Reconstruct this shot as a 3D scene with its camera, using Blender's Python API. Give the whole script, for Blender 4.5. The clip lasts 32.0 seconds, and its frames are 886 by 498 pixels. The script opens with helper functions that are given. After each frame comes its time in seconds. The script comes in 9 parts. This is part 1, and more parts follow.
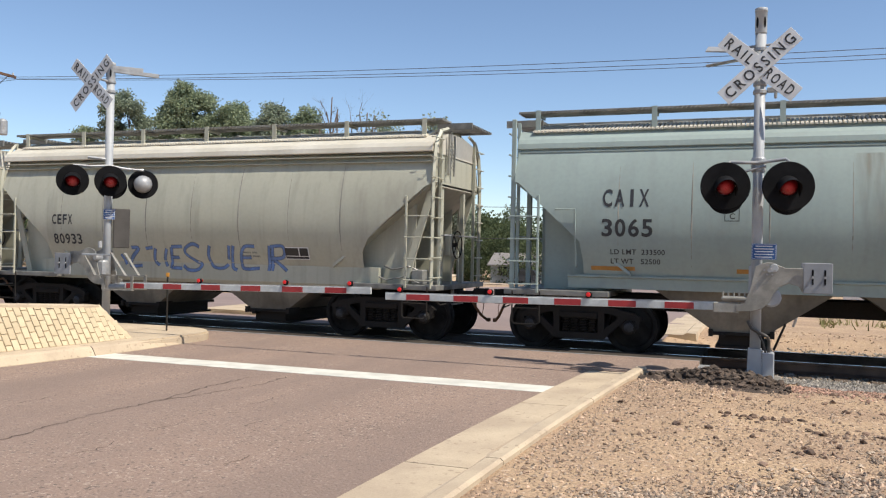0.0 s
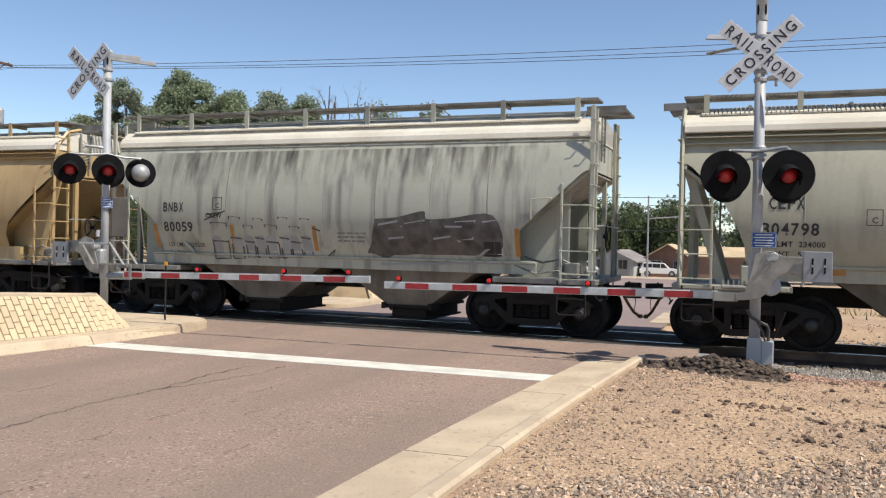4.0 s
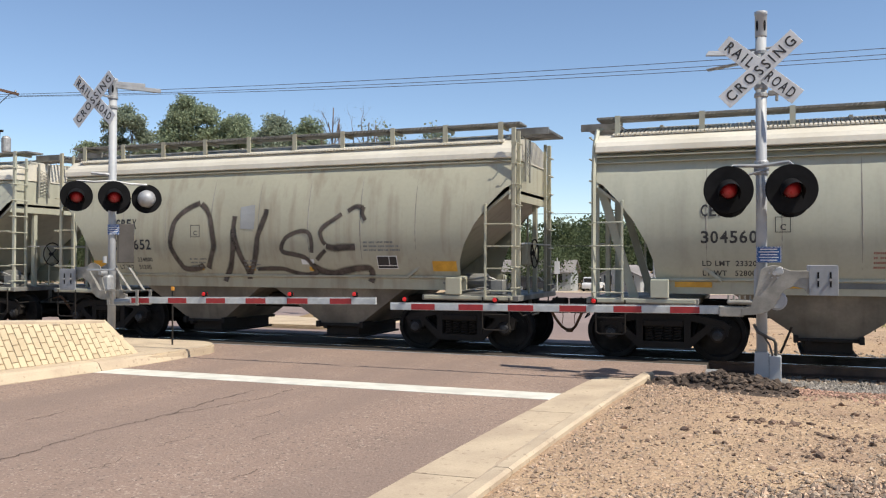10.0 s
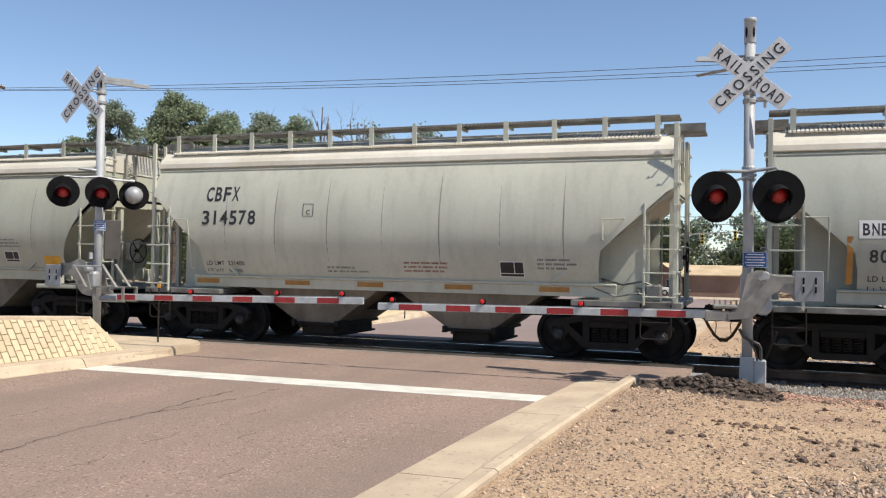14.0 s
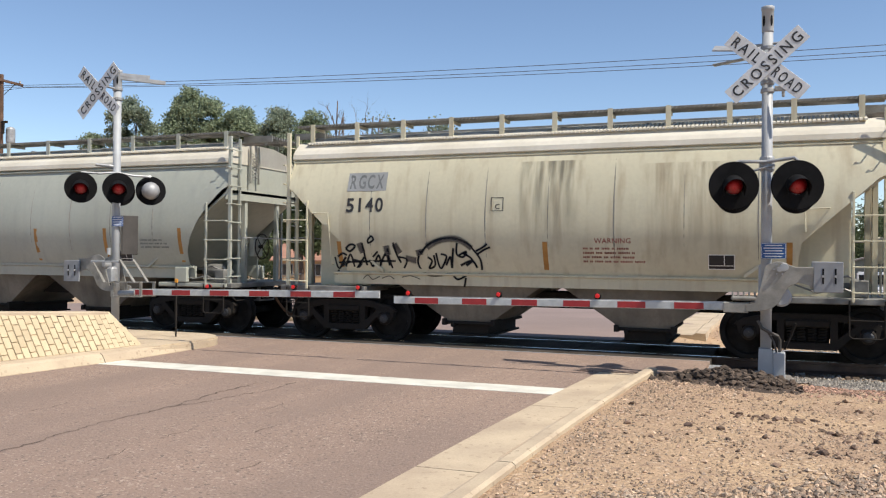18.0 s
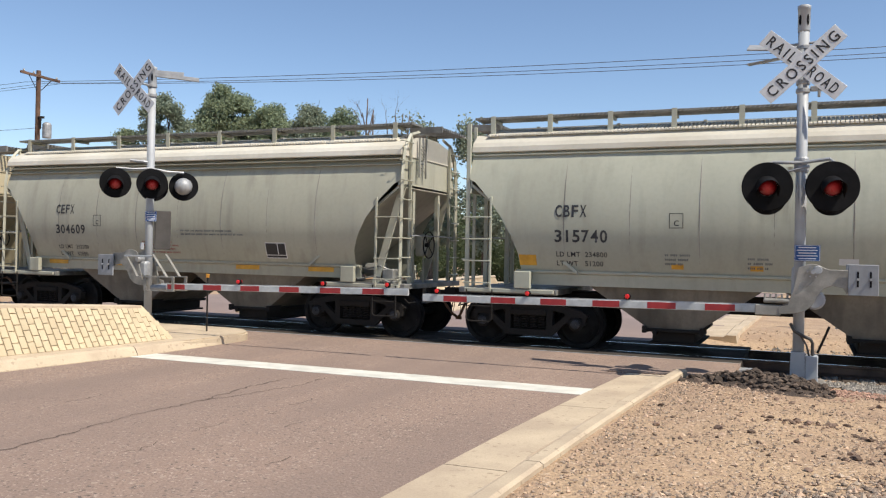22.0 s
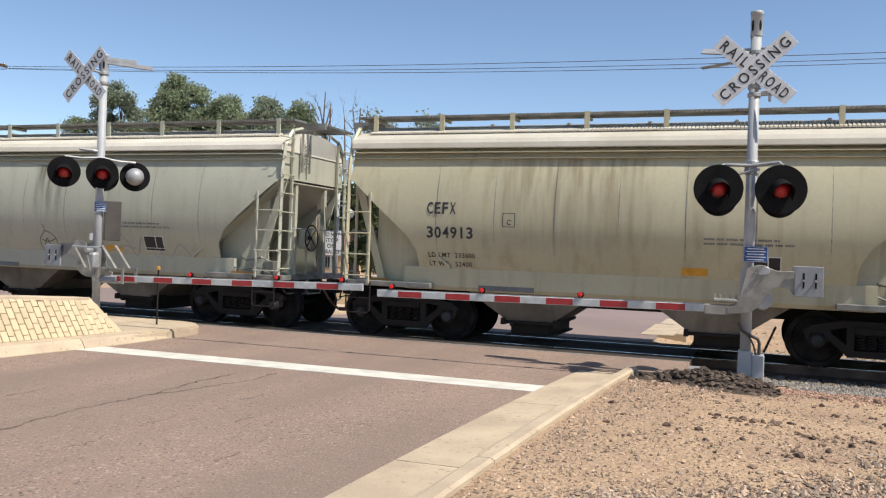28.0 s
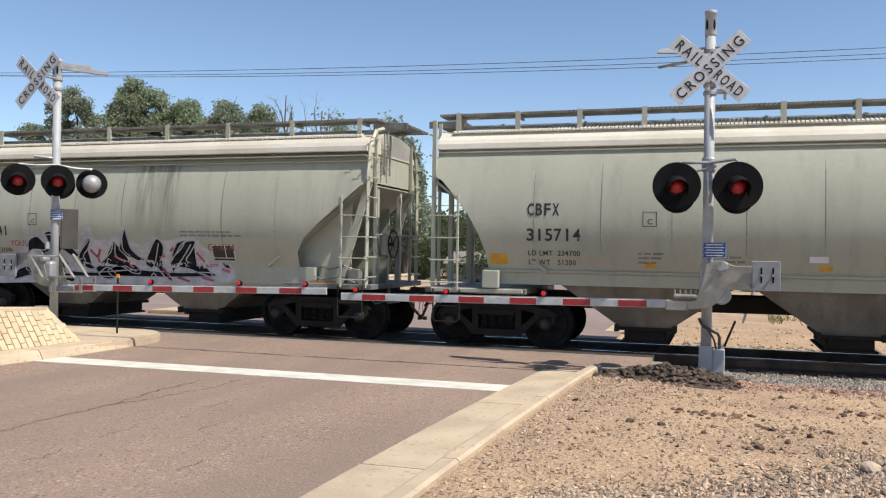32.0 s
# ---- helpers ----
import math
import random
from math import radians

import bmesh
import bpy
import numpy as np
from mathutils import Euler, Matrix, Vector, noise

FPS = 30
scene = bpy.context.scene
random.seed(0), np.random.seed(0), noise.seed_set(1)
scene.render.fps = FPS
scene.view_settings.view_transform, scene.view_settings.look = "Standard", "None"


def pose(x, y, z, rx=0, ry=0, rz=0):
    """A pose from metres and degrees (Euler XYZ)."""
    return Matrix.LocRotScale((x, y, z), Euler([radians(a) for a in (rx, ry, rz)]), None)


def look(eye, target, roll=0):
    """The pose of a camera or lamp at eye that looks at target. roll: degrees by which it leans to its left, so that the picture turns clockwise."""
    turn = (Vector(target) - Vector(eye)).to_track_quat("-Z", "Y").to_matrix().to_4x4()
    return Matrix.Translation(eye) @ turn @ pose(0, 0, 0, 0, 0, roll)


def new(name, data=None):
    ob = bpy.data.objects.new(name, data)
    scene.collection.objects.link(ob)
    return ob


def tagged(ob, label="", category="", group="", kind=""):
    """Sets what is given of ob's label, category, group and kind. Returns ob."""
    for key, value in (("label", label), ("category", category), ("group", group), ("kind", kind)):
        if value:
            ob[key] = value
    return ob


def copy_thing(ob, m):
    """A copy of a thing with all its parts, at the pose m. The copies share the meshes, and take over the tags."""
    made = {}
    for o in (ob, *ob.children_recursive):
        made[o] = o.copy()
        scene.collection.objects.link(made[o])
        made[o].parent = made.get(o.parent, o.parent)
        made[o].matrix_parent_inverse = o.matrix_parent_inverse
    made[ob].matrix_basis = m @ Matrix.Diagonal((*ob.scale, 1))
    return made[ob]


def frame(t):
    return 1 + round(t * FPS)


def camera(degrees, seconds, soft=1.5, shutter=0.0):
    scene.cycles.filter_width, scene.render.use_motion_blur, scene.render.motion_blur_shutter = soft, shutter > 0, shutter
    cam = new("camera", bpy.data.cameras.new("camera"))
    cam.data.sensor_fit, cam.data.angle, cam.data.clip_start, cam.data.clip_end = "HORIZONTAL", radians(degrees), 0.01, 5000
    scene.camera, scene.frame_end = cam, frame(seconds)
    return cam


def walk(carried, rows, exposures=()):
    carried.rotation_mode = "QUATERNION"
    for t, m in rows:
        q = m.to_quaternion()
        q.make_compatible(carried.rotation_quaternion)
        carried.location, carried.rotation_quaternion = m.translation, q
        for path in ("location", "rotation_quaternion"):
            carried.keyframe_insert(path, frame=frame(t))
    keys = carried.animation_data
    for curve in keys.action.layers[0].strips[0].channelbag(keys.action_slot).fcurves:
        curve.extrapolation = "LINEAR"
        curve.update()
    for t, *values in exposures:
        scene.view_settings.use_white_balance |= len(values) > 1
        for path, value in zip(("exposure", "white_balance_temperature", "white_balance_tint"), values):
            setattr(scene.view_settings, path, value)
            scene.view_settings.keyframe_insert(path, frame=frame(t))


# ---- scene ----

# camera: a phone held by hand beside the road; rows of seconds, x, y, z, yaw, pitch, lean
EXPOSURES = ()
cam = camera(55.44, 32.0, 1.2)
PATH = (
    (0.0, 0.016, 0.002, 1.708, 20.89, 0.20, 1.17),
    (0.5, 0.015, 0.003, 1.709, 21.19, 0.55, 1.14),
    (1.0, 0.009, 0.007, 1.706, 20.65, 0.34, 1.26),
    (1.5, 0.011, 0.010, 1.707, 20.14, 0.02, 0.57),
    (2.0, 0.005, 0.010, 1.707, 20.46, -0.12, 0.14),
    (2.5, 0.001, 0.006, 1.706, 20.35, -0.17, 0.25),
    (3.0, 0.002, 0.002, 1.703, 19.66, -0.32, 0.98),
    (3.5, 0.003, -0.001, 1.710, 20.44, -0.48, 1.37),
    (4.0, -0.011, 0.026, 1.698, 20.75, -0.52, 1.16),
    (4.5, 0.006, 0.006, 1.710, 20.48, -0.57, 0.54),
    (6.5, 0.004, -0.003, 1.720, 19.81, 0.50, -0.34),
    (7.0, 0.004, -0.005, 1.719, 19.22, 0.59, -0.00),
    (7.5, 0.008, -0.005, 1.723, 19.05, 0.78, 0.22),
    (8.0, 0.006, -0.007, 1.722, 19.19, 0.87, 0.35),
    (8.5, 0.008, -0.006, 1.725, 20.14, 1.12, 0.28),
    (9.0, 0.007, -0.003, 1.719, 20.81, 1.15, 0.16),
    (9.5, 0.010, -0.004, 1.717, 21.08, 1.07, 0.12),
    (10.0, 0.013, 0.000, 1.721, 21.16, 0.75, 0.09),
    (10.5, 0.004, 0.002, 1.722, 21.27, 0.74, 0.20),
    (11.0, 0.003, 0.001, 1.722, 21.12, 0.60, 0.26),
    (11.5, 0.008, -0.003, 1.719, 20.94, 0.40, 0.14),
    (12.0, 0.005, -0.001, 1.720, 20.88, 0.49, 0.37),
    (12.5, 0.002, -0.008, 1.719, 21.04, 0.66, 0.42),
    (13.0, -0.001, -0.005, 1.721, 20.69, 0.74, 0.47),
    (13.5, -0.000, -0.011, 1.722, 20.40, 0.78, 0.69),
    (14.0, 0.000, -0.013, 1.720, 20.28, 0.82, 0.87),
    (14.5, 0.002, -0.011, 1.725, 20.37, 1.26, 0.79),
    (15.0, 0.001, -0.013, 1.723, 20.43, 1.64, 0.73),
    (15.5, 0.003, -0.003, 1.723, 20.52, 1.51, 0.50),
    (17.5, -0.003, 0.007, 1.723, 20.99, 0.27, 0.50),
    (18.0, -0.003, 0.009, 1.721, 21.37, 0.34, 0.48),
    (18.5, -0.008, 0.009, 1.718, 21.77, 0.47, 0.30),
    (19.0, -0.010, 0.006, 1.720, 21.87, 0.61, 0.55),
    (19.5, -0.010, 0.002, 1.722, 22.37, 0.69, 0.75),
    (20.0, -0.011, -0.002, 1.718, 22.90, 1.05, 0.85),
    (20.5, -0.009, -0.017, 1.727, 23.36, 1.02, 0.82),
    (21.0, -0.017, -0.011, 1.724, 23.25, 0.58, 0.90),
    (21.5, -0.014, -0.014, 1.721, 23.28, 0.36, 0.99),
    (22.0, -0.015, -0.011, 1.726, 23.27, 0.17, 1.13),
    (22.5, -0.011, -0.003, 1.723, 22.47, 0.28, 0.62),
    (23.0, -0.007, 0.003, 1.727, 21.86, 1.05, -0.46),
    (23.5, -0.013, 0.004, 1.729, 22.02, 0.91, -0.26),
    (24.0, -0.015, 0.002, 1.724, 21.51, 0.22, -0.12),
    (24.5, -0.015, -0.005, 1.724, 20.81, -0.12, 0.22),
    (26.5, -0.012, -0.001, 1.727, 20.30, 0.40, 0.53),
    (27.0, -0.011, 0.004, 1.731, 20.05, 0.47, 0.57),
    (27.5, -0.008, 0.002, 1.732, 20.33, 0.29, 0.78),
    (28.0, -0.010, 0.002, 1.724, 20.28, -0.01, 2.03),
    (28.5, -0.007, 0.005, 1.724, 19.20, -0.11, 2.40),
    (29.0, 0.002, 0.008, 1.722, 18.13, -0.32, 2.10),
    (29.5, 0.006, 0.008, 1.722, 17.40, -0.31, 2.05),
    (30.0, 0.001, 0.002, 1.720, 17.70, -0.25, 2.01),
    (30.5, 0.005, -0.003, 1.724, 17.86, -0.39, 1.80),
    (31.0, 0.012, 0.008, 1.723, 17.87, -0.36, 1.44),
    (31.5, 0.019, 0.006, 1.726, 17.96, 0.08, 1.14),
    (32.0, 0.018, 0.008, 1.727, 17.90, 0.15, 0.90),
)
walk(cam, [(t, pose(x, y, z, 90 + pitch, -lean, yaw)) for t, x, y, z, yaw, pitch, lean in PATH], EXPOSURES)

# ---- sky and sun ----
SUN_TO = Vector((0.71, -0.17, 1.0)).normalized()
world = bpy.data.worlds.new("sky")
scene.world = world
world.use_nodes = True
wn = world.node_tree.nodes
sky = wn.new("ShaderNodeTexSky")
sky.sky_type, sky.sun_disc = "NISHITA", False
sky.sun_elevation = math.asin(SUN_TO.z)
sky.sun_rotation = math.atan2(SUN_TO.x, SUN_TO.y)
sky.altitude, sky.air_density, sky.dust_density, sky.ozone_density = 1800, 1.0, 0.7, 1.5
wn["Background"].inputs["Strength"].default_value = 0.12
world.node_tree.links.new(sky.outputs[0], wn["Background"].inputs["Color"])
sun_data = bpy.data.lights.new("sun", "SUN")
sun_data.energy, sun_data.angle, sun_data.color = 5.0, radians(0.53), (1.0, 0.93, 0.82)
sun = new("sun", sun_data)
sun.matrix_world = look(SUN_TO * 100, (0, 0, 0))
scene.view_settings.exposure = 0.35

# ---- materials ----
def lin(r, g, b):
    """Linear colour from 0..255 paint values."""
    return tuple(((v / 255 + 0.055) / 1.055) ** 2.4 if v > 10 else v / 255 / 12.92 for v in (r, g, b))


def pbr(name, color, rough=0.6, metal=0.0, var=0.18, big=1.2, fine=40.0, bump=0.15, tint=None, streak=0.0, streak_color=(0.05, 0.04, 0.03),
        random_value=0.0, spec=0.5, emit=0.0, emit_color=None, deep=0.01, detail=4, speck=None, band=None):
    """A surface with colour change at two scales, fine relief and, where asked, rain streaks."""
    m = bpy.data.materials.new(name)
    m.use_nodes = True
    nt = m.node_tree
    n, l = nt.nodes, nt.links
    b = n["Principled BSDF"]
    b.inputs["Metallic"].default_value = metal
    b.inputs["Specular IOR Level"].default_value = spec
    tc = n.new("ShaderNodeTexCoord")
    info = n.new("ShaderNodeObjectInfo")
    shift = n.new("ShaderNodeVectorMath")
    shift.operation = "MULTIPLY_ADD"
    l.new(info.outputs["Random"], shift.inputs[0])
    shift.inputs[1].default_value = (37.0, 11.0, 23.0)
    l.new(tc.outputs["Object"], shift.inputs[2])
    def noise_at(scale, detail, vec=None):
        x = n.new("ShaderNodeTexNoise")
        x.inputs["Scale"].default_value = scale
        x.inputs["Detail"].default_value = detail
        l.new(vec or shift.outputs[0], x.inputs["Vector"])
        return x
    big_n, fine_n = noise_at(big, 5), noise_at(fine, detail)
    def mix(fac, a, c, mode="MIX"):
        x = n.new("ShaderNodeMix")
        x.data_type, x.blend_type = "RGBA", mode
        for sock, val in ((x.inputs[0], fac), (x.inputs[6], a), (x.inputs[7], c)):
            if hasattr(val, "is_linked"):
                l.new(val, sock)
            else:
                sock.default_value = val if isinstance(val, float) else (*val, 1.0)
        return x.outputs[2]
    def ramp(src, a, c, lo=0.35, hi=0.65):
        x = n.new("ShaderNodeMapRange")
        x.inputs[1].default_value, x.inputs[2].default_value = lo, hi
        x.inputs[3].default_value, x.inputs[4].default_value = a, c
        l.new(src, x.inputs[0])
        return x.outputs[0]
    other = tint or tuple(c * (1 - 2 * var) for c in color)
    col = mix(ramp(big_n.outputs["Fac"], 0.0, 1.0), color, other)
    col = mix(ramp(fine_n.outputs["Fac"], 0.0, var, 0.4, 0.75), col, tuple(c * 0.35 for c in color))
    if speck:
        # pale or dark grains: (colour, scale, threshold)
        for tone, scale, low in speck:
            vo = n.new("ShaderNodeTexVoronoi")
            vo.inputs["Scale"].default_value = scale
            l.new(shift.outputs[0], vo.inputs["Vector"])
            sep = n.new("ShaderNodeSeparateColor")
            l.new(vo.outputs["Color"], sep.inputs[0])
            col = mix(ramp(sep.outputs[0], 0.0, 0.85, low, min(low + 0.08, 1.0)), col, tone)
    if band:
        # worn lanes along y: (colour, scale)
        sc = n.new("ShaderNodeMapping")
        sc.inputs["Scale"].default_value = (band[1], band[1] * 0.10, 1.0)
        l.new(shift.outputs[0], sc.inputs[0])
        st = noise_at(1.0, 3, sc.outputs[0])
        col = mix(ramp(st.outputs["Fac"], 0.0, 0.75, 0.42, 0.62), col, band[0])
    if streak:
        sc = n.new("ShaderNodeMapping")
        sc.inputs["Scale"].default_value = (5.0, 5.0, 0.28)
        l.new(shift.outputs[0], sc.inputs[0])
        st = noise_at(1.0, 6, sc.outputs[0])
        col = mix(ramp(st.outputs["Fac"], 0.0, streak, 0.5, 0.78), col, streak_color)
    if random_value:
        hsv = n.new("ShaderNodeHueSaturation")
        l.new(ramp(info.outputs["Random"], 1 - random_value, 1 + random_value, 0, 1), hsv.inputs["Value"])
        l.new(col, hsv.inputs["Color"])
        col = hsv.outputs[0]
    l.new(col, b.inputs["Base Color"])
    l.new(ramp(big_n.outputs["Fac"], max(rough - 0.1, 0.02), min(rough + 0.1, 1.0), 0.3, 0.7), b.inputs["Roughness"])
    if bump:
        bp = n.new("ShaderNodeBump")
        bp.inputs["Strength"].default_value = bump
        bp.inputs["Distance"].default_value = deep
        l.new(fine_n.outputs["Fac"], bp.inputs["Height"])
        l.new(bp.outputs[0], b.inputs["Normal"])
    if emit:
        b.inputs["Emission Color"].default_value = (*(emit_color or color), 1)
        b.inputs["Emission Strength"].default_value = emit
    return m


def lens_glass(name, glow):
    """Ruby signal glass; the lamp glow fades towards the rim and sits low, so the hood's shade is painted in above."""
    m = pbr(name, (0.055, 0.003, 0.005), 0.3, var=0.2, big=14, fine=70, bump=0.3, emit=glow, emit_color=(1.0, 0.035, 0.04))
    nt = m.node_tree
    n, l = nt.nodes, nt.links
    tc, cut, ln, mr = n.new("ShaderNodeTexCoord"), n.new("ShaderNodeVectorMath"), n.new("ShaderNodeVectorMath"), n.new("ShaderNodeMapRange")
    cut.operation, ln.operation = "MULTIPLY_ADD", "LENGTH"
    # glow centre 3 cm below the middle; the upper glass dims as if hooded
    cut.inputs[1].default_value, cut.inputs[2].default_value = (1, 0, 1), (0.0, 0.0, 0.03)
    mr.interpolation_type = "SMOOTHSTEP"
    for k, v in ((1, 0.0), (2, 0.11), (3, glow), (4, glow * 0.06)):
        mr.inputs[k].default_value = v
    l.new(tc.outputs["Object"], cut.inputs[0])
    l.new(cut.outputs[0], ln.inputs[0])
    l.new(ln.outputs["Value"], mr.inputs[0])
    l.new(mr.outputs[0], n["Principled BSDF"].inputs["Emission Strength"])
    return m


M = {}
M["asphalt"] = pbr("asphalt", (0.298, 0.208, 0.158), 0.9, var=0.35, big=0.5, fine=38, bump=1.0, tint=(0.245, 0.174, 0.136), deep=0.015, detail=8,
                   speck=(((0.42, 0.33, 0.27), 60.0, 0.90), ((0.09, 0.07, 0.06), 45.0, 0.90), ((0.36, 0.28, 0.22), 25.0, 0.965)), band=((0.205, 0.148, 0.119), 0.75))
M["asphalt_far"] = pbr("asphalt_far", (0.25, 0.185, 0.165), 0.9, var=0.15, big=0.3, fine=40, bump=0.3, tint=(0.21, 0.16, 0.145))
M["crack"] = pbr("crack", (0.125, 0.088, 0.068), 0.95, bump=0)
M["concrete"] = pbr("concrete", (0.52, 0.42, 0.295), 0.85, var=0.22, big=1.5, fine=60, bump=0.25, tint=(0.40, 0.315, 0.225), speck=(((0.30, 0.23, 0.16), 30.0, 0.95),))
# gutter strip colour, for the dirt and the kerb's shadow together
M["silt"] = pbr("silt", (0.42, 0.345, 0.26), 0.95, var=0.3, big=2, fine=40, bump=0.3, tint=(0.42, 0.32, 0.22))
M["concrete_dark"] = pbr("concrete_dark", (0.30, 0.27, 0.24), 0.9, var=0.25, big=2, fine=60, bump=0.3)
M["brick"] = pbr("brick", (0.56, 0.45, 0.295), 0.85, var=0.10, big=2, fine=70, bump=0.3, random_value=0.04)
M["mortar"] = pbr("mortar", (0.40, 0.30, 0.19), 0.95, var=0.15, big=3, fine=60, bump=0.3)
M["line_paint"] = pbr("line_paint", (0.66, 0.64, 0.56), 0.75, var=0.12, big=3, fine=90, bump=0.2)
M["dirt"] = pbr("dirt", (0.475, 0.33, 0.202), 0.95, var=0.5, big=0.9, fine=26, bump=1.0, tint=(0.36, 0.245, 0.16), deep=0.04, detail=12,
                speck=(((0.60, 0.46, 0.34), 38.0, 0.93), ((0.24, 0.16, 0.11), 26.0, 0.93), ((0.30, 0.20, 0.14), 14.0, 0.985)))
M["stone"] = pbr("stone", (0.47, 0.335, 0.225), 0.9, var=0.25, big=6, fine=90, bump=0.3, tint=(0.36, 0.25, 0.18))
M["grey_stone"] = pbr("grey_stone", (0.37, 0.29, 0.215), 0.9, var=0.25, big=6, fine=90, bump=0.3, tint=(0.25, 0.19, 0.145))
M["red_stone"] = pbr("red_stone", (0.42, 0.25, 0.18), 0.9, var=0.25, big=6, fine=90, bump=0.3, tint=(0.33, 0.20, 0.145))
M["ballast"] = pbr("ballast", (0.31, 0.275, 0.225), 0.9, var=0.3, big=7, fine=90, bump=0.3, tint=(0.20, 0.185, 0.17))
M["clod"] = pbr("clod", (0.075, 0.052, 0.038), 0.95, var=0.3, big=5, fine=60, bump=0.6, tint=(0.105, 0.075, 0.055))
M["dirt_clod"] = pbr("dirt_clod", (0.22, 0.145, 0.10), 0.95, var=0.3, big=5, fine=60, bump=0.6, tint=(0.15, 0.10, 0.075))
M["mound_soil"] = pbr("mound_soil", (0.085, 0.058, 0.042), 0.95, var=0.4, big=4, fine=40, bump=1.0, tint=(0.06, 0.042, 0.031), deep=0.03, detail=8)
M["rail_steel"] = pbr("rail_steel", (0.12, 0.085, 0.065), 0.6, 0.7, var=0.2, big=3, fine=60)
M["rail_top"] = pbr("rail_top", (0.62, 0.62, 0.63), 0.2, 1.0, var=0.05, big=3, fine=60, bump=0.03)
M["tie"] = pbr("tie", (0.11, 0.075, 0.05), 0.9, var=0.3, big=4, fine=50, bump=0.5)
M["panel"] = pbr("panel", (0.075, 0.064, 0.054), 0.95, spec=0.08, var=0.2, big=1.5, fine=60, bump=0.3)
M["galv"] = pbr("galv", (0.38, 0.385, 0.39), 0.55, 0.35, var=0.14, big=6, fine=70, bump=0.06)
M["alu_paint"] = pbr("alu_paint", (0.355, 0.368, 0.38), 0.55, 0.0, var=0.06, big=5, fine=60, bump=0.06, streak=0.06)
M["gate_arm_steel"] = pbr("gate_arm_steel", (0.33, 0.315, 0.28), 0.5, 0.15, var=0.2, big=5, fine=50, bump=0.15)
M["weight_grey"] = pbr("weight_grey", (0.25, 0.262, 0.28), 0.6, 0.0, var=0.12, big=5, fine=60, bump=0.05)
M["white_sign"] = pbr("white_sign", (0.62, 0.63, 0.64), 0.5, var=0.08, big=3, fine=60, bump=0.03)
M["black_paint"] = pbr("black_paint", (0.009, 0.009, 0.010), 0.85, var=0.2, big=4, fine=60, bump=0.05, spec=0.12)
M["text_black"] = pbr("text_black", (0.03, 0.03, 0.033), 0.6, var=0.1, bump=0.0)
M["blue_sign"] = pbr("blue_sign", (0.015, 0.075, 0.24), 0.5, var=0.1, bump=0)
M["refl_red"] = pbr("refl_red", (0.34, 0.022, 0.025), 0.45, var=0.1, big=8, bump=0)
M["refl_white"] = pbr("refl_white", (0.48, 0.50, 0.50), 0.45, var=0.12, big=8, bump=0)
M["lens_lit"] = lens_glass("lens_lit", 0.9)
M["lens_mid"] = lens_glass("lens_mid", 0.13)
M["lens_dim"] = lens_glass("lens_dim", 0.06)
M["lamp_red"] = pbr("lamp_red", (0.35, 0.008, 0.008), 0.3, var=0.1, bump=0, emit=0.22, emit_color=(1.0, 0.02, 0.02))
M["amber"] = pbr("amber", (0.75, 0.33, 0.04), 0.5, bump=0)
M["wood_pole"] = pbr("wood_pole", (0.15, 0.085, 0.055), 0.9, var=0.25, big=2, fine=30, bump=0.4)
M["wire"] = pbr("wire", (0.06, 0.06, 0.065), 0.7, bump=0)
M["dark_steel"] = pbr("dark_steel", (0.019, 0.017, 0.015), 0.9, 0.0, var=0.35, big=3, fine=45, bump=0.25, tint=(0.028, 0.024, 0.021), spec=0.2)
M["wheel_steel"] = pbr("wheel_steel", (0.018, 0.0165, 0.015), 0.8, 0.1, spec=0.25, var=0.3, big=4, fine=45, bump=0.2)
M["grating"] = pbr("grating", (0.25, 0.245, 0.225), 0.6, 0.2, var=0.25, big=3, fine=45, bump=0.2)
M["hose_rust"] = pbr("hose_rust", (0.20, 0.10, 0.05), 0.8, var=0.25, bump=0.1)
M["yellow_tape"] = pbr("yellow_tape", (0.66, 0.34, 0.035), 0.55, var=0.12, big=5, bump=0)
M["ochre_tape"] = pbr("ochre_tape", (0.42, 0.20, 0.045), 0.6, var=0.12, big=5, bump=0)
M["placard"] = pbr("placard", (0.02, 0.02, 0.024), 0.5, var=0.1, bump=0)
M["decal_white"] = pbr("decal_white", (0.75, 0.75, 0.74), 0.5, var=0.08, bump=0)
M["decal_grey"] = pbr("decal_grey", (0.18, 0.19, 0.19), 0.7, var=0.2, bump=0)
M["patch_grey"] = pbr("patch_grey", (0.33, 0.34, 0.34), 0.6, var=0.12, bump=0)
M["patch_dark"] = pbr("patch_dark", (0.265, 0.27, 0.27), 0.6, var=0.15, big=1.0, fine=14, bump=0.02, streak=0.2)
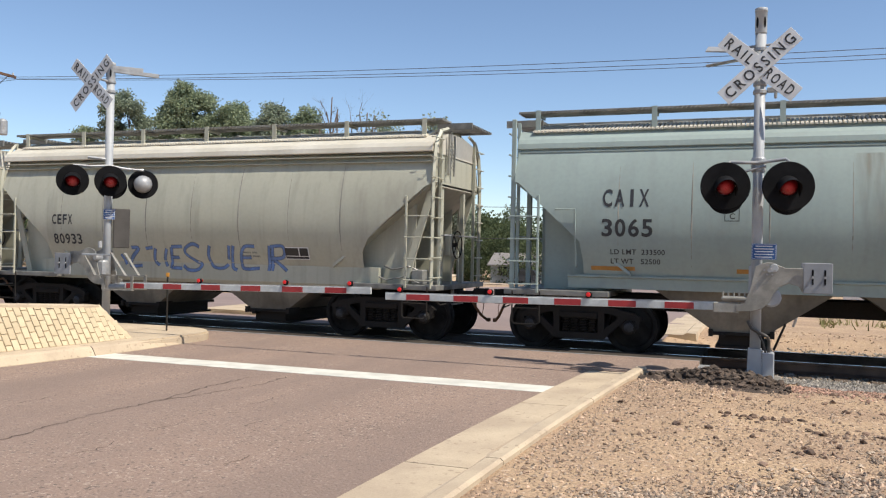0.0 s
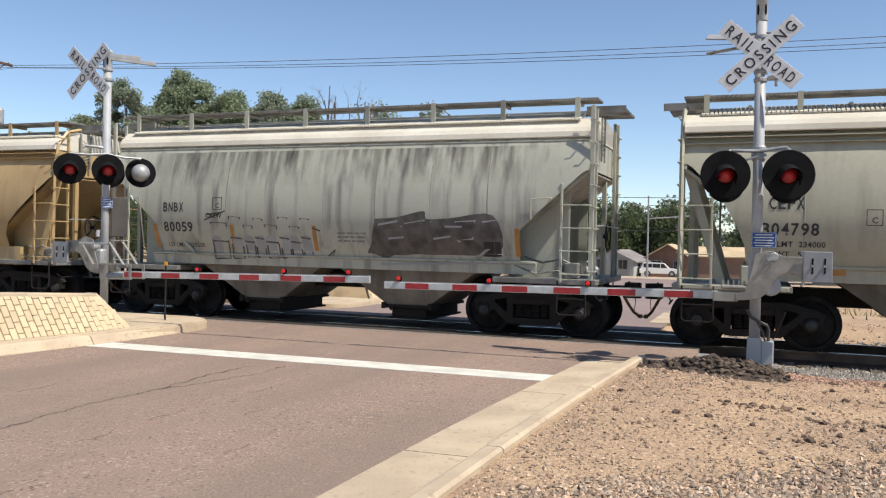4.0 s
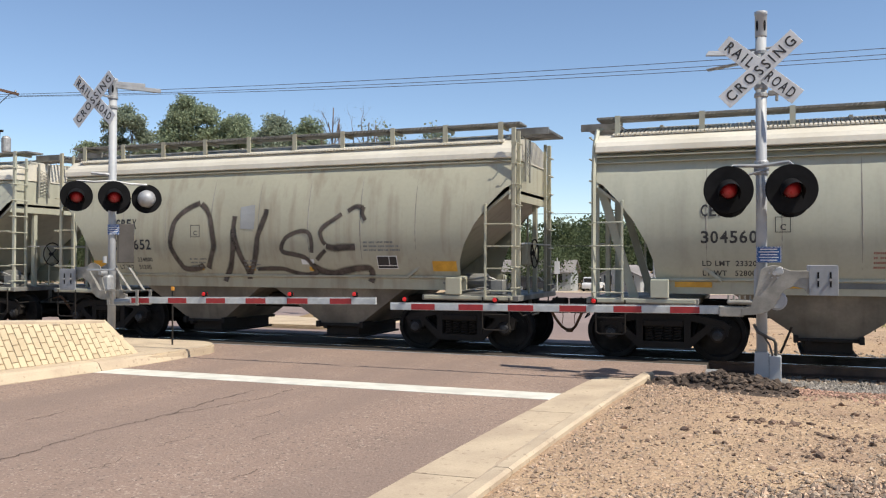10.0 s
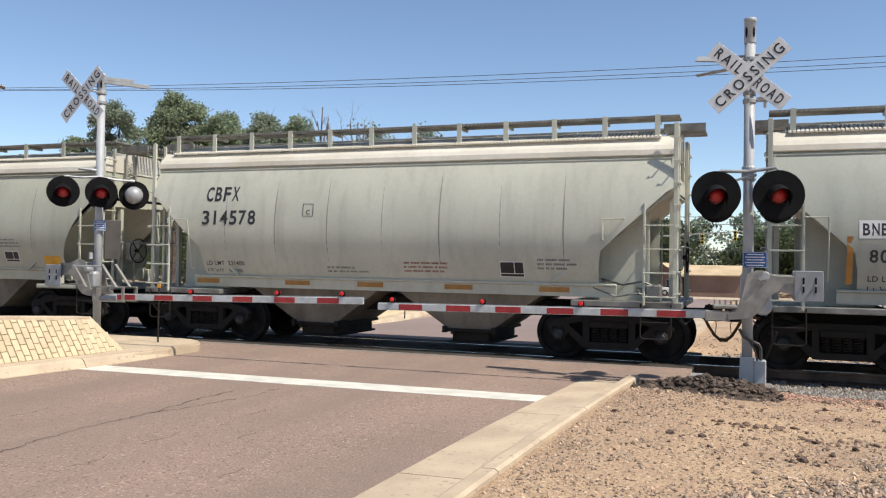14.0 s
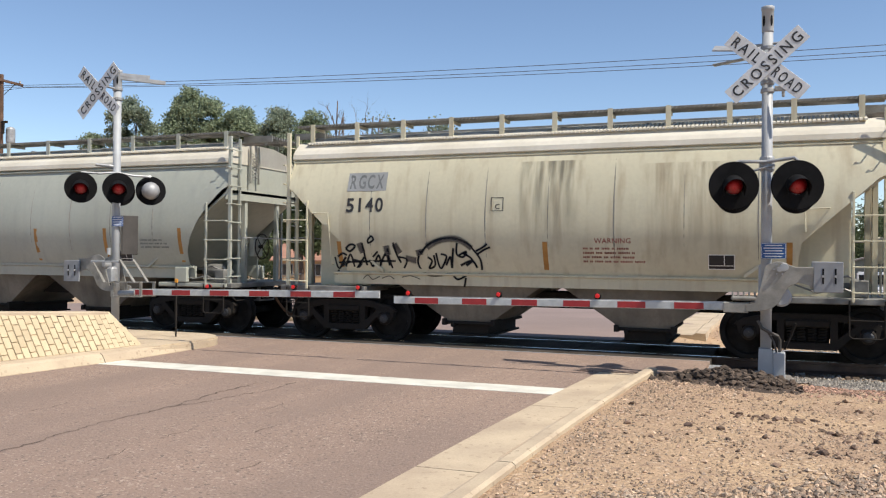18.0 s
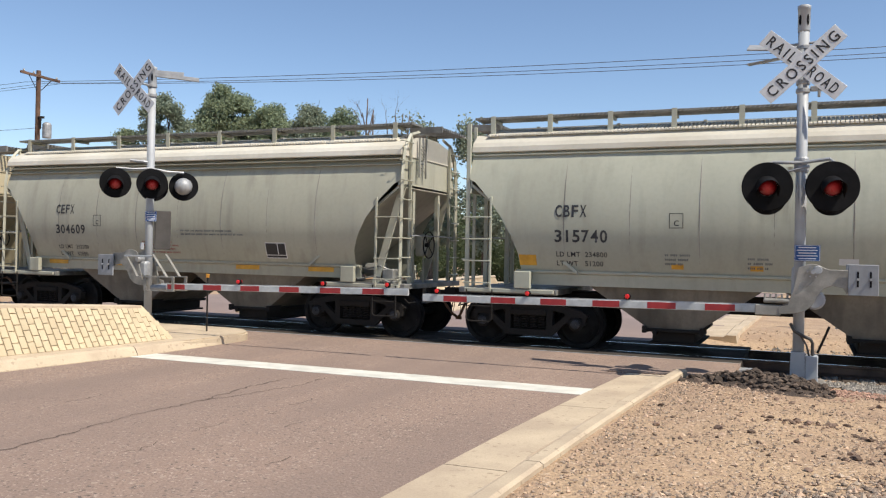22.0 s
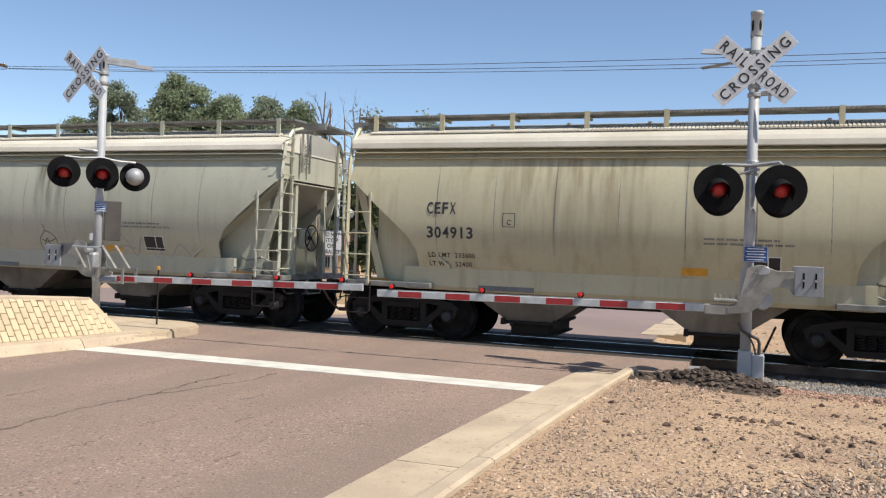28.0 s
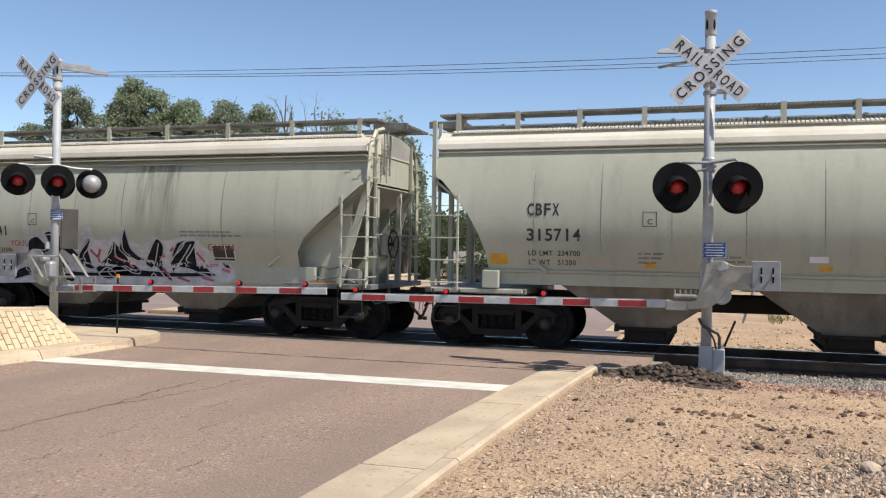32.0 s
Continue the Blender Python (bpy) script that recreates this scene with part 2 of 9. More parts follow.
def stain(name, color, strength):
    """Soot run down a side: dark streaks that thin out towards the edges of the run."""
    m = pbr(name, color, 0.8, var=0.2, big=2, fine=20, bump=0)
    nt = m.node_tree
    n, l = nt.nodes, nt.links
    tc, sep, mp, no = n.new("ShaderNodeTexCoord"), n.new("ShaderNodeSeparateXYZ"), n.new("ShaderNodeMapping"), n.new("ShaderNodeTexNoise")
    l.new(tc.outputs["Generated"], sep.inputs[0])
    mp.inputs["Scale"].default_value = (9.0, 1.0, 0.9)
    l.new(tc.outputs["Object"], mp.inputs[0])
    l.new(mp.outputs[0], no.inputs["Vector"])
    no.inputs["Scale"].default_value, no.inputs["Detail"].default_value = 1.0, 6.0
    def math_node(op, a, b=None, c=None):
        x = n.new("ShaderNodeMath")
        x.operation, x.use_clamp = op, True
        for k, v in enumerate((a, b, c)):
            if v is None:
                continue
            if isinstance(v, float):
                x.inputs[k].default_value = v
            else:
                l.new(v, x.inputs[k])
        return x.outputs[0]
    side = math_node("MULTIPLY", math_node("MULTIPLY", sep.outputs[0], 5.0), math_node("MULTIPLY", math_node("SUBTRACT", 1.0, sep.outputs[0]), 5.0))
    down = math_node("POWER", sep.outputs[2], 0.8)
    run = math_node("MULTIPLY", math_node("SUBTRACT", no.outputs["Fac"], 0.36), 3.2)
    fac = math_node("MULTIPLY", math_node("MULTIPLY", side, down), math_node("MULTIPLY", run, strength))
    tr, mx = n.new("ShaderNodeBsdfTransparent"), n.new("ShaderNodeMixShader")
    l.new(fac, mx.inputs[0])
    l.new(tr.outputs[0], mx.inputs[1])
    l.new(n["Principled BSDF"].outputs[0], mx.inputs[2])
    l.new(mx.outputs[0], n["Material Output"].inputs[0])
    return m


M["soot"] = stain("soot", (0.07, 0.062, 0.05), 0.65)
M["grime"] = stain("grime", (0.16, 0.145, 0.11), 0.7)
M["rust_run"] = stain("rust_run", (0.26, 0.15, 0.07), 0.35)
M["text_blue"] = pbr("text_blue", (0.06, 0.09, 0.22), 0.6, bump=0)
M["warn_red"] = pbr("warn_red", (0.34, 0.12, 0.095), 0.6, bump=0)
M["spray_blue"] = pbr("spray_blue", (0.14, 0.23, 0.46), 0.6, var=0.2, big=5, fine=40, bump=0)
M["spray_blush"] = pbr("spray_blush", (0.56, 0.36, 0.42), 0.6, var=0.15, big=5, fine=40, bump=0)
M["spray_red"] = pbr("spray_red", (0.50, 0.08, 0.14), 0.6, var=0.2, big=5, fine=40, bump=0)
M["spray_pink"] = pbr("spray_pink", (0.44, 0.085, 0.17), 0.6, var=0.2, big=5, fine=40, bump=0)
M["spray_violet"] = pbr("spray_violet", (0.26, 0.13, 0.30), 0.6, var=0.2, big=5, fine=40, bump=0)
M["spray_white"] = pbr("spray_white", (0.50, 0.50, 0.51), 0.6, var=0.15, big=5, fine=40, bump=0)
M["spray_black"] = pbr("spray_black", (0.016, 0.018, 0.024), 0.85, spec=0.15, var=0.3, big=5, fine=40, bump=0)
M["spray_brown"] = pbr("spray_brown", (0.10, 0.075, 0.06), 0.65, var=0.35, big=6, fine=40, bump=0)
M["spray_lilac"] = pbr("spray_lilac", (0.15, 0.16, 0.24), 0.6, var=0.2, big=5, fine=40, bump=0)
M["spray_teal"] = pbr("spray_teal", (0.18, 0.42, 0.42), 0.6, var=0.3, big=5, fine=40, bump=0)
M["spray_smoke"] = pbr("spray_smoke", (0.13, 0.115, 0.10), 0.65, var=0.3, big=4, fine=30, bump=0)
for key in [k for k in M if k.startswith("spray_")]:
    # thin mist along the edges of a stroke
    nt = M[key].node_tree
    n, l = nt.nodes, nt.links
    at, no, ad, mr = n.new("ShaderNodeAttribute"), n.new("ShaderNodeTexNoise"), n.new("ShaderNodeMath"), n.new("ShaderNodeMapRange")
    at.attribute_name = "edge"
    no.inputs["Scale"].default_value, no.inputs["Detail"].default_value = 55.0, 3.0
    ad.operation = "MULTIPLY_ADD"
    l.new(at.outputs["Fac"], ad.inputs[0])
    ad.inputs[1].default_value = 1.0
    gain = n.new("ShaderNodeMath")
    gain.operation = "MULTIPLY"
    gain.inputs[1].default_value = 0.45
    l.new(no.outputs["Fac"], gain.inputs[0])
    l.new(gain.outputs[0], ad.inputs[2])
    for k, v in ((1, 0.60), (2, 1.15), (3, 1.0), (4, 0.0)):
        mr.inputs[k].default_value = v
    l.new(ad.outputs[0], mr.inputs[0])
    tr, mx = n.new("ShaderNodeBsdfTransparent"), n.new("ShaderNodeMixShader")
    l.new(mr.outputs[0], mx.inputs[0])
    l.new(tr.outputs[0], mx.inputs[1])
    l.new(n["Principled BSDF"].outputs[0], mx.inputs[2])
    l.new(mx.outputs[0], n["Material Output"].inputs[0])
M["leaf_green"] = pbr("leaf_green", (0.28, 0.33, 0.215), 0.8, spec=0.15, var=0.15, big=0.6, fine=6, bump=0, tint=(0.215, 0.26, 0.16))
M["leaf_dark"] = pbr("leaf_dark", (0.12, 0.145, 0.075), 0.8, spec=0.1, var=0.3, big=0.15, fine=3, bump=0, tint=(0.078, 0.10, 0.048))
M["leaf_sage"] = pbr("leaf_sage", (0.29, 0.33, 0.25), 0.8, spec=0.15, var=0.15, big=0.6, fine=6, bump=0, tint=(0.22, 0.26, 0.185))
for key in ("leaf_green", "leaf_dark", "leaf_sage"):
    nt = M[key].node_tree
    b = nt.nodes["Principled BSDF"]
    tr, mx = nt.nodes.new("ShaderNodeBsdfTranslucent"), nt.nodes.new("ShaderNodeMixShader")
    mx.inputs[0].default_value = 0.40
    nt.links.new(b.inputs["Base Color"].links[0].from_socket, tr.inputs["Color"])
    nt.links.new(b.outputs[0], mx.inputs[1])
    nt.links.new(tr.outputs[0], mx.inputs[2])
    nt.links.new(mx.outputs[0], nt.nodes["Material Output"].inputs[0])
M["bark"] = pbr("bark", (0.14, 0.10, 0.075), 0.95, var=0.3, big=3, fine=25, bump=0.5)
M["bark_dead"] = pbr("bark_dead", (0.22, 0.17, 0.14), 0.95, var=0.3, big=3, fine=25, bump=0.5)
M["wall_brown"] = pbr("wall_brown", (0.23, 0.13, 0.085), 0.9, var=0.15, big=0.5, fine=12, bump=0.1)
M["box_brown"] = pbr("box_brown", (0.07, 0.062, 0.055), 0.7, var=0.15, big=3, fine=30, bump=0.05)
M["wall_tan"] = pbr("wall_tan", (0.55, 0.38, 0.22), 0.9, var=0.1, big=0.5, fine=12, bump=0.1)
M["wall_rose"] = pbr("wall_rose", (0.30, 0.20, 0.145), 0.9, var=0.1, big=0.5, fine=12, bump=0.1)
M["wall_grey"] = pbr("wall_grey", (0.36, 0.37, 0.37), 0.9, var=0.1, big=0.5, fine=12, bump=0.1)
M["wall_green"] = pbr("wall_green", (0.15, 0.18, 0.17), 0.9, var=0.1, big=0.5, fine=12, bump=0.1)
M["wall_white"] = pbr("wall_white", (0.68, 0.68, 0.67), 0.9, var=0.1, big=0.5, fine=12, bump=0.1)
M["roof_tan"] = pbr("roof_tan", (0.55, 0.42, 0.26), 0.9, var=0.12, big=0.6, fine=10, bump=0.2)
M["roof_grey"] = pbr("roof_grey", (0.24, 0.22, 0.21), 0.9, var=0.12, big=0.6, fine=10, bump=0.2)
M["roof_red"] = pbr("roof_red", (0.36, 0.19, 0.13), 0.9, var=0.12, big=0.6, fine=10, bump=0.2)
M["pane"] = pbr("pane", (0.02, 0.025, 0.03), 0.1, var=0.1, bump=0)
M["car_white"] = pbr("car_white", (0.75, 0.75, 0.74), 0.25, var=0.05, bump=0)
M["car_dark"] = pbr("car_dark", (0.03, 0.035, 0.045), 0.25, var=0.05, bump=0)
M["tyre"] = pbr("tyre", (0.02, 0.02, 0.02), 0.85, bump=0.1)
M["signal_yellow"] = pbr("signal_yellow", (0.62, 0.42, 0.03), 0.5, bump=0)
M["grass_dry"] = pbr("grass_dry", (0.30, 0.25, 0.11), 0.9, var=0.3, big=1, fine=10, bump=0, tint=(0.17, 0.18, 0.07))


# ---- mesh helpers ----
def put(name, bm, material, parent=None, label="", smooth=False):
    me = bpy.data.meshes.new(name)
    bm.normal_update()
    bm.to_mesh(me)
    bm.free()
    for x in (material if isinstance(material, (list, tuple)) else (material,)):
        me.materials.append(M[x] if isinstance(x, str) else x)
    if smooth:
        for p in me.polygons:
            p.use_smooth = True
    ob = new(name, me)
    if parent is not None:
        ob.parent = parent
    if label:
        ob["label"] = label
    return ob


part = put


def share(name, me, parent, m=None, label=""):
    """One more object on a mesh that is already made."""
    ob = new(name, me)
    ob.parent = parent
    if m is not None:
        ob.matrix_basis = m
    if label:
        ob["label"] = label
    return ob


def empty(name, m, label, category, group="", kind=""):
    ob = new(name)
    ob.empty_display_size = 0.2
    ob.matrix_basis = m
    return tagged(ob, label, category, group, kind)


def box(bm, x0, x1, y0, y1, z0, z1, bevel=0.0, m=None):
    vs = [bm.verts.new((x, y, z)) for x in (x0, x1) for y in (y0, y1) for z in (z0, z1)]
    fs = [bm.faces.new([vs[i] for i in q]) for q in ((0, 1, 3, 2), (4, 6, 7, 5), (0, 4, 5, 1), (2, 3, 7, 6), (0, 2, 6, 4), (1, 5, 7, 3))]
    if bevel:
        es = list({e for f in fs for e in f.edges})
        r = bmesh.ops.bevel(bm, geom=es, offset=bevel, segments=1, affect="EDGES")
        vs = list({v for f in r["faces"] for v in f.verts} | {v for v in vs if v.is_valid})
    if m is not None:
        bmesh.ops.transform(bm, matrix=m, verts=[v for v in vs if v.is_valid])
    return vs


def tube(bm, a, b, r, r2=None, n=8, caps=True):
    a, b = Vector(a), Vector(b)
    q = (b - a).to_track_quat("Z", "Y")
    rings = []
    for p, rad in ((a, r), (b, r if r2 is None else r2)):
        rings.append([bm.verts.new(p + q @ Vector((rad * math.cos(2 * math.pi * k / n), rad * math.sin(2 * math.pi * k / n), 0))) for k in range(n)])
    for k in range(n):
        bm.faces.new((rings[0][k], rings[0][(k + 1) % n], rings[1][(k + 1) % n], rings[1][k]))
    if caps:
        bm.faces.new(rings[0][::-1])
        bm.faces.new(rings[1])


def pipe(bm, pts, r, n=6):
    """A bent bar through points."""
    pts = [Vector(p) for p in pts]
    rings = []
    for i, p in enumerate(pts):
        d = (pts[min(i + 1, len(pts) - 1)] - pts[max(i - 1, 0)]).normalized()
        q = d.to_track_quat("Z", "Y")
        rings.append([bm.verts.new(p + q @ Vector((r * math.cos(2 * math.pi * k / n), r * math.sin(2 * math.pi * k / n), 0))) for k in range(n)])
    for a, b in zip(rings, rings[1:]):
        # match the nearest vertices so that the bar does not twist
        off = min(range(n), key=lambda o: sum((a[k].co - b[(k + o) % n].co).length for k in range(n)))
        for k in range(n):
            bm.faces.new((a[k], a[(k + 1) % n], b[(k + 1 + off) % n], b[(k + off) % n]))
    bm.faces.new(rings[0][::-1])
    bm.faces.new(rings[-1])


def prism(bm, outline, axis, lo, hi):
    """An outline in the plane across axis, pushed from lo to hi."""
    def at(p, q, d):
        return (d, p, q) if axis == "x" else (p, d, q) if axis == "y" else (p, q, d)
    a = [bm.verts.new(at(p, q, lo)) for p, q in outline]
    b = [bm.verts.new(at(p, q, hi)) for p, q in outline]
    bm.faces.new(a[::-1])
    bm.faces.new(b)
    k = len(a)
    for i in range(k):
        bm.faces.new((a[i], a[(i + 1) % k], b[(i + 1) % k], b[i]))
    bmesh.ops.recalc_face_normals(bm, faces=bm.faces[:])


def lathe(bm, profile, n=24, m=None, closed=False):
    """A profile of (radius, height) turned round z."""
    rings = []
    for r, z in profile:
        rings.append([bm.verts.new((r * math.cos(2 * math.pi * k / n), r * math.sin(2 * math.pi * k / n), z)) for k in range(n)])
    for a, b in zip(rings, rings[1:]):
        for k in range(n):
            bm.faces.new((a[k], a[(k + 1) % n], b[(k + 1) % n], b[k]))
    bm.faces.new(rings[0][::-1])
    bm.faces.new(rings[-1])
    if m is not None:
        bmesh.ops.transform(bm, matrix=m, verts=[v for r in rings for v in r])


def letters(text, height, bold=0.0, spacing=1.0):
    """The flat mesh of a line of text, its baseline at z 0, in the x, z plane facing -y."""
    cu = bpy.data.curves.new("letters", "FONT")
    cu.body, cu.size, cu.space_character, cu.offset = text, height / 0.69, spacing, bold
    cu.resolution_u = 3
    ob = bpy.data.objects.new("letters", cu)
    me = bpy.data.meshes.new_from_object(ob)
    bpy.data.objects.remove(ob)
    bpy.data.curves.remove(cu)
    for v in me.vertices:
        v.co = (v.co.x, 0.0, v.co.y)
    return me


def stencil(text, height):
    """A line of bold lettering, every character on the same pitch as cut stencils are."""
    bm = bmesh.new()
    x = 0.0
    for ch in text:
        pitch = height * (0.79 if ch.isdigit() else 0.72)
        if ch != " ":
            me = letters(ch, height, 0.03 * height, 1.0)
            a, b = min(v.co.x for v in me.vertices), max(v.co.x for v in me.vertices)
            cell = pitch - 0.15 * height
            wide = min(b - a, 0.5 * cell) if ch in "I1" else cell
            for v in me.vertices:
                v.co.x = x + (cell - wide) / 2 + (v.co.x - a) / (b - a) * wide
            bm.from_mesh(me)
            bpy.data.meshes.remove(me)
        x += pitch
    me = bpy.data.meshes.new("stencil")
    bm.to_mesh(me)
    bm.free()
    return me


def smooth_line(pts, steps=6):
    """Points on a soft curve through pts."""
    out = []
    for i in range(len(pts) - 1):
        p0, p1, p2, p3 = (Vector((*pts[min(max(j, 0), len(pts) - 1)], 0)) for j in (i - 1, i, i + 1, i + 2))
        for k in range(steps):
            t = k / steps
            out.append(0.5 * ((2 * p1) + (p2 - p0) * t + (2 * p0 - 5 * p1 + 4 * p2 - p3) * t * t + (3 * p1 - p0 - 3 * p2 + p3) * t ** 3))
    out.append(Vector((*pts[-1], 0)))
    return out

# ---- ground, road, kerbs, track ----
TRACK_Y = 15.95
KERB_X, MEDIAN_X = -2.0, -9.9


def clamp01(t):
    return min(max(t, 0.0), 1.0)


def bend(y):
    """The right road edge bends away towards the crossing."""
    return 0.0040 * min(max(y - 3.0, 0.0), 10.5) ** 2


def ground_z(x, y):
    """The bare ground: level before the track, a shallow ditch beside the rails, falling away behind."""
    z = -0.025 * min(max(y - 21, 0), 110)
    if x > -2.0 + (bend(y) if y < 14 else 0.04):
        z += 0.07 * clamp01((12.6 - y) / 1.5)
        if 12.0 < y < 21:
            z -= 0.19 * clamp01((y - 12.0) / 2.2) * clamp01((20.5 - y) / 2.0) * clamp01((x + 1.96) / 1.2)
    if x < -23:
        z -= 0.25 * clamp01((-23 - x) / 1.0) * clamp01((y - 12.5) / 1.0) * clamp01((20.5 - y) / 2.0)
    return z


def sheet(name, xs, ys, z_of, material, kind="structure", label="", category="", parent=None):
    bm = bmesh.new()
    grid = [[bm.verts.new((x, y, z_of(x, y))) for x in xs] for y in ys]
    for j in range(len(ys) - 1):
        for i in range(len(xs) - 1):
            bm.faces.new((grid[j][i], grid[j][i + 1], grid[j + 1][i + 1], grid[j + 1][i]))
    ob = put(name, bm, material, parent, smooth=True)
    return tagged(ob, label, category, "", kind)


def steps(a, b, n):
    return [a + (b - a) * k / n for k in range(n + 1)]


gx = [-2500, -900, -300, -120, -60, -40, -30, -24, -23.5, -23, -22] + steps(-21, -3, 6) + [-2.2] + steps(-2.1, 8, 90) + steps(8.5, 20, 20) + [25, 40, 70, 150, 400, 1000, 2500]
gy = [-2500, -600, -150, -40, -15, -8] + steps(-5, 2, 7) + steps(2.4, 14, 100) + steps(14.3, 22, 24) + steps(24, 60, 9) + [80, 100, 131, 160, 250, 500, 1200, 3000]


def ground_relief(x, y):
    z = ground_z(x, y) - 0.03
    if x > -2.0 + bend(y) and y < 14:
        z += 0.03
        near = clamp01((x + 1.85 - bend(y)) / 0.4)
        z += near * (0.035 * (noise.noise((x * 0.7, y * 0.7, 0))) + 0.020 * noise.noise((x * 2.6, y * 2.6, 3)))
    return z


tagged(sheet("ground", gx, gy, ground_relief, "dirt"), "sandy reddish dirt with gravel beside a railway crossing", "ground", "", "structure")


def road_z(x, y):
    return ground_z(-5, y) + 0.004


road_rows = [-400, -60] + steps(-20, 14.4, 12)
sheet("road", [-21.5, -16, -12, -9.9, -6.2, -2.15], road_rows, road_z, "asphalt", label="worn reddish asphalt road with fine cracks", category="road")
far_rows = steps(17.25, 21, 3) + steps(24, 131, 12) + [200, 400]
sheet("road_far", [-21.5, -16, -12, -9.9, -6.2, -1.9], far_rows, road_z, "asphalt_far", label="pale reddish asphalt road going downhill", category="road")
# cross street far down the hill
sheet("cross_street", [-160, -60, -20, 0, 30, 90, 260], [84, 92, 100, 104], lambda x, y: ground_z(-5, y) + 0.03, "concrete", label="pale sunlit street crossing far behind the track", category="road")

# stop line
bm = bmesh.new()
prism(bm, [(-9.68, 10.03), (-2.45, 10.15), (-2.45, 10.67), (-9.50, 10.56)], "z", 0.004, 0.009)
tagged(put("stop_line", bm, "line_paint"), "worn white painted stop line on the road", "road marking", "", "structure")

# cracks in the asphalt, thin dark sealed lines
rng = random.Random(5)
bm = bmesh.new()


def crack(pts, w=0.018):
    line = []
    for (x0, y0), (x1, y1) in zip(pts, pts[1:]):
        k = max(2, int(math.hypot(x1 - x0, y1 - y0) / 0.07))
        for i in range(k):
            t = i / k
            line.append((x0 + (x1 - x0) * t + rng.uniform(-0.035, 0.035), y0 + (y1 - y0) * t + rng.uniform(-0.02, 0.02)))
    prev = None
    for i, (x, y) in enumerate(line[:-1]):
        d = Vector((line[i + 1][0] - x, line[i + 1][1] - y, 0)).normalized()
        s = Vector((-d.y, d.x, 0)) * w * rng.uniform(0.1, 0.75)
        cur = (bm.verts.new((x + s.x, y + s.y, 0.0062)), bm.verts.new((x - s.x, y - s.y, 0.0062)))
        if prev:
            bm.faces.new((prev[0], prev[1], cur[1], cur[0]))
        prev = cur


crack([(-6.1, 3.6), (-6.1, 4.5), (-6.12, 5.4), (-6.25, 6.6), (-6.2, 7.6), (-6.32, 8.6), (-6.28, 9.6)], 0.026)
crack([(-6.2, 7.6), (-6.0, 8.3), (-5.85, 9.1), (-5.9, 9.9)], 0.018)
for x0, y0, y1 in ((-5.2, 5.2, 6.0), (-5.25, 6.3, 7.0), (-5.1, 7.3, 7.6), (-5.2, 7.9, 8.5), (-4.6, 6.9, 7.3), (-3.9, 5.6, 6.1), (-7.4, 6.8, 7.5)):
    crack([(x0, y0), (x0 + 0.04, (y0 + y1) / 2), (x0 - 0.05, y1)], 0.011)
tagged(put("pavement_cracks", bm, "crack"), "dark irregular cracks in the asphalt", "crack", "", "stuff")

# the right kerb: gutter pan and kerb, cast in lengths with joints
KERB = [(-2.71, -0.15), (-2.71, 0.012), (-2.11, 0.018), (-2.075, 0.055), (-2.05, 0.10), (-2.02, 0.12), (-1.91, 0.125), (-1.88, 0.105), (-1.88, -0.15)]
for k in range(9):
    y1 = 12.35 - k * 3.05
    ys = steps(y1, y1 - 3.035, 6)
    bm = bmesh.new()
    rows = [[bm.verts.new((a + bend(yy), yy, z)) for a, z in KERB] for yy in ys]
    for p, q in zip(rows, rows[1:]):
        for n in range(len(KERB)):
            m = (n + 1) % len(KERB)
            bm.faces.new((p[n], p[m], q[m], q[n]))
    bm.faces.new(rows[0])
    bm.faces.new(rows[-1][::-1])
    bmesh.ops.recalc_face_normals(bm, faces=bm.faces[:])
    kerb = tagged(put("kerb", bm, "concrete"), "pale concrete kerb and gutter beside the road", "kerb", "kerb lengths", "structure")
# brown strip along the foot of the kerb: silty dirt plus the kerb's painted shadow
bm = bmesh.new()
prev = None
for k in range(240):
    y = 12.2 - 0.09 * k
    w = 0.06 + 0.04 * noise.noise((y * 0.9, 2.0, 0)) + 0.04 * noise.noise((y * 4.0, 5.0, 0))
    cur = (bm.verts.new((-2.12 - max(w, 0.02) + bend(y), y, 0.0198)), bm.verts.new((-2.105 + bend(y), y, 0.0215)))
    if prev:
        bm.faces.new((cur[0], cur[1], prev[1], prev[0]))
    prev = cur
tagged(put("gutter_silt", bm, "silt"), "brown silty dirt and painted kerb shadow along the gutter", "dirt", "", "stuff")
# far kerb on the other side of the track
for k in range(6):
    y0 = 18.9 + k * 3.05
    zz = ground_z(-5, y0 + 1.5)
    bm = bmesh.new()
    prism(bm, [(-2.3, zz - 0.3), (-2.3, zz + 0.014), (-1.6, zz + 0.02), (-1.54, zz + 0.06), (-1.34, zz + 0.06), (-1.3, zz - 0.3)], "y", y0, y0 + 3.035)
    tagged(put("kerb", bm, "concrete"), "pale concrete kerb beyond the track", "kerb", "far kerb lengths", "structure")

# crossing panels, in slabs between and beside the rails
RAILS = (TRACK_Y - 0.755, TRACK_Y + 0.755)
for k in range(9):
    x1 = -0.95 - k * 2.44
    x0 = x1 - 2.42
    for y0, y1 in ((14.45, RAILS[0] - 0.05), (RAILS[0] + 0.09, RAILS[1] - 0.09), (RAILS[1] + 0.05, 17.24)):
        bm = bmesh.new()
        box(bm, x0, x1, y0, y1, -0.2, 0.006, 0.012)
        tagged(put("crossing_panel", bm, "panel"), "dark worn crossing panel between the rails", "crossing panel", "crossing panels", "structure")
bm = bmesh.new()
box(bm, -22.9, -0.95, 14.40, 14.447, -0.1, 0.010)
box(bm, -0.95, -0.72, 14.05, 14.43, -0.09, -0.05, m=pose(0, 0, 0))
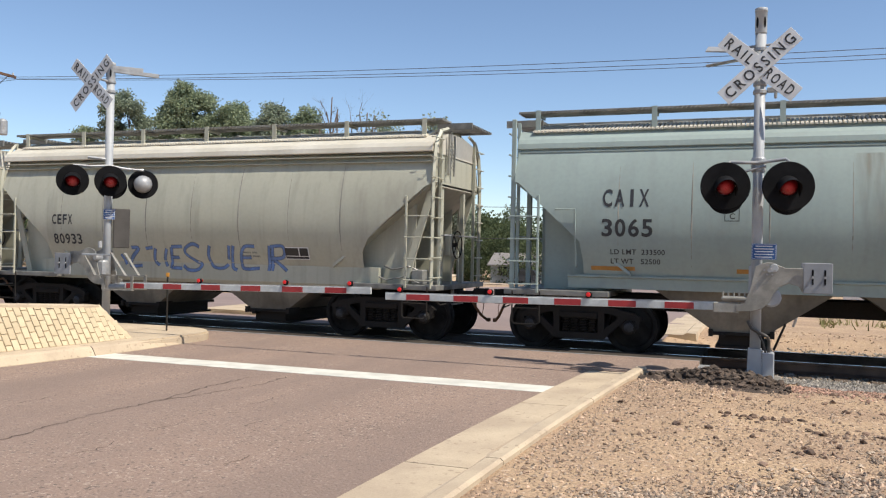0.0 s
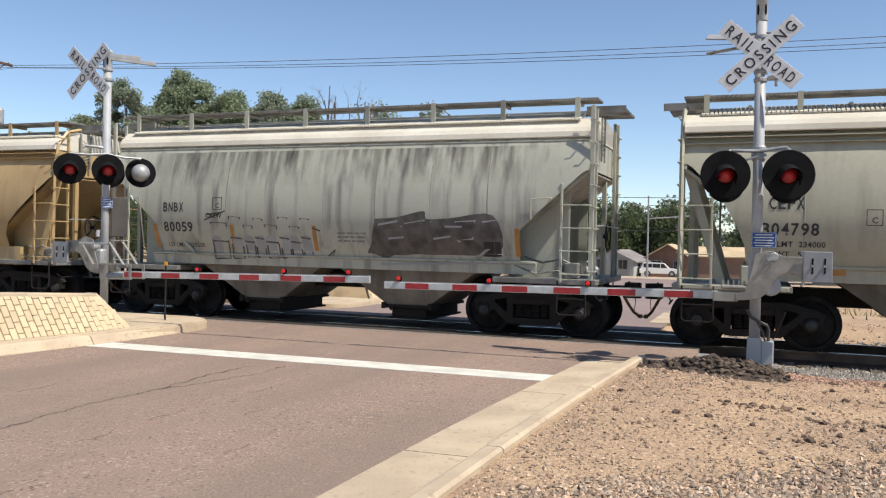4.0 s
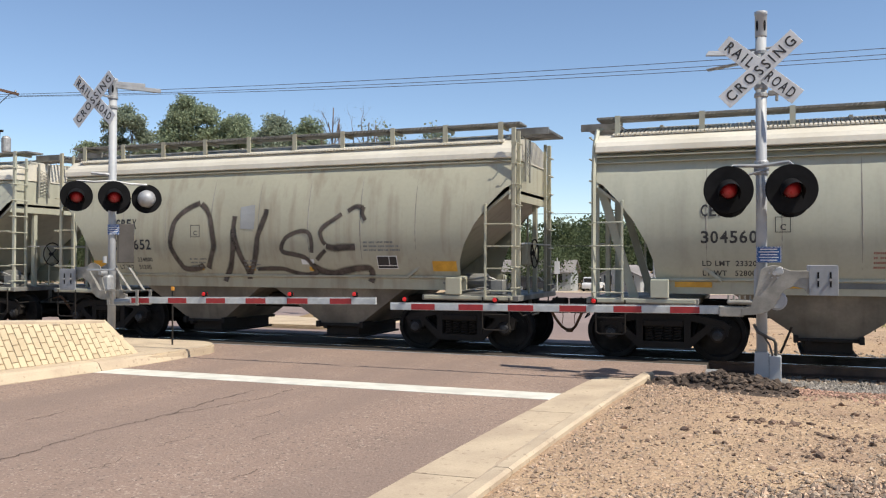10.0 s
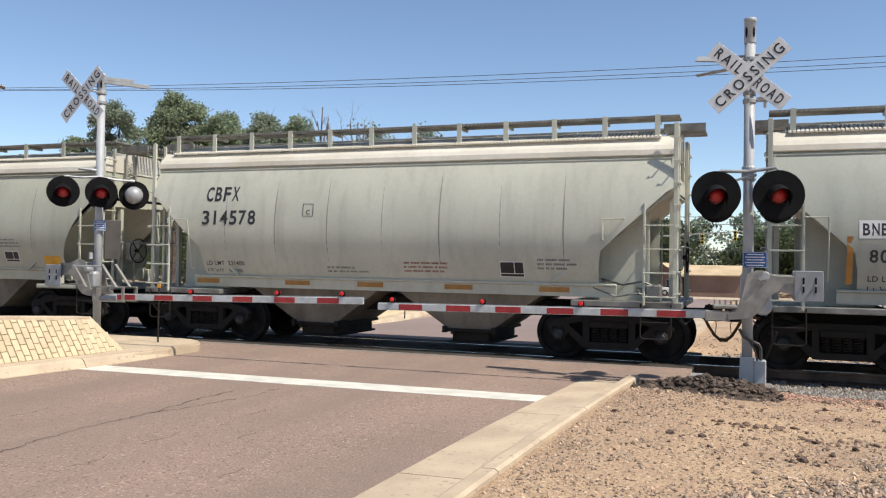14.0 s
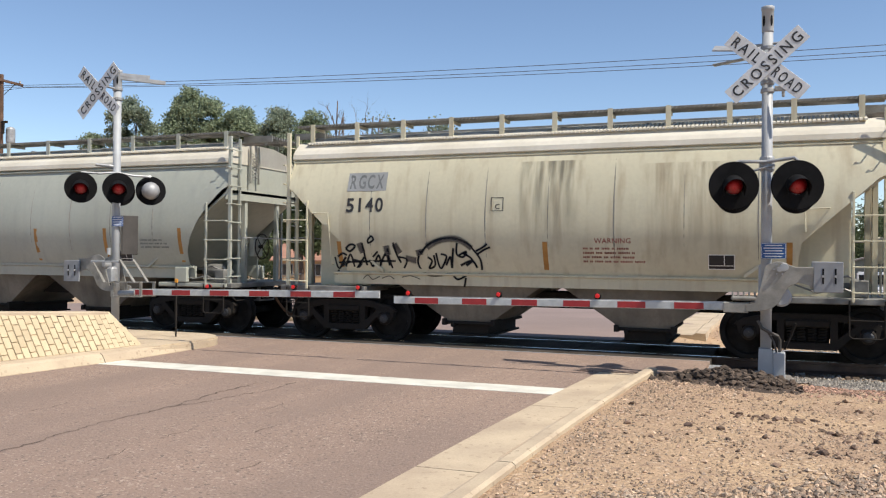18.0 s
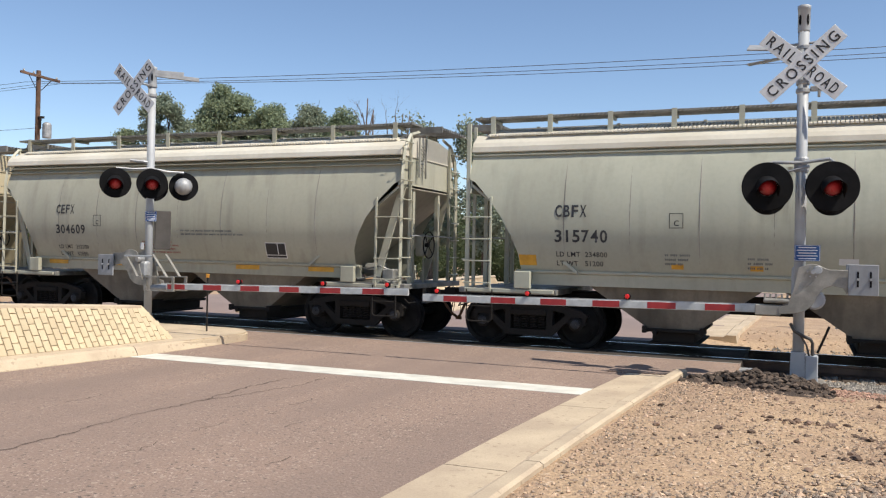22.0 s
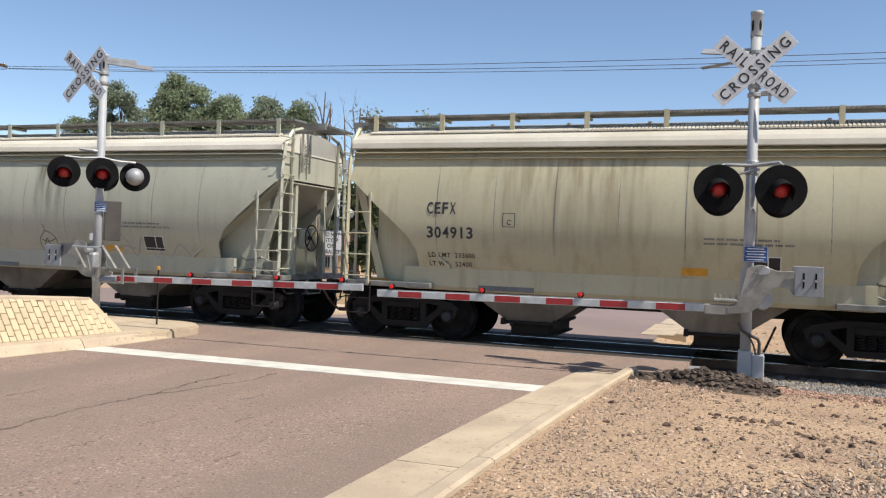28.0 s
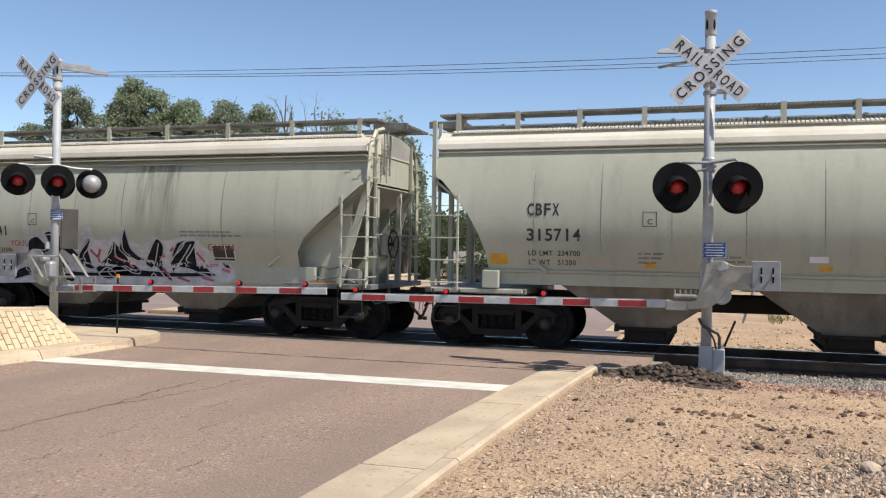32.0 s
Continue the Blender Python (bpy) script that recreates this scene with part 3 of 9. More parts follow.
put("panel_edge", bm, "galv")["kind"] = "structure"
# sloping concrete end of the crossing
bm = bmesh.new()
prism(bm, [(12.36, -0.1), (12.36, 0.03), (14.39, 0.012), (14.39, -0.25)], "x", -2.66, -0.95)
tagged(put("apron", bm, "asphalt"), "dusty asphalt apron beside the crossing", "pavement", "", "structure")

# rails
for y in RAILS:
    bm = bmesh.new()
    prof = [(-0.07, -0.19), (0.07, -0.19), (0.07, -0.175), (0.012, -0.15), (0.012, -0.05), (0.036, -0.04), (0.036, -0.008), (0.028, 0.0), (-0.028, 0.0), (-0.036, -0.008), (-0.036, -0.04), (-0.012, -0.05), (-0.012, -0.15), (-0.07, -0.175)]
    prism(bm, [(y + a, b) for a, b in prof], "x", -320, 420)
    rail = tagged(put("rail", bm, "rail_steel"), "rusty steel rail with a bright worn top", "rail", "rails", "structure")
    bm = bmesh.new()
    box(bm, -320, 420, y - 0.026, y + 0.026, 0.0005, 0.002)
    part("rail_head", bm, "rail_top", rail, "bright worn running surface")
# ties to the right of the crossing
bm = bmesh.new()
box(bm, -0.11, 0.11, -1.3, 1.3, -0.36, -0.195, 0.01)
tie = tagged(put("tie", bm, "tie"), "dark timber tie in the ballast", "railway tie", "ties", "structure")
tie.matrix_basis = pose(-0.4, TRACK_Y, 0)
for k in range(1, 28):
    copy_thing(tie, pose(-0.4 + 0.53 * k, TRACK_Y, 0))


def rocks(name, spots, material, label, category, squash=0.7, seed=1):
    """Many loose stones in one mesh: spots are (x, y, z, radius)."""
    r = np.random.RandomState(seed)
    base = np.array([(1, 0, 0), (-1, 0, 0), (0, 1, 0), (0, -1, 0), (0, 0, 1), (0, 0, -1)], float)
    tri = np.array([(0, 2, 4), (2, 1, 4), (1, 3, 4), (3, 0, 4), (2, 0, 5), (1, 2, 5), (3, 1, 5), (0, 3, 5)])
    n = len(spots)
    sp = np.array(spots)
    turn = r.rand(n) * 6.283
    v = base[None] * (0.6 + 0.75 * r.rand(n, 6, 1)) + r.uniform(-0.28, 0.28, (n, 6, 3))
    v[:, :, 2] *= squash
    c, s = np.cos(turn)[:, None], np.sin(turn)[:, None]
    x, y = v[:, :, 0] * c - v[:, :, 1] * s, v[:, :, 0] * s + v[:, :, 1] * c
    v[:, :, 0], v[:, :, 1] = x, y
    v = v * sp[:, None, 3:4] + sp[:, None, :3]
    f = (tri[None] + 6 * np.arange(n)[:, None, None]).reshape(-1, 3)
    me = bpy.data.meshes.new(name)
    me.from_pydata(v.reshape(-1, 3).tolist(), [], f.tolist())
    me.materials.append(M[material])
    return tagged(new(name, me), label, category, "", "stuff")


# per-stone colour
for key in ("stone", "grey_stone", "red_stone", "ballast", "clod", "dirt_clod"):
    nt = M[key].node_tree
    geo = nt.nodes.new("ShaderNodeNewGeometry")
    hsv = nt.nodes.new("ShaderNodeHueSaturation")
    mr = nt.nodes.new("ShaderNodeMapRange")
    mr.inputs[3].default_value, mr.inputs[4].default_value = 0.45, 1.45
    b = nt.nodes["Principled BSDF"]
    src = b.inputs["Base Color"].links[0].from_socket
    nt.links.new(geo.outputs["Random Per Island"], mr.inputs[0])
    nt.links.new(mr.outputs[0], hsv.inputs["Value"])
    nt.links.new(src, hsv.inputs["Color"])
    nt.links.new(hsv.outputs[0], b.inputs["Base Color"])

r = random.Random(11)
spots, grey = [], []
while len(spots) < 22000:
    x, y = r.uniform(-1.93, 6.0), r.uniform(3.6, 13.3)
    if x < -1.84 + bend(y):
        continue
    d = noise.noise((x * 0.8, y * 0.8, 7.0))
    near = clamp01((6.0 - y + 0.55 * (x - 0.6)) / 1.6 + d * 0.8)
    patch = clamp01((noise.noise((x * 0.55, y * 0.55, 21.0)) - 0.12) * 4)
    if r.random() < 0.05 + 0.9 * near + 0.25 * patch:
        rad = 0.005 + (0.022 + 0.018 * near) * r.random() ** 3
        (grey if r.random() < 0.05 + 0.50 * near else spots).append((x, y, ground_relief(x, y) + rad * 0.25, rad))
for _ in range(62000):
    x, y = r.uniform(-1.75, 2.6), r.uniform(4.6, 9.8)
    if x < -1.84 + bend(y):
        continue
    near = clamp01((7.1 + 1.0 * x - y) / 1.0 + 1.3 * noise.noise((x * 1.3, y * 1.3, 13.0)))
    if r.random() < 0.8 * near * near:
        rad = 0.006 + 0.024 * r.random() ** 2.2
        (grey if r.random() < 0.6 else spots).append((x, y, ground_relief(x, y) + rad * 0.3, rad))
for _ in range(9000):
    x, y = r.uniform(-1.84, 8.0), r.uniform(-6.0, 4.2)
    if r.random() < 0.35 + 0.65 * clamp01((y + 1) / 4) and (x > 6 or noise.noise((x * 0.5, y * 0.5, 3)) > -0.2):
        rad = 0.006 + 0.03 * r.random() ** 3
        grey.append((x, y, ground_relief(x, y) + rad * 0.25, rad))
for _ in range(60):
    x, y = r.uniform(-1.3, 5), r.uniform(6.5, 11)
    rad = 0.018 + 0.02 * r.random() ** 3
    spots.append((x, y, ground_relief(x, y) + rad * 0.2, rad))
rocks("gravel", spots, "stone", "loose tan gravel on sandy dirt", "gravel", 0.7, 3)
rocks("gravel", grey, "grey_stone", "loose grey gravel in patches on sandy dirt", "gravel", 0.7, 5)
spots = []
for _ in range(15000):
    x, y = r.uniform(-0.2, 9), r.uniform(11.8, 14.6)
    if y > 12.75 - 0.65 * clamp01((x - 0.1) / 1.2) + 0.3 * noise.noise((x * 1.3, 0, 5)) and not (x < 0.5 and y < 13.1):
        spots.append((x, y, ground_relief(x, y) + 0.015, 0.015 + 0.022 * r.random()))
for _ in range(4500):
    x, y = r.uniform(-0.7, 9), r.uniform(14.5, 19.0)
    spots.append((x, y, max(-0.26, ground_relief(x, y)) + 0.01, 0.018 + 0.022 * r.random()))
rocks("ballast", spots, "ballast", "grey crushed stone ballast along the track", "ballast", 0.8, 4)
spots = []
for _ in range(900):
    x, y = r.uniform(-1.75, 8), r.uniform(17.6, 22)
    spots.append((x, y, ground_relief(x, y) + 0.01, 0.012 + 0.03 * r.random() ** 2))
rocks("far_gravel", spots, "stone", "loose stones on dirt behind the track", "gravel", 0.7, 6)
# broken asphalt heaped round the mast foot: a low mound of soil with plates and clods on it
def heap_z(x, y):
    a = clamp01((x + 1.75) / 2.15)
    mid = 12.15 - 0.55 * a
    h = 0.15 * math.exp(-((y - mid) / (0.36 + 0.30 * a)) ** 2) * math.sin(math.pi * a ** 1.3) ** 0.8
    return h * (1 + 0.45 * noise.noise((x * 3.1, y * 3.1, 4.0))) + 0.02 * noise.noise((x * 9, y * 9, 1.0)) * clamp01(h * 20) - 0.018


sheet("soil_heap", steps(-1.85, 0.55, 60), steps(10.9, 13.2, 58), lambda x, y: ground_relief(x, y) + heap_z(x, y), "mound_soil", "structure", "low heap of dark dug-up soil at the mast foot", "soil heap")


def clods(name, spots, material, label, category, seed):
    """Lumps with broken faces in one mesh: spots are (x, y, z, radius)."""
    rr = random.Random(seed)
    bm = bmesh.new()
    bmesh.ops.create_icosphere(bm, subdivisions=1, radius=1.0)
    base = np.array([v.co[:] for v in bm.verts])
    tri = np.array([[v.index for v in f.verts] for f in bm.faces])
    bm.free()
    vs, fs = [], []
    for k, (x, y, z, rad) in enumerate(spots):
        v = base * np.array([rr.uniform(0.7, 1.3), rr.uniform(0.7, 1.3), rr.uniform(0.35, 0.8)])
        v = v + np.array([[rr.uniform(-0.22, 0.22) for _ in range(3)] for _ in base])
        turn = np.array(Euler((rr.uniform(-0.5, 0.5), rr.uniform(-0.5, 0.5), rr.uniform(0, 6.28))).to_matrix())
        vs.append(v @ turn.T * rad + np.array((x, y, z)))
        fs.append(tri + len(base) * k)
    me = bpy.data.meshes.new(name)
    me.from_pydata(np.concatenate(vs).tolist(), [], np.concatenate(fs).tolist())
    me.materials.append(M[material])
    return tagged(new(name, me), label, category, "", "stuff")


spots = []
for _ in range(3200):
    x, y = r.uniform(-1.7, 0.35), r.uniform(10.95, 12.9)
    hz = heap_z(x, y)
    if hz > r.uniform(-0.012, 0.12):
        rad = 0.008 + 0.060 * r.random() ** 3.0
        spots.append((x, y, ground_relief(x, y) + hz + rad * 0.25, rad))
clods("broken_asphalt", spots, "clod", "heap of broken dark asphalt and dirt clods", "rubble", 8)
# scattered brown clods and small stones over the bare dirt
spots = []
for _ in range(420):
    x, y = r.uniform(-1.5, 5.5), r.uniform(4.6, 11.6)
    if x > -1.75 + bend(y):
        rad = 0.012 + 0.040 * r.random() ** 3
        spots.append((x, y, ground_relief(x, y) + rad * 0.25, rad))
for cx, cy, n in ((0.0, 9.3, 40), (0.9, 8.7, 26), (0.45, 7.6, 22), (2.2, 8.4, 30), (1.6, 9.9, 30)):
    for _ in range(n):
        x, y = r.gauss(cx, 0.22), r.gauss(cy, 0.10)
        rad = 0.012 + 0.030 * r.random() ** 2
        spots.append((x, y, ground_relief(x, y) + rad * 0.25, rad))
clods("dirt_clods", spots, "dirt_clod", "loose brown dirt clods on the sandy ground", "clods", 18)
pale, brown = [], []
for _ in range(60000):
    x, y = r.uniform(-1.85, 4.5), 4.2 + 8.2 * r.random() ** 1.15
    if x < -1.82 + bend(y):
        continue
    d = noise.noise((x * 0.9, y * 0.9, 31.0)) + 0.6 * noise.noise((x * 2.7, y * 2.7, 33.0))
    edge = clamp01((-1.1 + bend(y) - x) / 0.6)
    if r.random() < 0.30 + 0.55 * d + 0.5 * edge:
        rad = 0.004 + 0.013 * r.random() ** 2.2
        (pale if r.random() < 0.45 else brown).append((x, y, ground_relief(x, y) + rad * 0.35, rad))
rocks("pebbles", pale, "stone", "small pale pebbles strewn over sandy dirt", "gravel", 0.75, 41)
rocks("pebbles", brown, "grey_stone", "small brown pebbles strewn over sandy dirt", "gravel", 0.75, 43)


spots = []
for _ in range(1800):
    x = 0.15 + 4.0 * r.random() ** 1.5
    y = r.gauss(12.1 - 0.45 * clamp01((x - 0.1) / 1.2), 0.42)
    spots.append((x, y, ground_relief(x, y) + 0.006, 0.010 + 0.022 * r.random() ** 2))
rocks("red_gravel", spots, "red_stone", "reddish crushed stone spilled beside the ballast", "gravel", 0.7, 12)


bm = bmesh.new()
bmesh.ops.create_icosphere(bm, subdivisions=2, radius=0.075)
for v in bm.verts:
    v.co *= 1 + 0.55 * noise.noise(v.co * 12 + Vector((4, 1, 7)))
    v.co.z *= 0.75
tagged(put("rock", bm, "grey_stone"), "fist-sized pale tan rock lying on the gravel", "rock").matrix_basis = pose(1.17, 7.15, ground_relief(1.17, 7.15) + 0.03)


# ---- medians with sloped brick paving ----
def median(y_nose, y_mound, y_end, side, zoff=0.0):
    """A kerbed traffic island; its steep mound of brick starts past the nose. side +1: runs towards smaller y."""
    thing = empty("median", pose(0, 0, 0), "raised traffic median with tan brick slope and concrete kerb", "median", "medians", "structure")
    d = -1 if side > 0 else 1

    def aside(y):
        """The island narrows away from its nose."""
        return -0.125 * min(max(abs(y_mound - y) - 0.7, 0.0), 7.0)

    FOOT, TOE, CREST = -9.50, -9.88, -10.25
    # kerb in lengths
    y = y_nose + d * 1.0
    n = int(abs(y_end - y) / 2.4)
    sec = [(0.02, -0.3), (0.02, 0.015), (-0.04, 0.12), (-0.08, 0.15), (-0.40, 0.157), (-0.40, -0.3)]
    for k in range(n):
        bm = bmesh.new()
        rows = []
        for yy in steps(y + d * 2.4 * k, y + d * (2.4 * (k + 1) - 0.015), 4):
            rows.append([bm.verts.new((FOOT + aside(yy) + a, yy, z + zoff)) for a, z in sec])
        for p, q in zip(rows, rows[1:]):
            for c in range(len(sec)):
                e = (c + 1) % len(sec)
                bm.faces.new((p[c], p[e], q[e], q[c]))
        bm.faces.new(rows[0])
        bm.faces.new(rows[-1][::-1])
        bmesh.ops.recalc_face_normals(bm, faces=bm.faces[:])
        part("median_kerb", bm, "concrete", thing)
    # rounded nose slab
    bm = bmesh.new()
    out = []
    for k in range(13):
        a = math.pi / 2 * k / 12
        out.append((-10.46 + 0.98 * math.cos(a), y_nose + d * (0.98 - 0.98 * math.sin(a))))
    out += [(-13.9, y_nose + d * 0.1), (-13.9, y_nose + d * 3.0), (FOOT + aside(y_nose + d * 3.0) - 0.1, y_nose + d * 3.0), (FOOT - 0.02, y_nose + d * 2.2)]
    if d > 0:
        out = out[::-1]
    prism(bm, out, "z", -0.3 + zoff, 0.152 + zoff)
    es = [e for e in bm.edges if all(v.co.z > 0.1 + zoff for v in e.verts)]
    bmesh.ops.bevel(bm, geom=es, offset=0.03, segments=2, affect="EDGES")
    part("nose_slab", bm, "concrete", thing, "pale concrete nose of the median")
    # mound body with a battered brick face towards the road
    top0 = y_mound + d * 0.36

    def crest(y):
        return 0.71 + 0.055 * min(abs(y - top0), 3.0)

    def face(y, u):
        """A point on the brick face: u 0 at the toe, 1 at the crest; the end of the mound leans back."""
        x0, x1 = TOE + aside(y), CREST + aside(y)
        return Vector((x0 + (x1 - x0) * u, y, 0.152 + zoff + (crest(y) - 0.152) * u))
    ys = steps(y_mound, y_mound + d * 5, 20) + steps(y_mound + d * 6, y_end, 3)
    bm = bmesh.new()
    rows = []
    for yy in ys:
        back = d * max(0.36 - abs(yy - y_mound), 0.0)
        a, b = face(yy, 0.0), face(yy + back, 1.0)
        rows.append([bm.verts.new(p) for p in (a + Vector((-0.012, 0, -0.01)), b + Vector((-0.012, 0, -0.01)), b + Vector((-0.5, 0, -0.01)), (-12.6, yy, 0.1 + zoff))])
    for a, b in zip(rows, rows[1:]):
        for k in range(3):
            bm.faces.new((a[k], a[k + 1], b[k + 1], b[k]))
    bm.faces.new(rows[0])
    bmesh.ops.recalc_face_normals(bm, faces=bm.faces[:])
    part("mound", bm, "mortar", thing)
    # bricks on end up the face, every other column half a brick higher
    brick_me = None
    L, W, G = 0.175, 0.108, 0.006
    cols = int(min(abs(y_end - y_mound), 5.2) / (W + G))
    for c in range(cols):
        yy = y_mound + d * (0.01 + c * (W + G) + W / 2)
        toe, top = face(yy, 0.0), face(yy, 1.0)
        dirv = (top - toe).normalized()
        # the leaning end cuts the first columns short
        reach = (top - toe).length * min((abs(yy - y_mound) + 0.04) / 0.36, 1.0) - 0.045
        for k in range(-1, 7):
            u = (k + (0.5 if c % 2 else 0.0)) * (L + G * 1.4)
            lo, hi = max(u, 0.004), min(u + L, reach)
            if hi - lo < 0.035:
                continue
            at = toe + dirv * ((lo + hi) / 2)
            ang = math.degrees(math.atan2(dirv.z, -dirv.x))
            m = Matrix.Translation(at) @ pose(0, 0, 0, r.uniform(-1, 1), ang + r.uniform(-0.7, 0.7), r.uniform(-0.6, 0.6)) @ Matrix.Diagonal(((hi - lo) / L, 1, 1, 1))
            if brick_me is None:
                bm = bmesh.new()
                box(bm, -L / 2, L / 2, -W / 2, W / 2, -0.03, 0.010, 0.005)
                ob = part("brick", bm, "brick", thing)
                brick_me = ob.data
                ob.matrix_basis = m
            else:
                share("brick", brick_me, thing, m)
    # smooth edge up the leaning end
    bm = bmesh.new()
    a, b = face(y_mound, 0.0), face(top0, 1.0)
    along = (b - a).normalized()
    side_v = Vector((0, -d, 0)) - along * Vector((0, -d, 0)).dot(along)
    side_v.normalize()
    outv = Vector((0.87, 0, 0.49))
    pts = [p + side_v * w + outv * h for p in (a, b) for w, h in ((-0.085, 0.012), (0.03, 0.008), (0.06, -0.05), (-0.085, -0.05))]
    vs = [bm.verts.new(p) for p in pts]
    for q in ((0, 1, 5, 4), (1, 2, 6, 5), (2, 3, 7, 6), (3, 0, 4, 7), (3, 2, 1, 0), (4, 5, 6, 7)):
        bm.faces.new([vs[k] for k in q])
    bmesh.ops.recalc_face_normals(bm, faces=bm.faces[:])
    part("end_edge", bm, "brick", thing)
    # rounded concrete cap along the crest
    bm = bmesh.new()
    caps = [yy for yy in ys if abs(yy - y_mound) >= 0.36]
    caps = [top0] + caps
    for a, b in zip(caps, caps[1:]):
        def ring(yy):
            p = face(yy, 1.0)
            return [bm.verts.new(p + Vector(q)) for q in ((0.035, 0, -0.05), (0.03, 0, -0.005), (0.0, 0, 0.012), (-0.3, 0, 0.012), (-0.55, 0, -0.03))]
        p, q = ring(a), ring(b)
        for k in range(4):
            bm.faces.new((p[k], p[k + 1], q[k + 1], q[k]))
    bmesh.ops.recalc_face_normals(bm, faces=bm.faces[:])
    part("ridge_cap", bm, "concrete", thing, "smooth pale concrete cap along the ridge")
    return thing


median(13.58, 11.34, 0.0, 1)
median(18.3, 20.8, 31, -1, -0.05)

# thin delineator on the median nose
marker = empty("delineator", pose(-10.26, 12.72, 0.15), "thin dark marker post with amber top on the median", "marker post")
bm = bmesh.new()
tube(bm, (0, 0, 0), (0, 0, 1.0), 0.017, n=6)
part("post", bm, "dark_steel", marker)
bm = bmesh.new()
box(bm, -0.035, 0.035, -0.01, 0.01, 1.0, 1.07, 0.005)
part("reflector", bm, "amber", marker, "amber reflector")
for x, y, h in ((-9.6, 22.8, 0.95), (-10.3, 21.2, 1.0), (-10.0, 21.9, 0.95)):
    c = empty("delineator", pose(x, y, 0.02), "thin dark marker post beyond the track", "marker post")
    bm = bmesh.new()
    tube(bm, (0, 0, 0), (0, 0, h), 0.02, n=6)
    part("post", bm, "dark_steel", c)

# ---- the train: covered hopper cars ----
def paint(name, color, dirt=0.25, dirt_color=(0.10, 0.085, 0.065)):
    color = (color[0] * 0.86, color[1] * 0.86, color[2] * 0.745)
    return pbr("paint_" + name, color, 0.5, var=0.10, big=0.5, fine=14, bump=0.03, streak=dirt, streak_color=dirt_color,
               tint=tuple(c * 0.86 for c in color))


PAINTS = {
    "tan_grey": paint("tan_grey", (0.50, 0.49, 0.45), 0.3),
    "pale_blue": paint("pale_blue", (0.355, 0.425, 0.455), 0.22, (0.17, 0.18, 0.18)),
    "tan": paint("tan", (0.50, 0.355, 0.195), 0.45, (0.22, 0.12, 0.05)),
    "dirty_grey": paint("dirty_grey", (0.48, 0.48, 0.455), 0.9, (0.12, 0.115, 0.105)),
    "warm_grey": paint("warm_grey", (0.46, 0.445, 0.40), 0.3),
    "white": paint("white", (0.60, 0.60, 0.575), 0.28, (0.2, 0.18, 0.15)),
    "light_grey": paint("light_grey", (0.49, 0.49, 0.45), 0.22),
    "stained_grey": paint("stained_grey", (0.47, 0.45, 0.39), 0.5, (0.16, 0.11, 0.07)),
    "cream": paint("cream", (0.70, 0.65, 0.545), 0.45, (0.25, 0.17, 0.09)),
    "sand": paint("sand", (0.62, 0.535, 0.41), 0.5, (0.26, 0.15, 0.07)),
    "cool_grey": paint("cool_grey", (0.47, 0.485, 0.48), 0.3, (0.2, 0.2, 0.2)),
    "yellow_grey": paint("yellow_grey", (0.57, 0.525, 0.41), 0.45, (0.22, 0.16, 0.08)),
    "mid_grey": paint("mid_grey", (0.33, 0.33, 0.305), 0.3, (0.15, 0.145, 0.135)),
    "bare_steel": paint("bare_steel", (0.34, 0.35, 0.36), 0.6, (0.17, 0.15, 0.15)),
}
# cream roof tone, lighter than the sides: overhead sun put into the colour
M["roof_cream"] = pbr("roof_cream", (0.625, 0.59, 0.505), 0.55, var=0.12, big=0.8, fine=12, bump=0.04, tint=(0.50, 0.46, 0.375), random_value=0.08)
M["seam_dirt"] = pbr("seam_dirt", (0.31, 0.295, 0.255), 0.8, var=0.2, big=1.5, fine=25, bump=0.05)
M["mesh_metal"] = pbr("mesh_metal", (0.34, 0.33, 0.285), 0.7, 0.1, var=0.25, big=3, fine=45, bump=0.1)
M["bearing"] = pbr("bearing", (0.045, 0.047, 0.052), 0.55, 0.3, var=0.3, big=8, fine=60, bump=0.1)
M["hopper_dusty"] = pbr("hopper_dusty", (0.215, 0.185, 0.14), 0.8, var=0.25, big=1.2, fine=20, bump=0.1, streak=0.5)

TRAIN = []          # (car, centre of the car along the train, its wheelsets)
CACHE = {}

CUTS = {            # lower edge of the side at a car's end: distance from the end, height
    "round": [(0.0, 3.08), (0.12, 3.02), (0.40, 2.72), (0.66, 2.38), (0.86, 2.02), (0.97, 1.72), (1.00, 1.40)],
    "slant": [(0.0, 2.98), (0.10, 2.93), (0.50, 2.58), (0.95, 2.20), (1.25, 1.93), (1.40, 1.66), (1.42, 1.36)],
    "plain": [(0.0, 3.00), (0.10, 2.95), (0.50, 2.58), (0.90, 2.22), (1.20, 1.94), (1.24, 1.66), (1.25, 1.36)],
}


def side_y(z):
    """Half width of the rounded side at a height."""
    z = max(z, 1.38)
    return 1.47 - (0.18 if z > 2.28 else 0.31) * (z - 2.28) ** 2


def cut_z(kind, d):
    pts = CUTS[kind]
    for (a, za), (b, zb) in zip(pts, pts[1:]):
        if d <= b:
            return za + (zb - za) * (d - a) / (b - a)
    return None


def cached(key, name, build, material):
    if key not in CACHE:
        bm = bmesh.new()
        build(bm)
        bm.normal_update()
        me = bpy.data.meshes.new(name)
        bm.to_mesh(me)
        bm.free()
        me.materials.append(material if not isinstance(material, str) else M[material])
        CACHE[key] = me
    return CACHE[key]


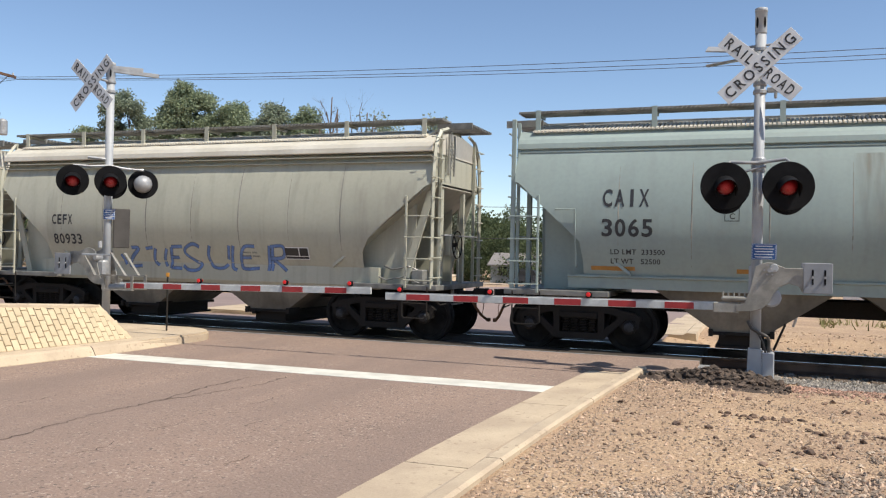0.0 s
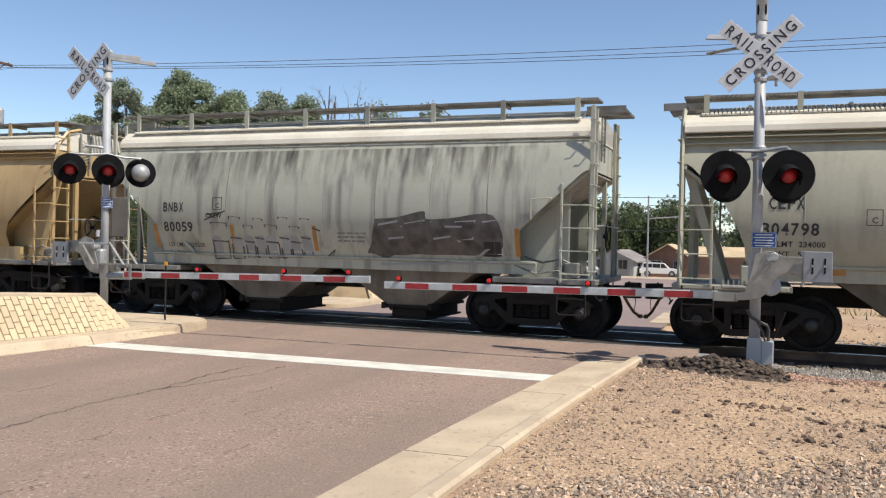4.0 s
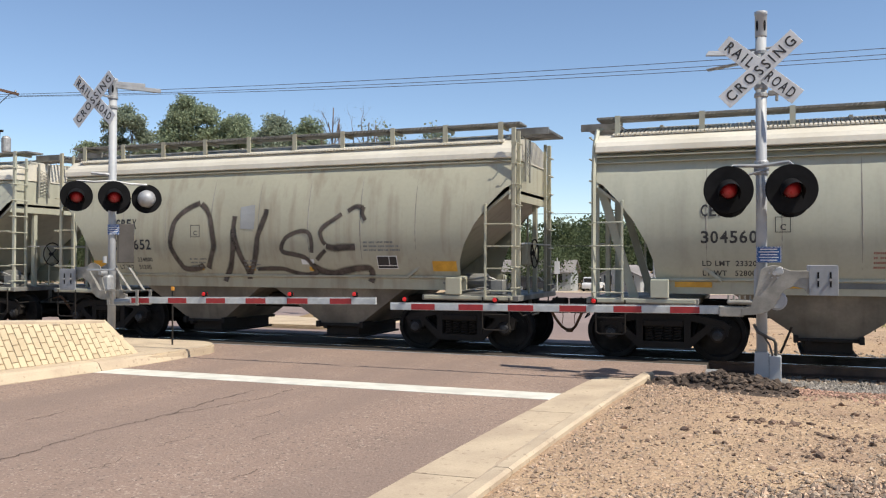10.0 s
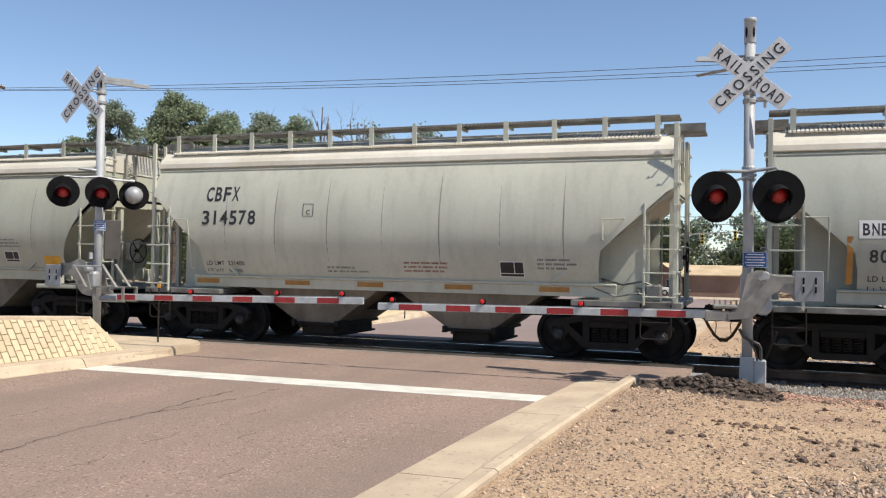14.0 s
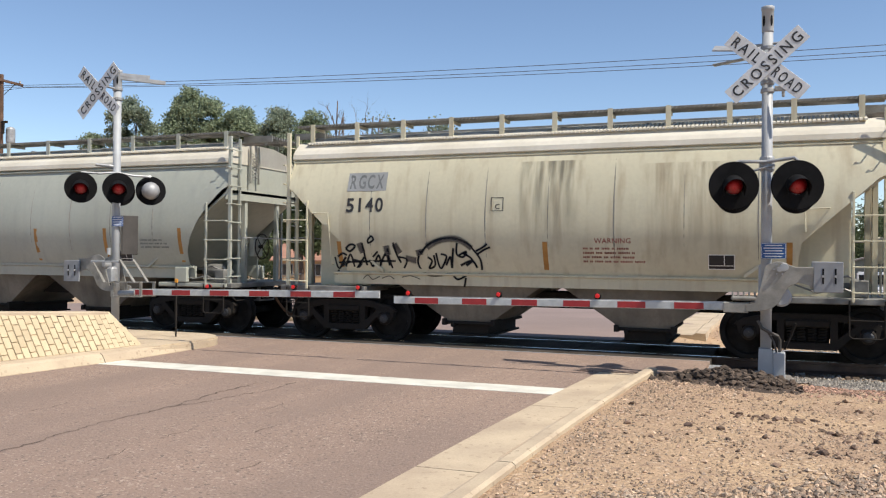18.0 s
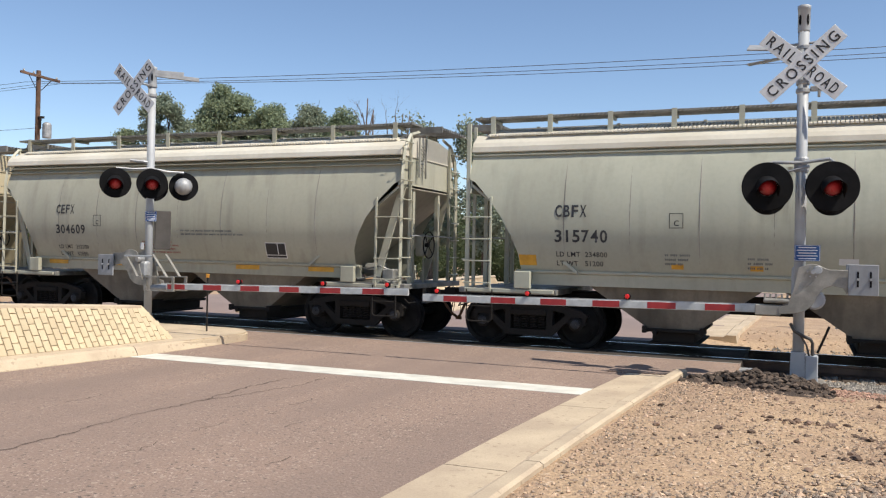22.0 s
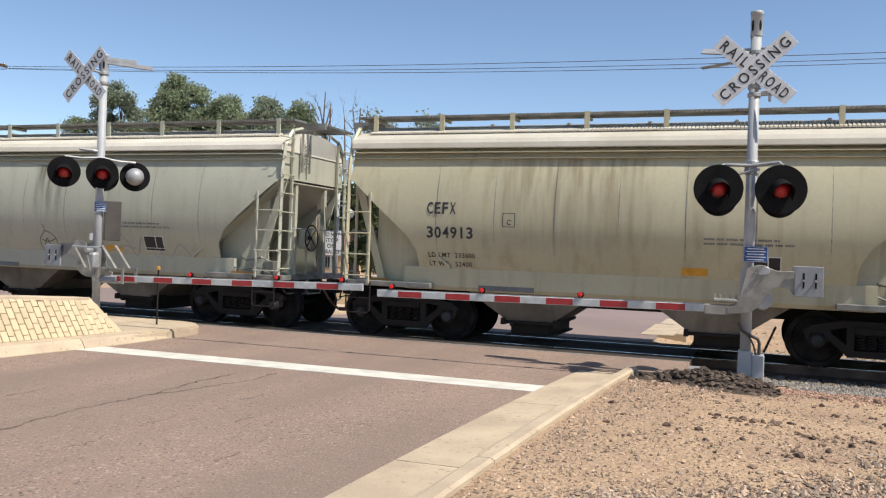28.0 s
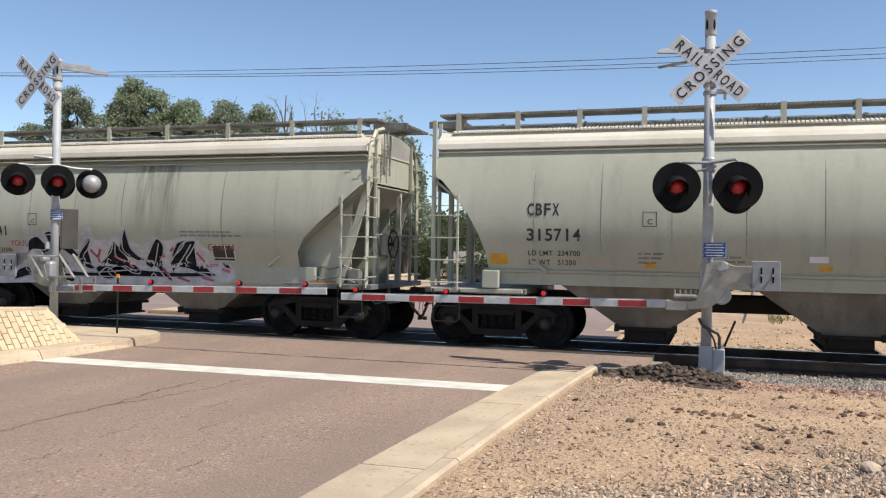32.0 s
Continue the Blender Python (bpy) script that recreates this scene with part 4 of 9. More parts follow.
def car_side(bm, half, cut, low, top, s):
    """One rounded side sheet, cut away at both ends."""
    width = CUTS[cut][-1][0]
    ds = [0.0, 0.06, 0.12, 0.25, 0.40, 0.55, 0.70, 0.82, 0.92, width - 0.06, width - 0.02, width]
    ds = sorted({min(d, width) for d in ds} | {a for a, _ in CUTS[cut]})
    inner = half - width
    xs = [-half + d for d in ds] + [-inner + 2 * inner * k / 63 for k in range(1, 63)] + [half - d for d in reversed(ds)]
    rows = 18
    cols = []
    for x in xs:
        d = half - abs(x)
        z0 = cut_z(cut, d) if d < width - 1e-6 else low
        z0 = max(z0, low)
        # shallow dents where the sheets are welded to the frames
        q = (x + half - 1.26) * 7 / (2 * half - 2.52) - 0.5
        dent = 0.006 * math.exp(-((q - round(q)) / 0.10) ** 2) + 0.004 * (0.5 + 0.5 * math.sin(x * 2.3 + half * 40))
        cols.append([(x, s * (side_y(z0 + (top - z0) * k / rows) - dent * math.sin(math.pi * k / rows)), z0 + (top - z0) * k / rows) for k in range(rows + 1)])
    vs = [[bm.verts.new(p) for p in c] for c in cols]
    for a, b in zip(vs, vs[1:]):
        for k in range(rows):
            f = (a[k], b[k], b[k + 1], a[k + 1])
            bm.faces.new(f if s < 0 else f[::-1])


def truck_mesh_sideframe(bm):
    y0, y1 = -0.06, 0.06
    prism(bm, [(-1.12, 0.60), (-0.98, 0.70), (-0.5, 0.80), (0.5, 0.80), (0.98, 0.70), (1.12, 0.60), (1.02, 0.56), (0.9, 0.60), (0.5, 0.68), (-0.5, 0.68), (-0.9, 0.60), (-1.02, 0.56)], "y", y0, y1)
    prism(bm, [(-0.86, 0.62), (-0.72, 0.62), (-0.36, 0.33), (0.36, 0.33), (0.72, 0.62), (0.86, 0.62), (0.44, 0.22), (-0.44, 0.22)], "y", y0 - 0.005, y1 + 0.005)
    for x in (-0.40, 0.40):
        box(bm, x - 0.055, x + 0.055, y0 - 0.01, y1 + 0.01, 0.28, 0.74)
    for x in (-0.889, 0.889):
        prism(bm, [(x - 0.2, 0.64), (x - 0.16, 0.44), (x - 0.11, 0.44), (x - 0.11, 0.58), (x + 0.11, 0.58), (x + 0.11, 0.44), (x + 0.16, 0.44), (x + 0.2, 0.64)], "y", y0 - 0.01, y1 + 0.01)
        lathe(bm, [(0.125, 0), (0.125, 0.10), (0.10, 0.13), (0.045, 0.14)], 14, pose(x, 0.02, 0.457, 90))


def truck_mesh_springs(bm):
    for x in (-0.24, -0.08, 0.08, 0.24):
        pts = [(x + 0.062 * math.cos(a * 0.9), 0.06 * math.sin(a * 0.9), 0.34 + 0.24 * a / 36) for a in range(37)]
        pipe(bm, pts, 0.014, 4)
    box(bm, -0.34, 0.34, -0.1, 0.1, 0.585, 0.70, 0.02)


def wheelset_mesh(bm):
    for s in (-1, 1):
        prof = [(0.09, 0.0), (0.10, 0.03), (0.16, 0.035), (0.36, 0.055), (0.385, 0.0), (0.455, 0.005), (0.458, 0.09), (0.461, 0.105), (0.485, 0.115), (0.48, 0.14), (0.385, 0.14), (0.36, 0.09), (0.15, 0.09), (0.10, 0.12), (0.08, 0.14)]
        lathe(bm, prof, 30, pose(0, s * 0.82, 0, 90 * s) @ Matrix.Identity(4))
        for k in range(3):
            a = 2.1 * k
            tube(bm, (0.27 * math.cos(a), s * 0.79, 0.27 * math.sin(a)), (0.27 * math.cos(a), s * 0.765, 0.27 * math.sin(a)), 0.03, n=8)
    tube(bm, (0, -1.08, 0), (0, 1.08, 0), 0.075, n=12)
    for s in (-1, 1):
        for k in range(3):
            a = 2.094 * k
            tube(bm, (0.05 * math.cos(a), s * 1.08, 0.05 * math.sin(a)), (0.05 * math.cos(a), s * 1.12, 0.05 * math.sin(a)), 0.014, n=6)


def add_truck(car, x):
    bol = cached("bolster", "truck", lambda bm: (box(bm, -0.34, 0.34, -0.9, 0.9, 0.30, 0.70, 0.03), tube(bm, (0, 0, 0.68), (0, 0, 0.80), 0.19, n=14),
                 box(bm, -0.62, -0.52, -0.75, 0.75, 0.28, 0.42), box(bm, 0.52, 0.62, -0.75, 0.75, 0.28, 0.42)), "dark_steel")
    truck = share("truck", bol, car, pose(x, 0, 0), "dark grimy two-axle freight truck")
    for s in (-1, 1):
        share("sideframe", cached("sideframe%d" % s, "sideframe", truck_mesh_sideframe, "dark_steel"), truck, pose(0, s * 1.0, 0, 0, 0, 0 if s < 0 else 180))
        share("spring_nest", cached("springs", "spring_nest", truck_mesh_springs, "dark_steel"), truck, pose(0, s * 1.0, 0))
    out = []
    for dx in (-0.889, 0.889):
        w = share("wheelset", cached("wheelset", "wheelset", wheelset_mesh, "wheel_steel"), truck, pose(dx, 0, WHEEL_RADIUS))
        out.append((w, dx))
        share("bearing_cap", cached("bearing", "bearing_cap", lambda bm: (lathe(bm, [(0.085, 0), (0.085, 0.02), (0.06, 0.035)], 12, pose(0, 0, 0, 90)), tube(bm, (0, -0.03, 0), (0, -0.05, 0), 0.022, n=6)), "bearing"), truck, pose(dx, -1.10, WHEEL_RADIUS))
    return out


WHEEL_RADIUS = 0.457


def rung_mesh(key, length, axis, r=0.012):
    def build(bm):
        h = length / 2
        if axis == "x":
            pipe(bm, [(-h, 0.05, 0), (-h, -0.03, 0), (h, -0.03, 0), (h, 0.05, 0)], r, 5)
        else:
            pipe(bm, [(-0.03, -h, 0), (0.04, -h, 0), (0.04, h, 0), (-0.03, h, 0)], r, 5)
    return cached(key, "rung", build, "dark_steel")


def car_end(car, e, half, kind, pm, style, brake):
    """Ladders, posts, platform, coupler and braces at one end; e is the end's sign."""
    base = pose(e * half, 0, 0)
    hoop = style != "square"
    for s in (-1, 1):
        def post(bm, s=s):
            if hoop:
                pts = [(0, s * 1.38, 1.02), (0, s * 1.36, 3.2), (0, s * 1.26, 3.72), (0, s * 1.02, 4.0), (0, s * 0.62, 4.10)]
                pipe(bm, pts, 0.040, 4)
            else:
                box(bm, -0.04, 0.04, s * 1.31 - 0.025, s * 1.31 + 0.025, 1.02, 4.12, 0.006)
        share("corner_post", cached(("post", s, hoop, pm.name), "corner_post", post, pm), car, base)
        # end ladder next to the corner
        yi = s * 0.98
        def stile(bm, yi=yi):
            box(bm, -0.03, 0.03, yi - 0.02, yi + 0.02, 1.05, 4.05 if hoop else 4.1, 0.005)
        lad = share("end_ladder", cached(("stile", s, hoop, pm.name), "end_ladder", stile, pm), car, base)
        # side ladder, lower part
        def side_stile(bm, s=s):
            box(bm, -e * 0.50 - 0.02, -e * 0.50 + 0.02, s * 1.44 - 0.02, s * 1.44 + 0.02, 1.02, 2.75, 0.005)
        sl = share("side_ladder", cached(("sstile", s, e, pm.name), "side_ladder", side_stile, pm), car, base)
        zs = [1.22 + 0.375 * k for k in range(8)]
        if s < 0:
            me = cached(("rung_e", e, pm.name), "rung", lambda bm: pipe(bm, [(-0.02, -0.225, 0), (e * 0.06, -0.225, 0), (e * 0.06, 0.225, 0), (-0.02, 0.225, 0)], 0.013, 5), pm)
            for z in zs:
                share("rung", me, lad, pose(0, -1.205, z))
            me = cached(("rung_s", pm.name), "rung", lambda bm: pipe(bm, [(-0.26, 0.02, 0), (-0.26, -0.06, 0), (0.26, -0.06, 0), (0.26, 0.02, 0)], 0.013, 5), pm)
            for k in range(4):
                share("rung", me, sl, pose(-e * 0.25, -1.44, 1.17 + 0.40 * k))
        else:
            me = cached(("rung_e", e, pm.name), "rung", None, pm)
            for z in zs:
                share("rung", me, lad, pose(0, 1.205, z))
        # sill step hanging under the corner
        def step(bm, s=s):
            pipe(bm, [(-e * 0.05, s * 1.44, 1.05), (-e * 0.05, s * 1.44, 0.50), (-e * 0.10, s * 1.44, 0.46), (-e * 0.50, s * 1.44, 0.46), (-e * 0.55, s * 1.44, 0.50), (-e * 0.55, s * 1.44, 1.05)], 0.014, 5)
            pipe(bm, [(-e * 0.05, s * 1.44, 0.74), (-e * 0.55, s * 1.44, 0.74)], 0.011, 5)
        share("sill_step", cached(("step", s, e), "sill_step", step, "dark_steel"), car, base)
    # end platform on the bolster
    def platform(bm):
        box(bm, min(-e * 1.75, e * 0.12), max(-e * 1.75, e * 0.12), -1.40, 1.40, 0.98, 1.08, 0.01)
        box(bm, min(-e * 1.6, e * 0.05), max(-e * 1.6, e * 0.05), -0.3, 0.3, 0.66, 0.98)
    share("end_platform", cached(("platform", e), "end_platform", platform, "grating"), car, base)
    # uprights and slanting braces below the slope sheet
    def uprights(bm, y):
        box(bm, -e * 0.12 - 0.04, -e * 0.12 + 0.04, y - 0.05, y + 0.05, 1.08, 2.95)
    for y in (-0.62, 0.62):
        share("upright", cached(("upright", e, y, pm.name), "upright", lambda bm, y=y: uprights(bm, y), pm), car, base)
    if kind in ("ari", "plain", "rib"):
        # recessed web plates below the slope sheet
        for y in ((-0.98, 0.98) if kind == "ari" else (-0.82, 0.82)):
            def web(bm, y=y):
                prism(bm, [(-e * 0.48, 1.06), (-e * 1.60, 1.06), (-e * 1.60, 1.80), (-e * 0.48, 2.68)], "y", y - 0.012, y + 0.012)
            share("web_plate", cached(("web", e, y, pm.name), "web_plate", web, pm), car, base)
    if kind in ("ari", "thru"):
        # slanting brace from the platform up to the corner
        for y in (-1.12, 1.12):
            def brace(bm, y=y):
                a, b = Vector((-e * 0.66, y, 1.06)), Vector((-e * 0.07, y, 3.05))
                d = b - a
                box(bm, -0.075, 0.075, -0.02, 0.02, 0, d.length, 0.006, m=Matrix.Translation(a) @ pose(0, 0, 0, 0, math.degrees(math.atan2(d.x, d.z)), 0))
            share("end_brace", cached(("brace", e, y, pm.name), "end_brace", brace, pm), car, base)
    share("end_handrail", cached(("rail", e), "end_handrail", lambda bm: pipe(bm, [(0, -0.98, 2.02), (e * 0.12, -0.90, 2.03), (e * 0.12, 0.90, 2.03), (0, 0.98, 2.02)], 0.014, 5), "galv"), car, base)
    # coupler with draft head
    def coupler(bm):
        box(bm, min(0, e * 0.45), max(0, e * 0.45), -0.09, 0.09, 0.78, 0.94, 0.02)
        prism(bm, [(e * 0.42, -0.13), (e * 0.66, -0.16), (e * 0.72, -0.05), (e * 0.60, 0.02), (e * 0.66, 0.13), (e * 0.42, 0.15)], "z", 0.72, 1.0)
        box(bm, min(-e * 0.3, e * 0.08), max(-e * 0.3, e * 0.08), -0.24, 0.24, 0.70, 1.0, 0.02)
    share("coupler", cached(("coupler", e), "coupler", coupler, "dark_steel"), car, base)
    def hose(bm):
        pipe(bm, [(e * 0.12, -0.26, 0.80), (e * 0.34, -0.26, 0.83), (e * 0.43, -0.24, 0.76), (e * 0.50, -0.20, 0.62), (e * 0.59, -0.12, 0.47), (e * 0.68, -0.03, 0.385), (e * 0.735, 0.0, 0.37)], 0.027, 7)
        box(bm, min(e * 0.66, e * 0.74), max(e * 0.66, e * 0.74), -0.05, 0.03, 0.35, 0.42, 0.012)
        pipe(bm, [(e * 0.60, -0.11, 0.47), (e * 0.62, -0.08, 0.66), (e * 0.58, -0.02, 0.80)], 0.008, 4)
    share("air_hose", cached(("hose", e), "air_hose", hose, "hose_rust"), car, base)
    def lever(bm):
        pipe(bm, [(e * 0.10, -1.35, 0.80), (e * 0.16, -1.3, 0.72), (e * 0.20, -0.7, 0.74), (e * 0.34, -0.2, 0.88), (e * 0.5, -0.05, 1.02)], 0.013, 5)
    share("cut_lever", cached(("lever", e), "cut_lever", lever, "dark_steel"), car, base)
    if brake:
        def bwheel(bm):
            n = 20
            ring = [(0.27 * math.cos(6.2832 * k / n), 0.27 * math.sin(6.2832 * k / n)) for k in range(n + 1)]
            pipe(bm, [(e * 0.12, -0.3 + a, 1.85 + b) for a, b in ring], 0.014, 5)
            for k in range(4):
                a = 0.785 + 1.571 * k
                tube(bm, (e * 0.10, -0.3, 1.85), (e * 0.12, -0.3 + 0.27 * math.cos(a), 1.85 + 0.27 * math.sin(a)), 0.011, n=5)
            tube(bm, (e * -0.05, -0.3, 1.85), (e * 0.12, -0.3, 1.85), 0.04, n=8)
        share("brake_wheel", cached(("bwheel", e), "brake_wheel", bwheel, "dark_steel"), car, base, "dark round hand brake wheel")
        def gear(bm):
            box(bm, min(-e * 0.12, e * 0.04), max(-e * 0.12, e * 0.04), -0.46, -0.14, 1.62, 2.06, 0.03)
            tube(bm, (0, -0.3, 1.62), (0, -0.3, 1.08), 0.018, n=6)
        share("brake_gear", cached(("gear", e, pm.name), "brake_gear", gear, pm), car, base)
        def cylinder(bm):
            tube(bm, (-e * 0.75, -0.55, 1.32), (-e * 1.15, -0.55, 1.32), 0.15, n=14)
            tube(bm, (-e * 0.35, -0.75, 1.24), (-e * 0.70, -0.75, 1.24), 0.11, n=12)
            box(bm, min(-e * 0.5, -e * 0.25), max(-e * 0.5, -e * 0.25), -1.15, -0.85, 1.08, 1.36, 0.02)
            pipe(bm, [(-e * 0.3, -1.0, 1.3), (-e * 0.55, -1.15, 1.42), (-e * 0.9, -1.1, 1.35), (-e * 1.3, -0.9, 1.45)], 0.018, 5)
            pipe(bm, [(-e * 0.3, -1.2, 1.1), (-e * 0.6, -1.25, 1.22), (-e * 1.0, -1.2, 1.15), (-e * 1.4, -1.2, 1.3)], 0.015, 5)
        share("brake_cylinder", cached(("cyl", e), "brake_cylinder", cylinder, "grating"), car, base)
    # walkway over the end of the roof
    def crosswalk(bm):
        for k in range(14):
            box(bm, min(-e * 0.28, e * 0.38), max(-e * 0.28, e * 0.38), -0.38 + 0.1 * k, -0.335 + 0.1 * k, 4.19, 4.235)
        box(bm, min(-e * 0.30, e * 0.42), max(-e * 0.30, e * 0.42), -0.42, -0.38, 4.11, 4.24)
    share("crosswalk_board", cached(("cross", e), "crosswalk_board", crosswalk, "grating"), car, base)["kind"] = "stuff"
    # mesh step panel on the upper end
    def vent(bm):
        for k in range(7):
            z = 3.30 + 0.075 * k
            pipe(bm, [(e * 0.03, -0.62, z), (e * 0.03, -0.36, z + 0.12)], 0.008, 4)
            pipe(bm, [(e * 0.03, -0.36, z), (e * 0.03, -0.62, z + 0.12)], 0.008, 4)
        box(bm, min(e * 0.02, e * 0.05), max(e * 0.02, e * 0.05), -0.66, -0.62, 3.2, 4.0)
        box(bm, min(e * 0.02, e * 0.05), max(e * 0.02, e * 0.05), -0.36, -0.32, 3.2, 4.0)
    share("end_step_panel", cached(("vent", e), "end_step_panel", vent, "mesh_metal"), car, base)["kind"] = "stuff"


def hopper_car(centre, length, spec):
    half = length / 2
    pm = PAINTS[spec["paint"]]
    kind = spec["kind"]            # ari, cbfx, plain, rib
    cut = {"ari": "slant", "cbfx": "round", "thru": "round", "plain": "plain", "rib": "plain"}[kind]
    car = empty("hopper_car", pose(centre, TRACK_Y, 0), spec["label"], "freight car", "hopper cars of the train")
    low = {"ari": 1.37, "cbfx": 1.42, "thru": 1.40, "plain": 1.36, "rib": 1.30}[kind]
    top = 3.62 if kind != "rib" else 3.95
    bm = bmesh.new()
    for s in (-1, 1):
        car_side(bm, half - 0.04, cut, low, top, s)
    part("body", bm, pm, car, smooth=True)
    # sloping end floors and end sheets
    for e in (-1, 1):
        bm = bmesh.new()
        x0, x1 = e * (half - 0.05), e * (half - 2.1)
        prism(bm, [(x0, 3.02), (x1, 1.42), (x1, 1.36), (x0, 2.96)], "y", -1.32, 1.32)
        part("slope_sheet", bm, pm, car)
        bm = bmesh.new()
        zb = 2.82 if kind == "cbfx" else 2.98
        prism(bm, [(-1.37, zb), (-1.17, 3.66), (-0.92, 3.89), (0, 4.0), (0.92, 3.89), (1.17, 3.66), (1.37, zb)], "x", min(x0, x0 - e * 0.03), max(x0, x0 - e * 0.03))
        part("end_sheet", bm, pm, car)
    # roof
    bm = bmesh.new()
    eave = {"cbfx": 1.242, "plain": 1.216}.get(kind, 1.355)
    if kind == "rib":
        prism(bm, [(-1.42, 3.96), (-1.36, 4.02), (-0.8, 4.08), (0, 4.12), (0.8, 4.08), (1.36, 4.02), (1.42, 3.96)], "x", -half + 0.03, half - 0.03)
    else:
        prism(bm, [(-eave + 0.01, 3.585), (-eave, 3.60), (-eave + 0.015, 3.69), (-eave + 0.07, 3.77), (-0.95, 3.94), (-0.35, 4.04), (0.35, 4.04), (0.95, 3.94), (eave - 0.07, 3.77), (eave - 0.015, 3.69), (eave, 3.60), (eave - 0.01, 3.585)], "x", -half + 0.03, half - 0.03)
    # blue and sand cars keep the side paint; other roofs take the sun-lightened cream
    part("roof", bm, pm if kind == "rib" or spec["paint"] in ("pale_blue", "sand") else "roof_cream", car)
    if kind in ("ari", "thru"):
        # two narrow ledges in the recess under the overhanging roof edge
        for z in (3.51, 3.405):
            for s in (-1, 1):
                bm = bmesh.new()
                y0, y1 = sorted((s * (side_y(z) - 0.03), s * (eave + 0.004 - 0.17 * (3.6 - z))))
                box(bm, -half + 0.05, half - 0.05, y0, y1, z - 0.009, z + 0.009, 0.003)
                part("eave_rib", bm, pm, car)
    elif kind != "rib":
        for s in (-1, 1):
            bm = bmesh.new()
            y0, y1 = sorted((s * 1.15, s * (eave - 0.008)))
            box(bm, -half + 0.05, half - 0.05, y0, y1, 3.52, 3.545, 0.004)
            part("eave_rib", bm, pm, car)
    # hatch trough and running boards
    bm = bmesh.new()
    for k in range(6):
        a = -half + 0.7 + k * (length - 1.4) / 6
        box(bm, a + 0.03, a + (length - 1.4) / 6 - 0.03, -0.29, 0.29, 4.03, 4.15, 0.03)
        box(bm, a + 0.3, a + 0.36, -0.33, 0.33, 4.04, 4.17)
    part("hatch_cover", bm, "mesh_metal", car)
    zb = 4.26 if kind not in ("plain", "cbfx") else 4.31 if kind == "plain" else 4.28
    n = spec.get("posts", 9)
    for s in (-1, 1):
        bm = bmesh.new()
        box(bm, -half - 0.02, half + 0.02, min(s * 0.50, s * 0.98), max(s * 0.50, s * 0.98), zb - 0.045, zb, 0.006)
        board = part("running_board", bm, "grating", car)
        bm = bmesh.new()
        m = int(length / 0.075)
        for k in range(m):
            x = -half + length * k / m
            y0, y1 = sorted((s * 0.982, s * 0.994))
            prism(bm, [(x, zb - 0.05), (x + 0.022, zb - 0.05), (x + 0.058, zb - 0.003), (x + 0.036, zb - 0.003)], "y", y0, y1)
        part("board_edge", bm, "mesh_metal", board)["kind"] = "stuff"
        me = cached(("support", s, zb, pm.name), "board_support", lambda bm: (box(bm, -0.045, 0.045, min(s * 0.97, s * 1.0), max(s * 0.97, s * 1.0), 3.90, zb + 0.012),
                    box(bm, -0.02, 0.02, min(s * 0.52, s * 0.98), max(s * 0.52, s * 0.98), zb - 0.10, zb - 0.046)), pm)
        for k in range(n):
            share("board_support", me, car, pose(-half + 0.35 + (length - 0.7) * k / (n - 1), 0, 0))
    # roof-side grating between the boards and the roof slope
    def tread(bm):
        for k in range(150):
            x = -half + 0.3 + (length - 0.6) * k / 149
            prism(bm, [(-1.08, 3.90), (-1.08, 3.93), (-0.60, 4.09), (-0.60, 4.04)], "x", x - 0.024, x + 0.024)
    bm = bmesh.new()
    tread(bm)
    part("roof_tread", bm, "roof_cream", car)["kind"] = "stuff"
    # side sills
    for s in (-1, 1):
        bm = bmesh.new()
        if kind == "ari":
            y0 = side_y(1.0)
            prism(bm, [(s * (y0 - 0.002), 1.38), (s * y0, 1.36), (s * y0, 1.03), (s * (y0 - 0.05), 0.96), (s * (y0 - 0.12), 0.96), (s * (y0 - 0.12), 1.38)], "x", -half + 1.15, half - 1.15)
        elif kind == "rib":
            box(bm, -half + 1.2, half - 1.2, min(s * 1.5, s * 1.35), max(s * 1.5, s * 1.35), 1.18, 1.32, 0.01)
        elif kind == "plain":
            y0 = side_y(1.0)
            prism(bm, [(s * (y0 - 0.004), 1.365), (s * (y0 + 0.045), 1.355), (s * (y0 + 0.045), 1.33), (s * (y0 - 0.010), 1.31), (s * (y0 - 0.025), 1.13), (s * (y0 - 0.08), 1.13), (s * (y0 - 0.08), 1.365)], "x", -half + 1.0, half - 1.0)
        else:
            y0 = side_y(1.0)
            prism(bm, [(s * (y0 + 0.002), 1.425), (s * (y0 + 0.05), 1.415), (s * (y0 + 0.05), 1.385), (s * (y0 - 0.010), 1.36), (s * (y0 - 0.03), 1.16), (s * (y0 - 0.08), 1.16), (s * (y0 - 0.08), 1.425)], "x", -half + 0.95, half - 0.95)
            for e in (-1, 1):
                x0, x1 = sorted((e * (half - 0.97), e * (half - 1.27)))
                box(bm, x0, x1, min(s * 1.46, s * 1.36), max(s * 1.46, s * 1.36), 1.09, 1.40, 0.012)
                x0, x1 = sorted((e * half, e * (half - 1.7)))
                box(bm, x0, x1, min(s * 1.44, s * 1.36), max(s * 1.44, s * 1.36), 1.0, 1.07, 0.008)
        part("side_sill", bm, pm, car)
    bm = bmesh.new()
    box(bm, -half, half, -0.33, 0.33, 0.72, 1.02, 0.02)
    part("centre_sill", bm, "dark_steel", car)
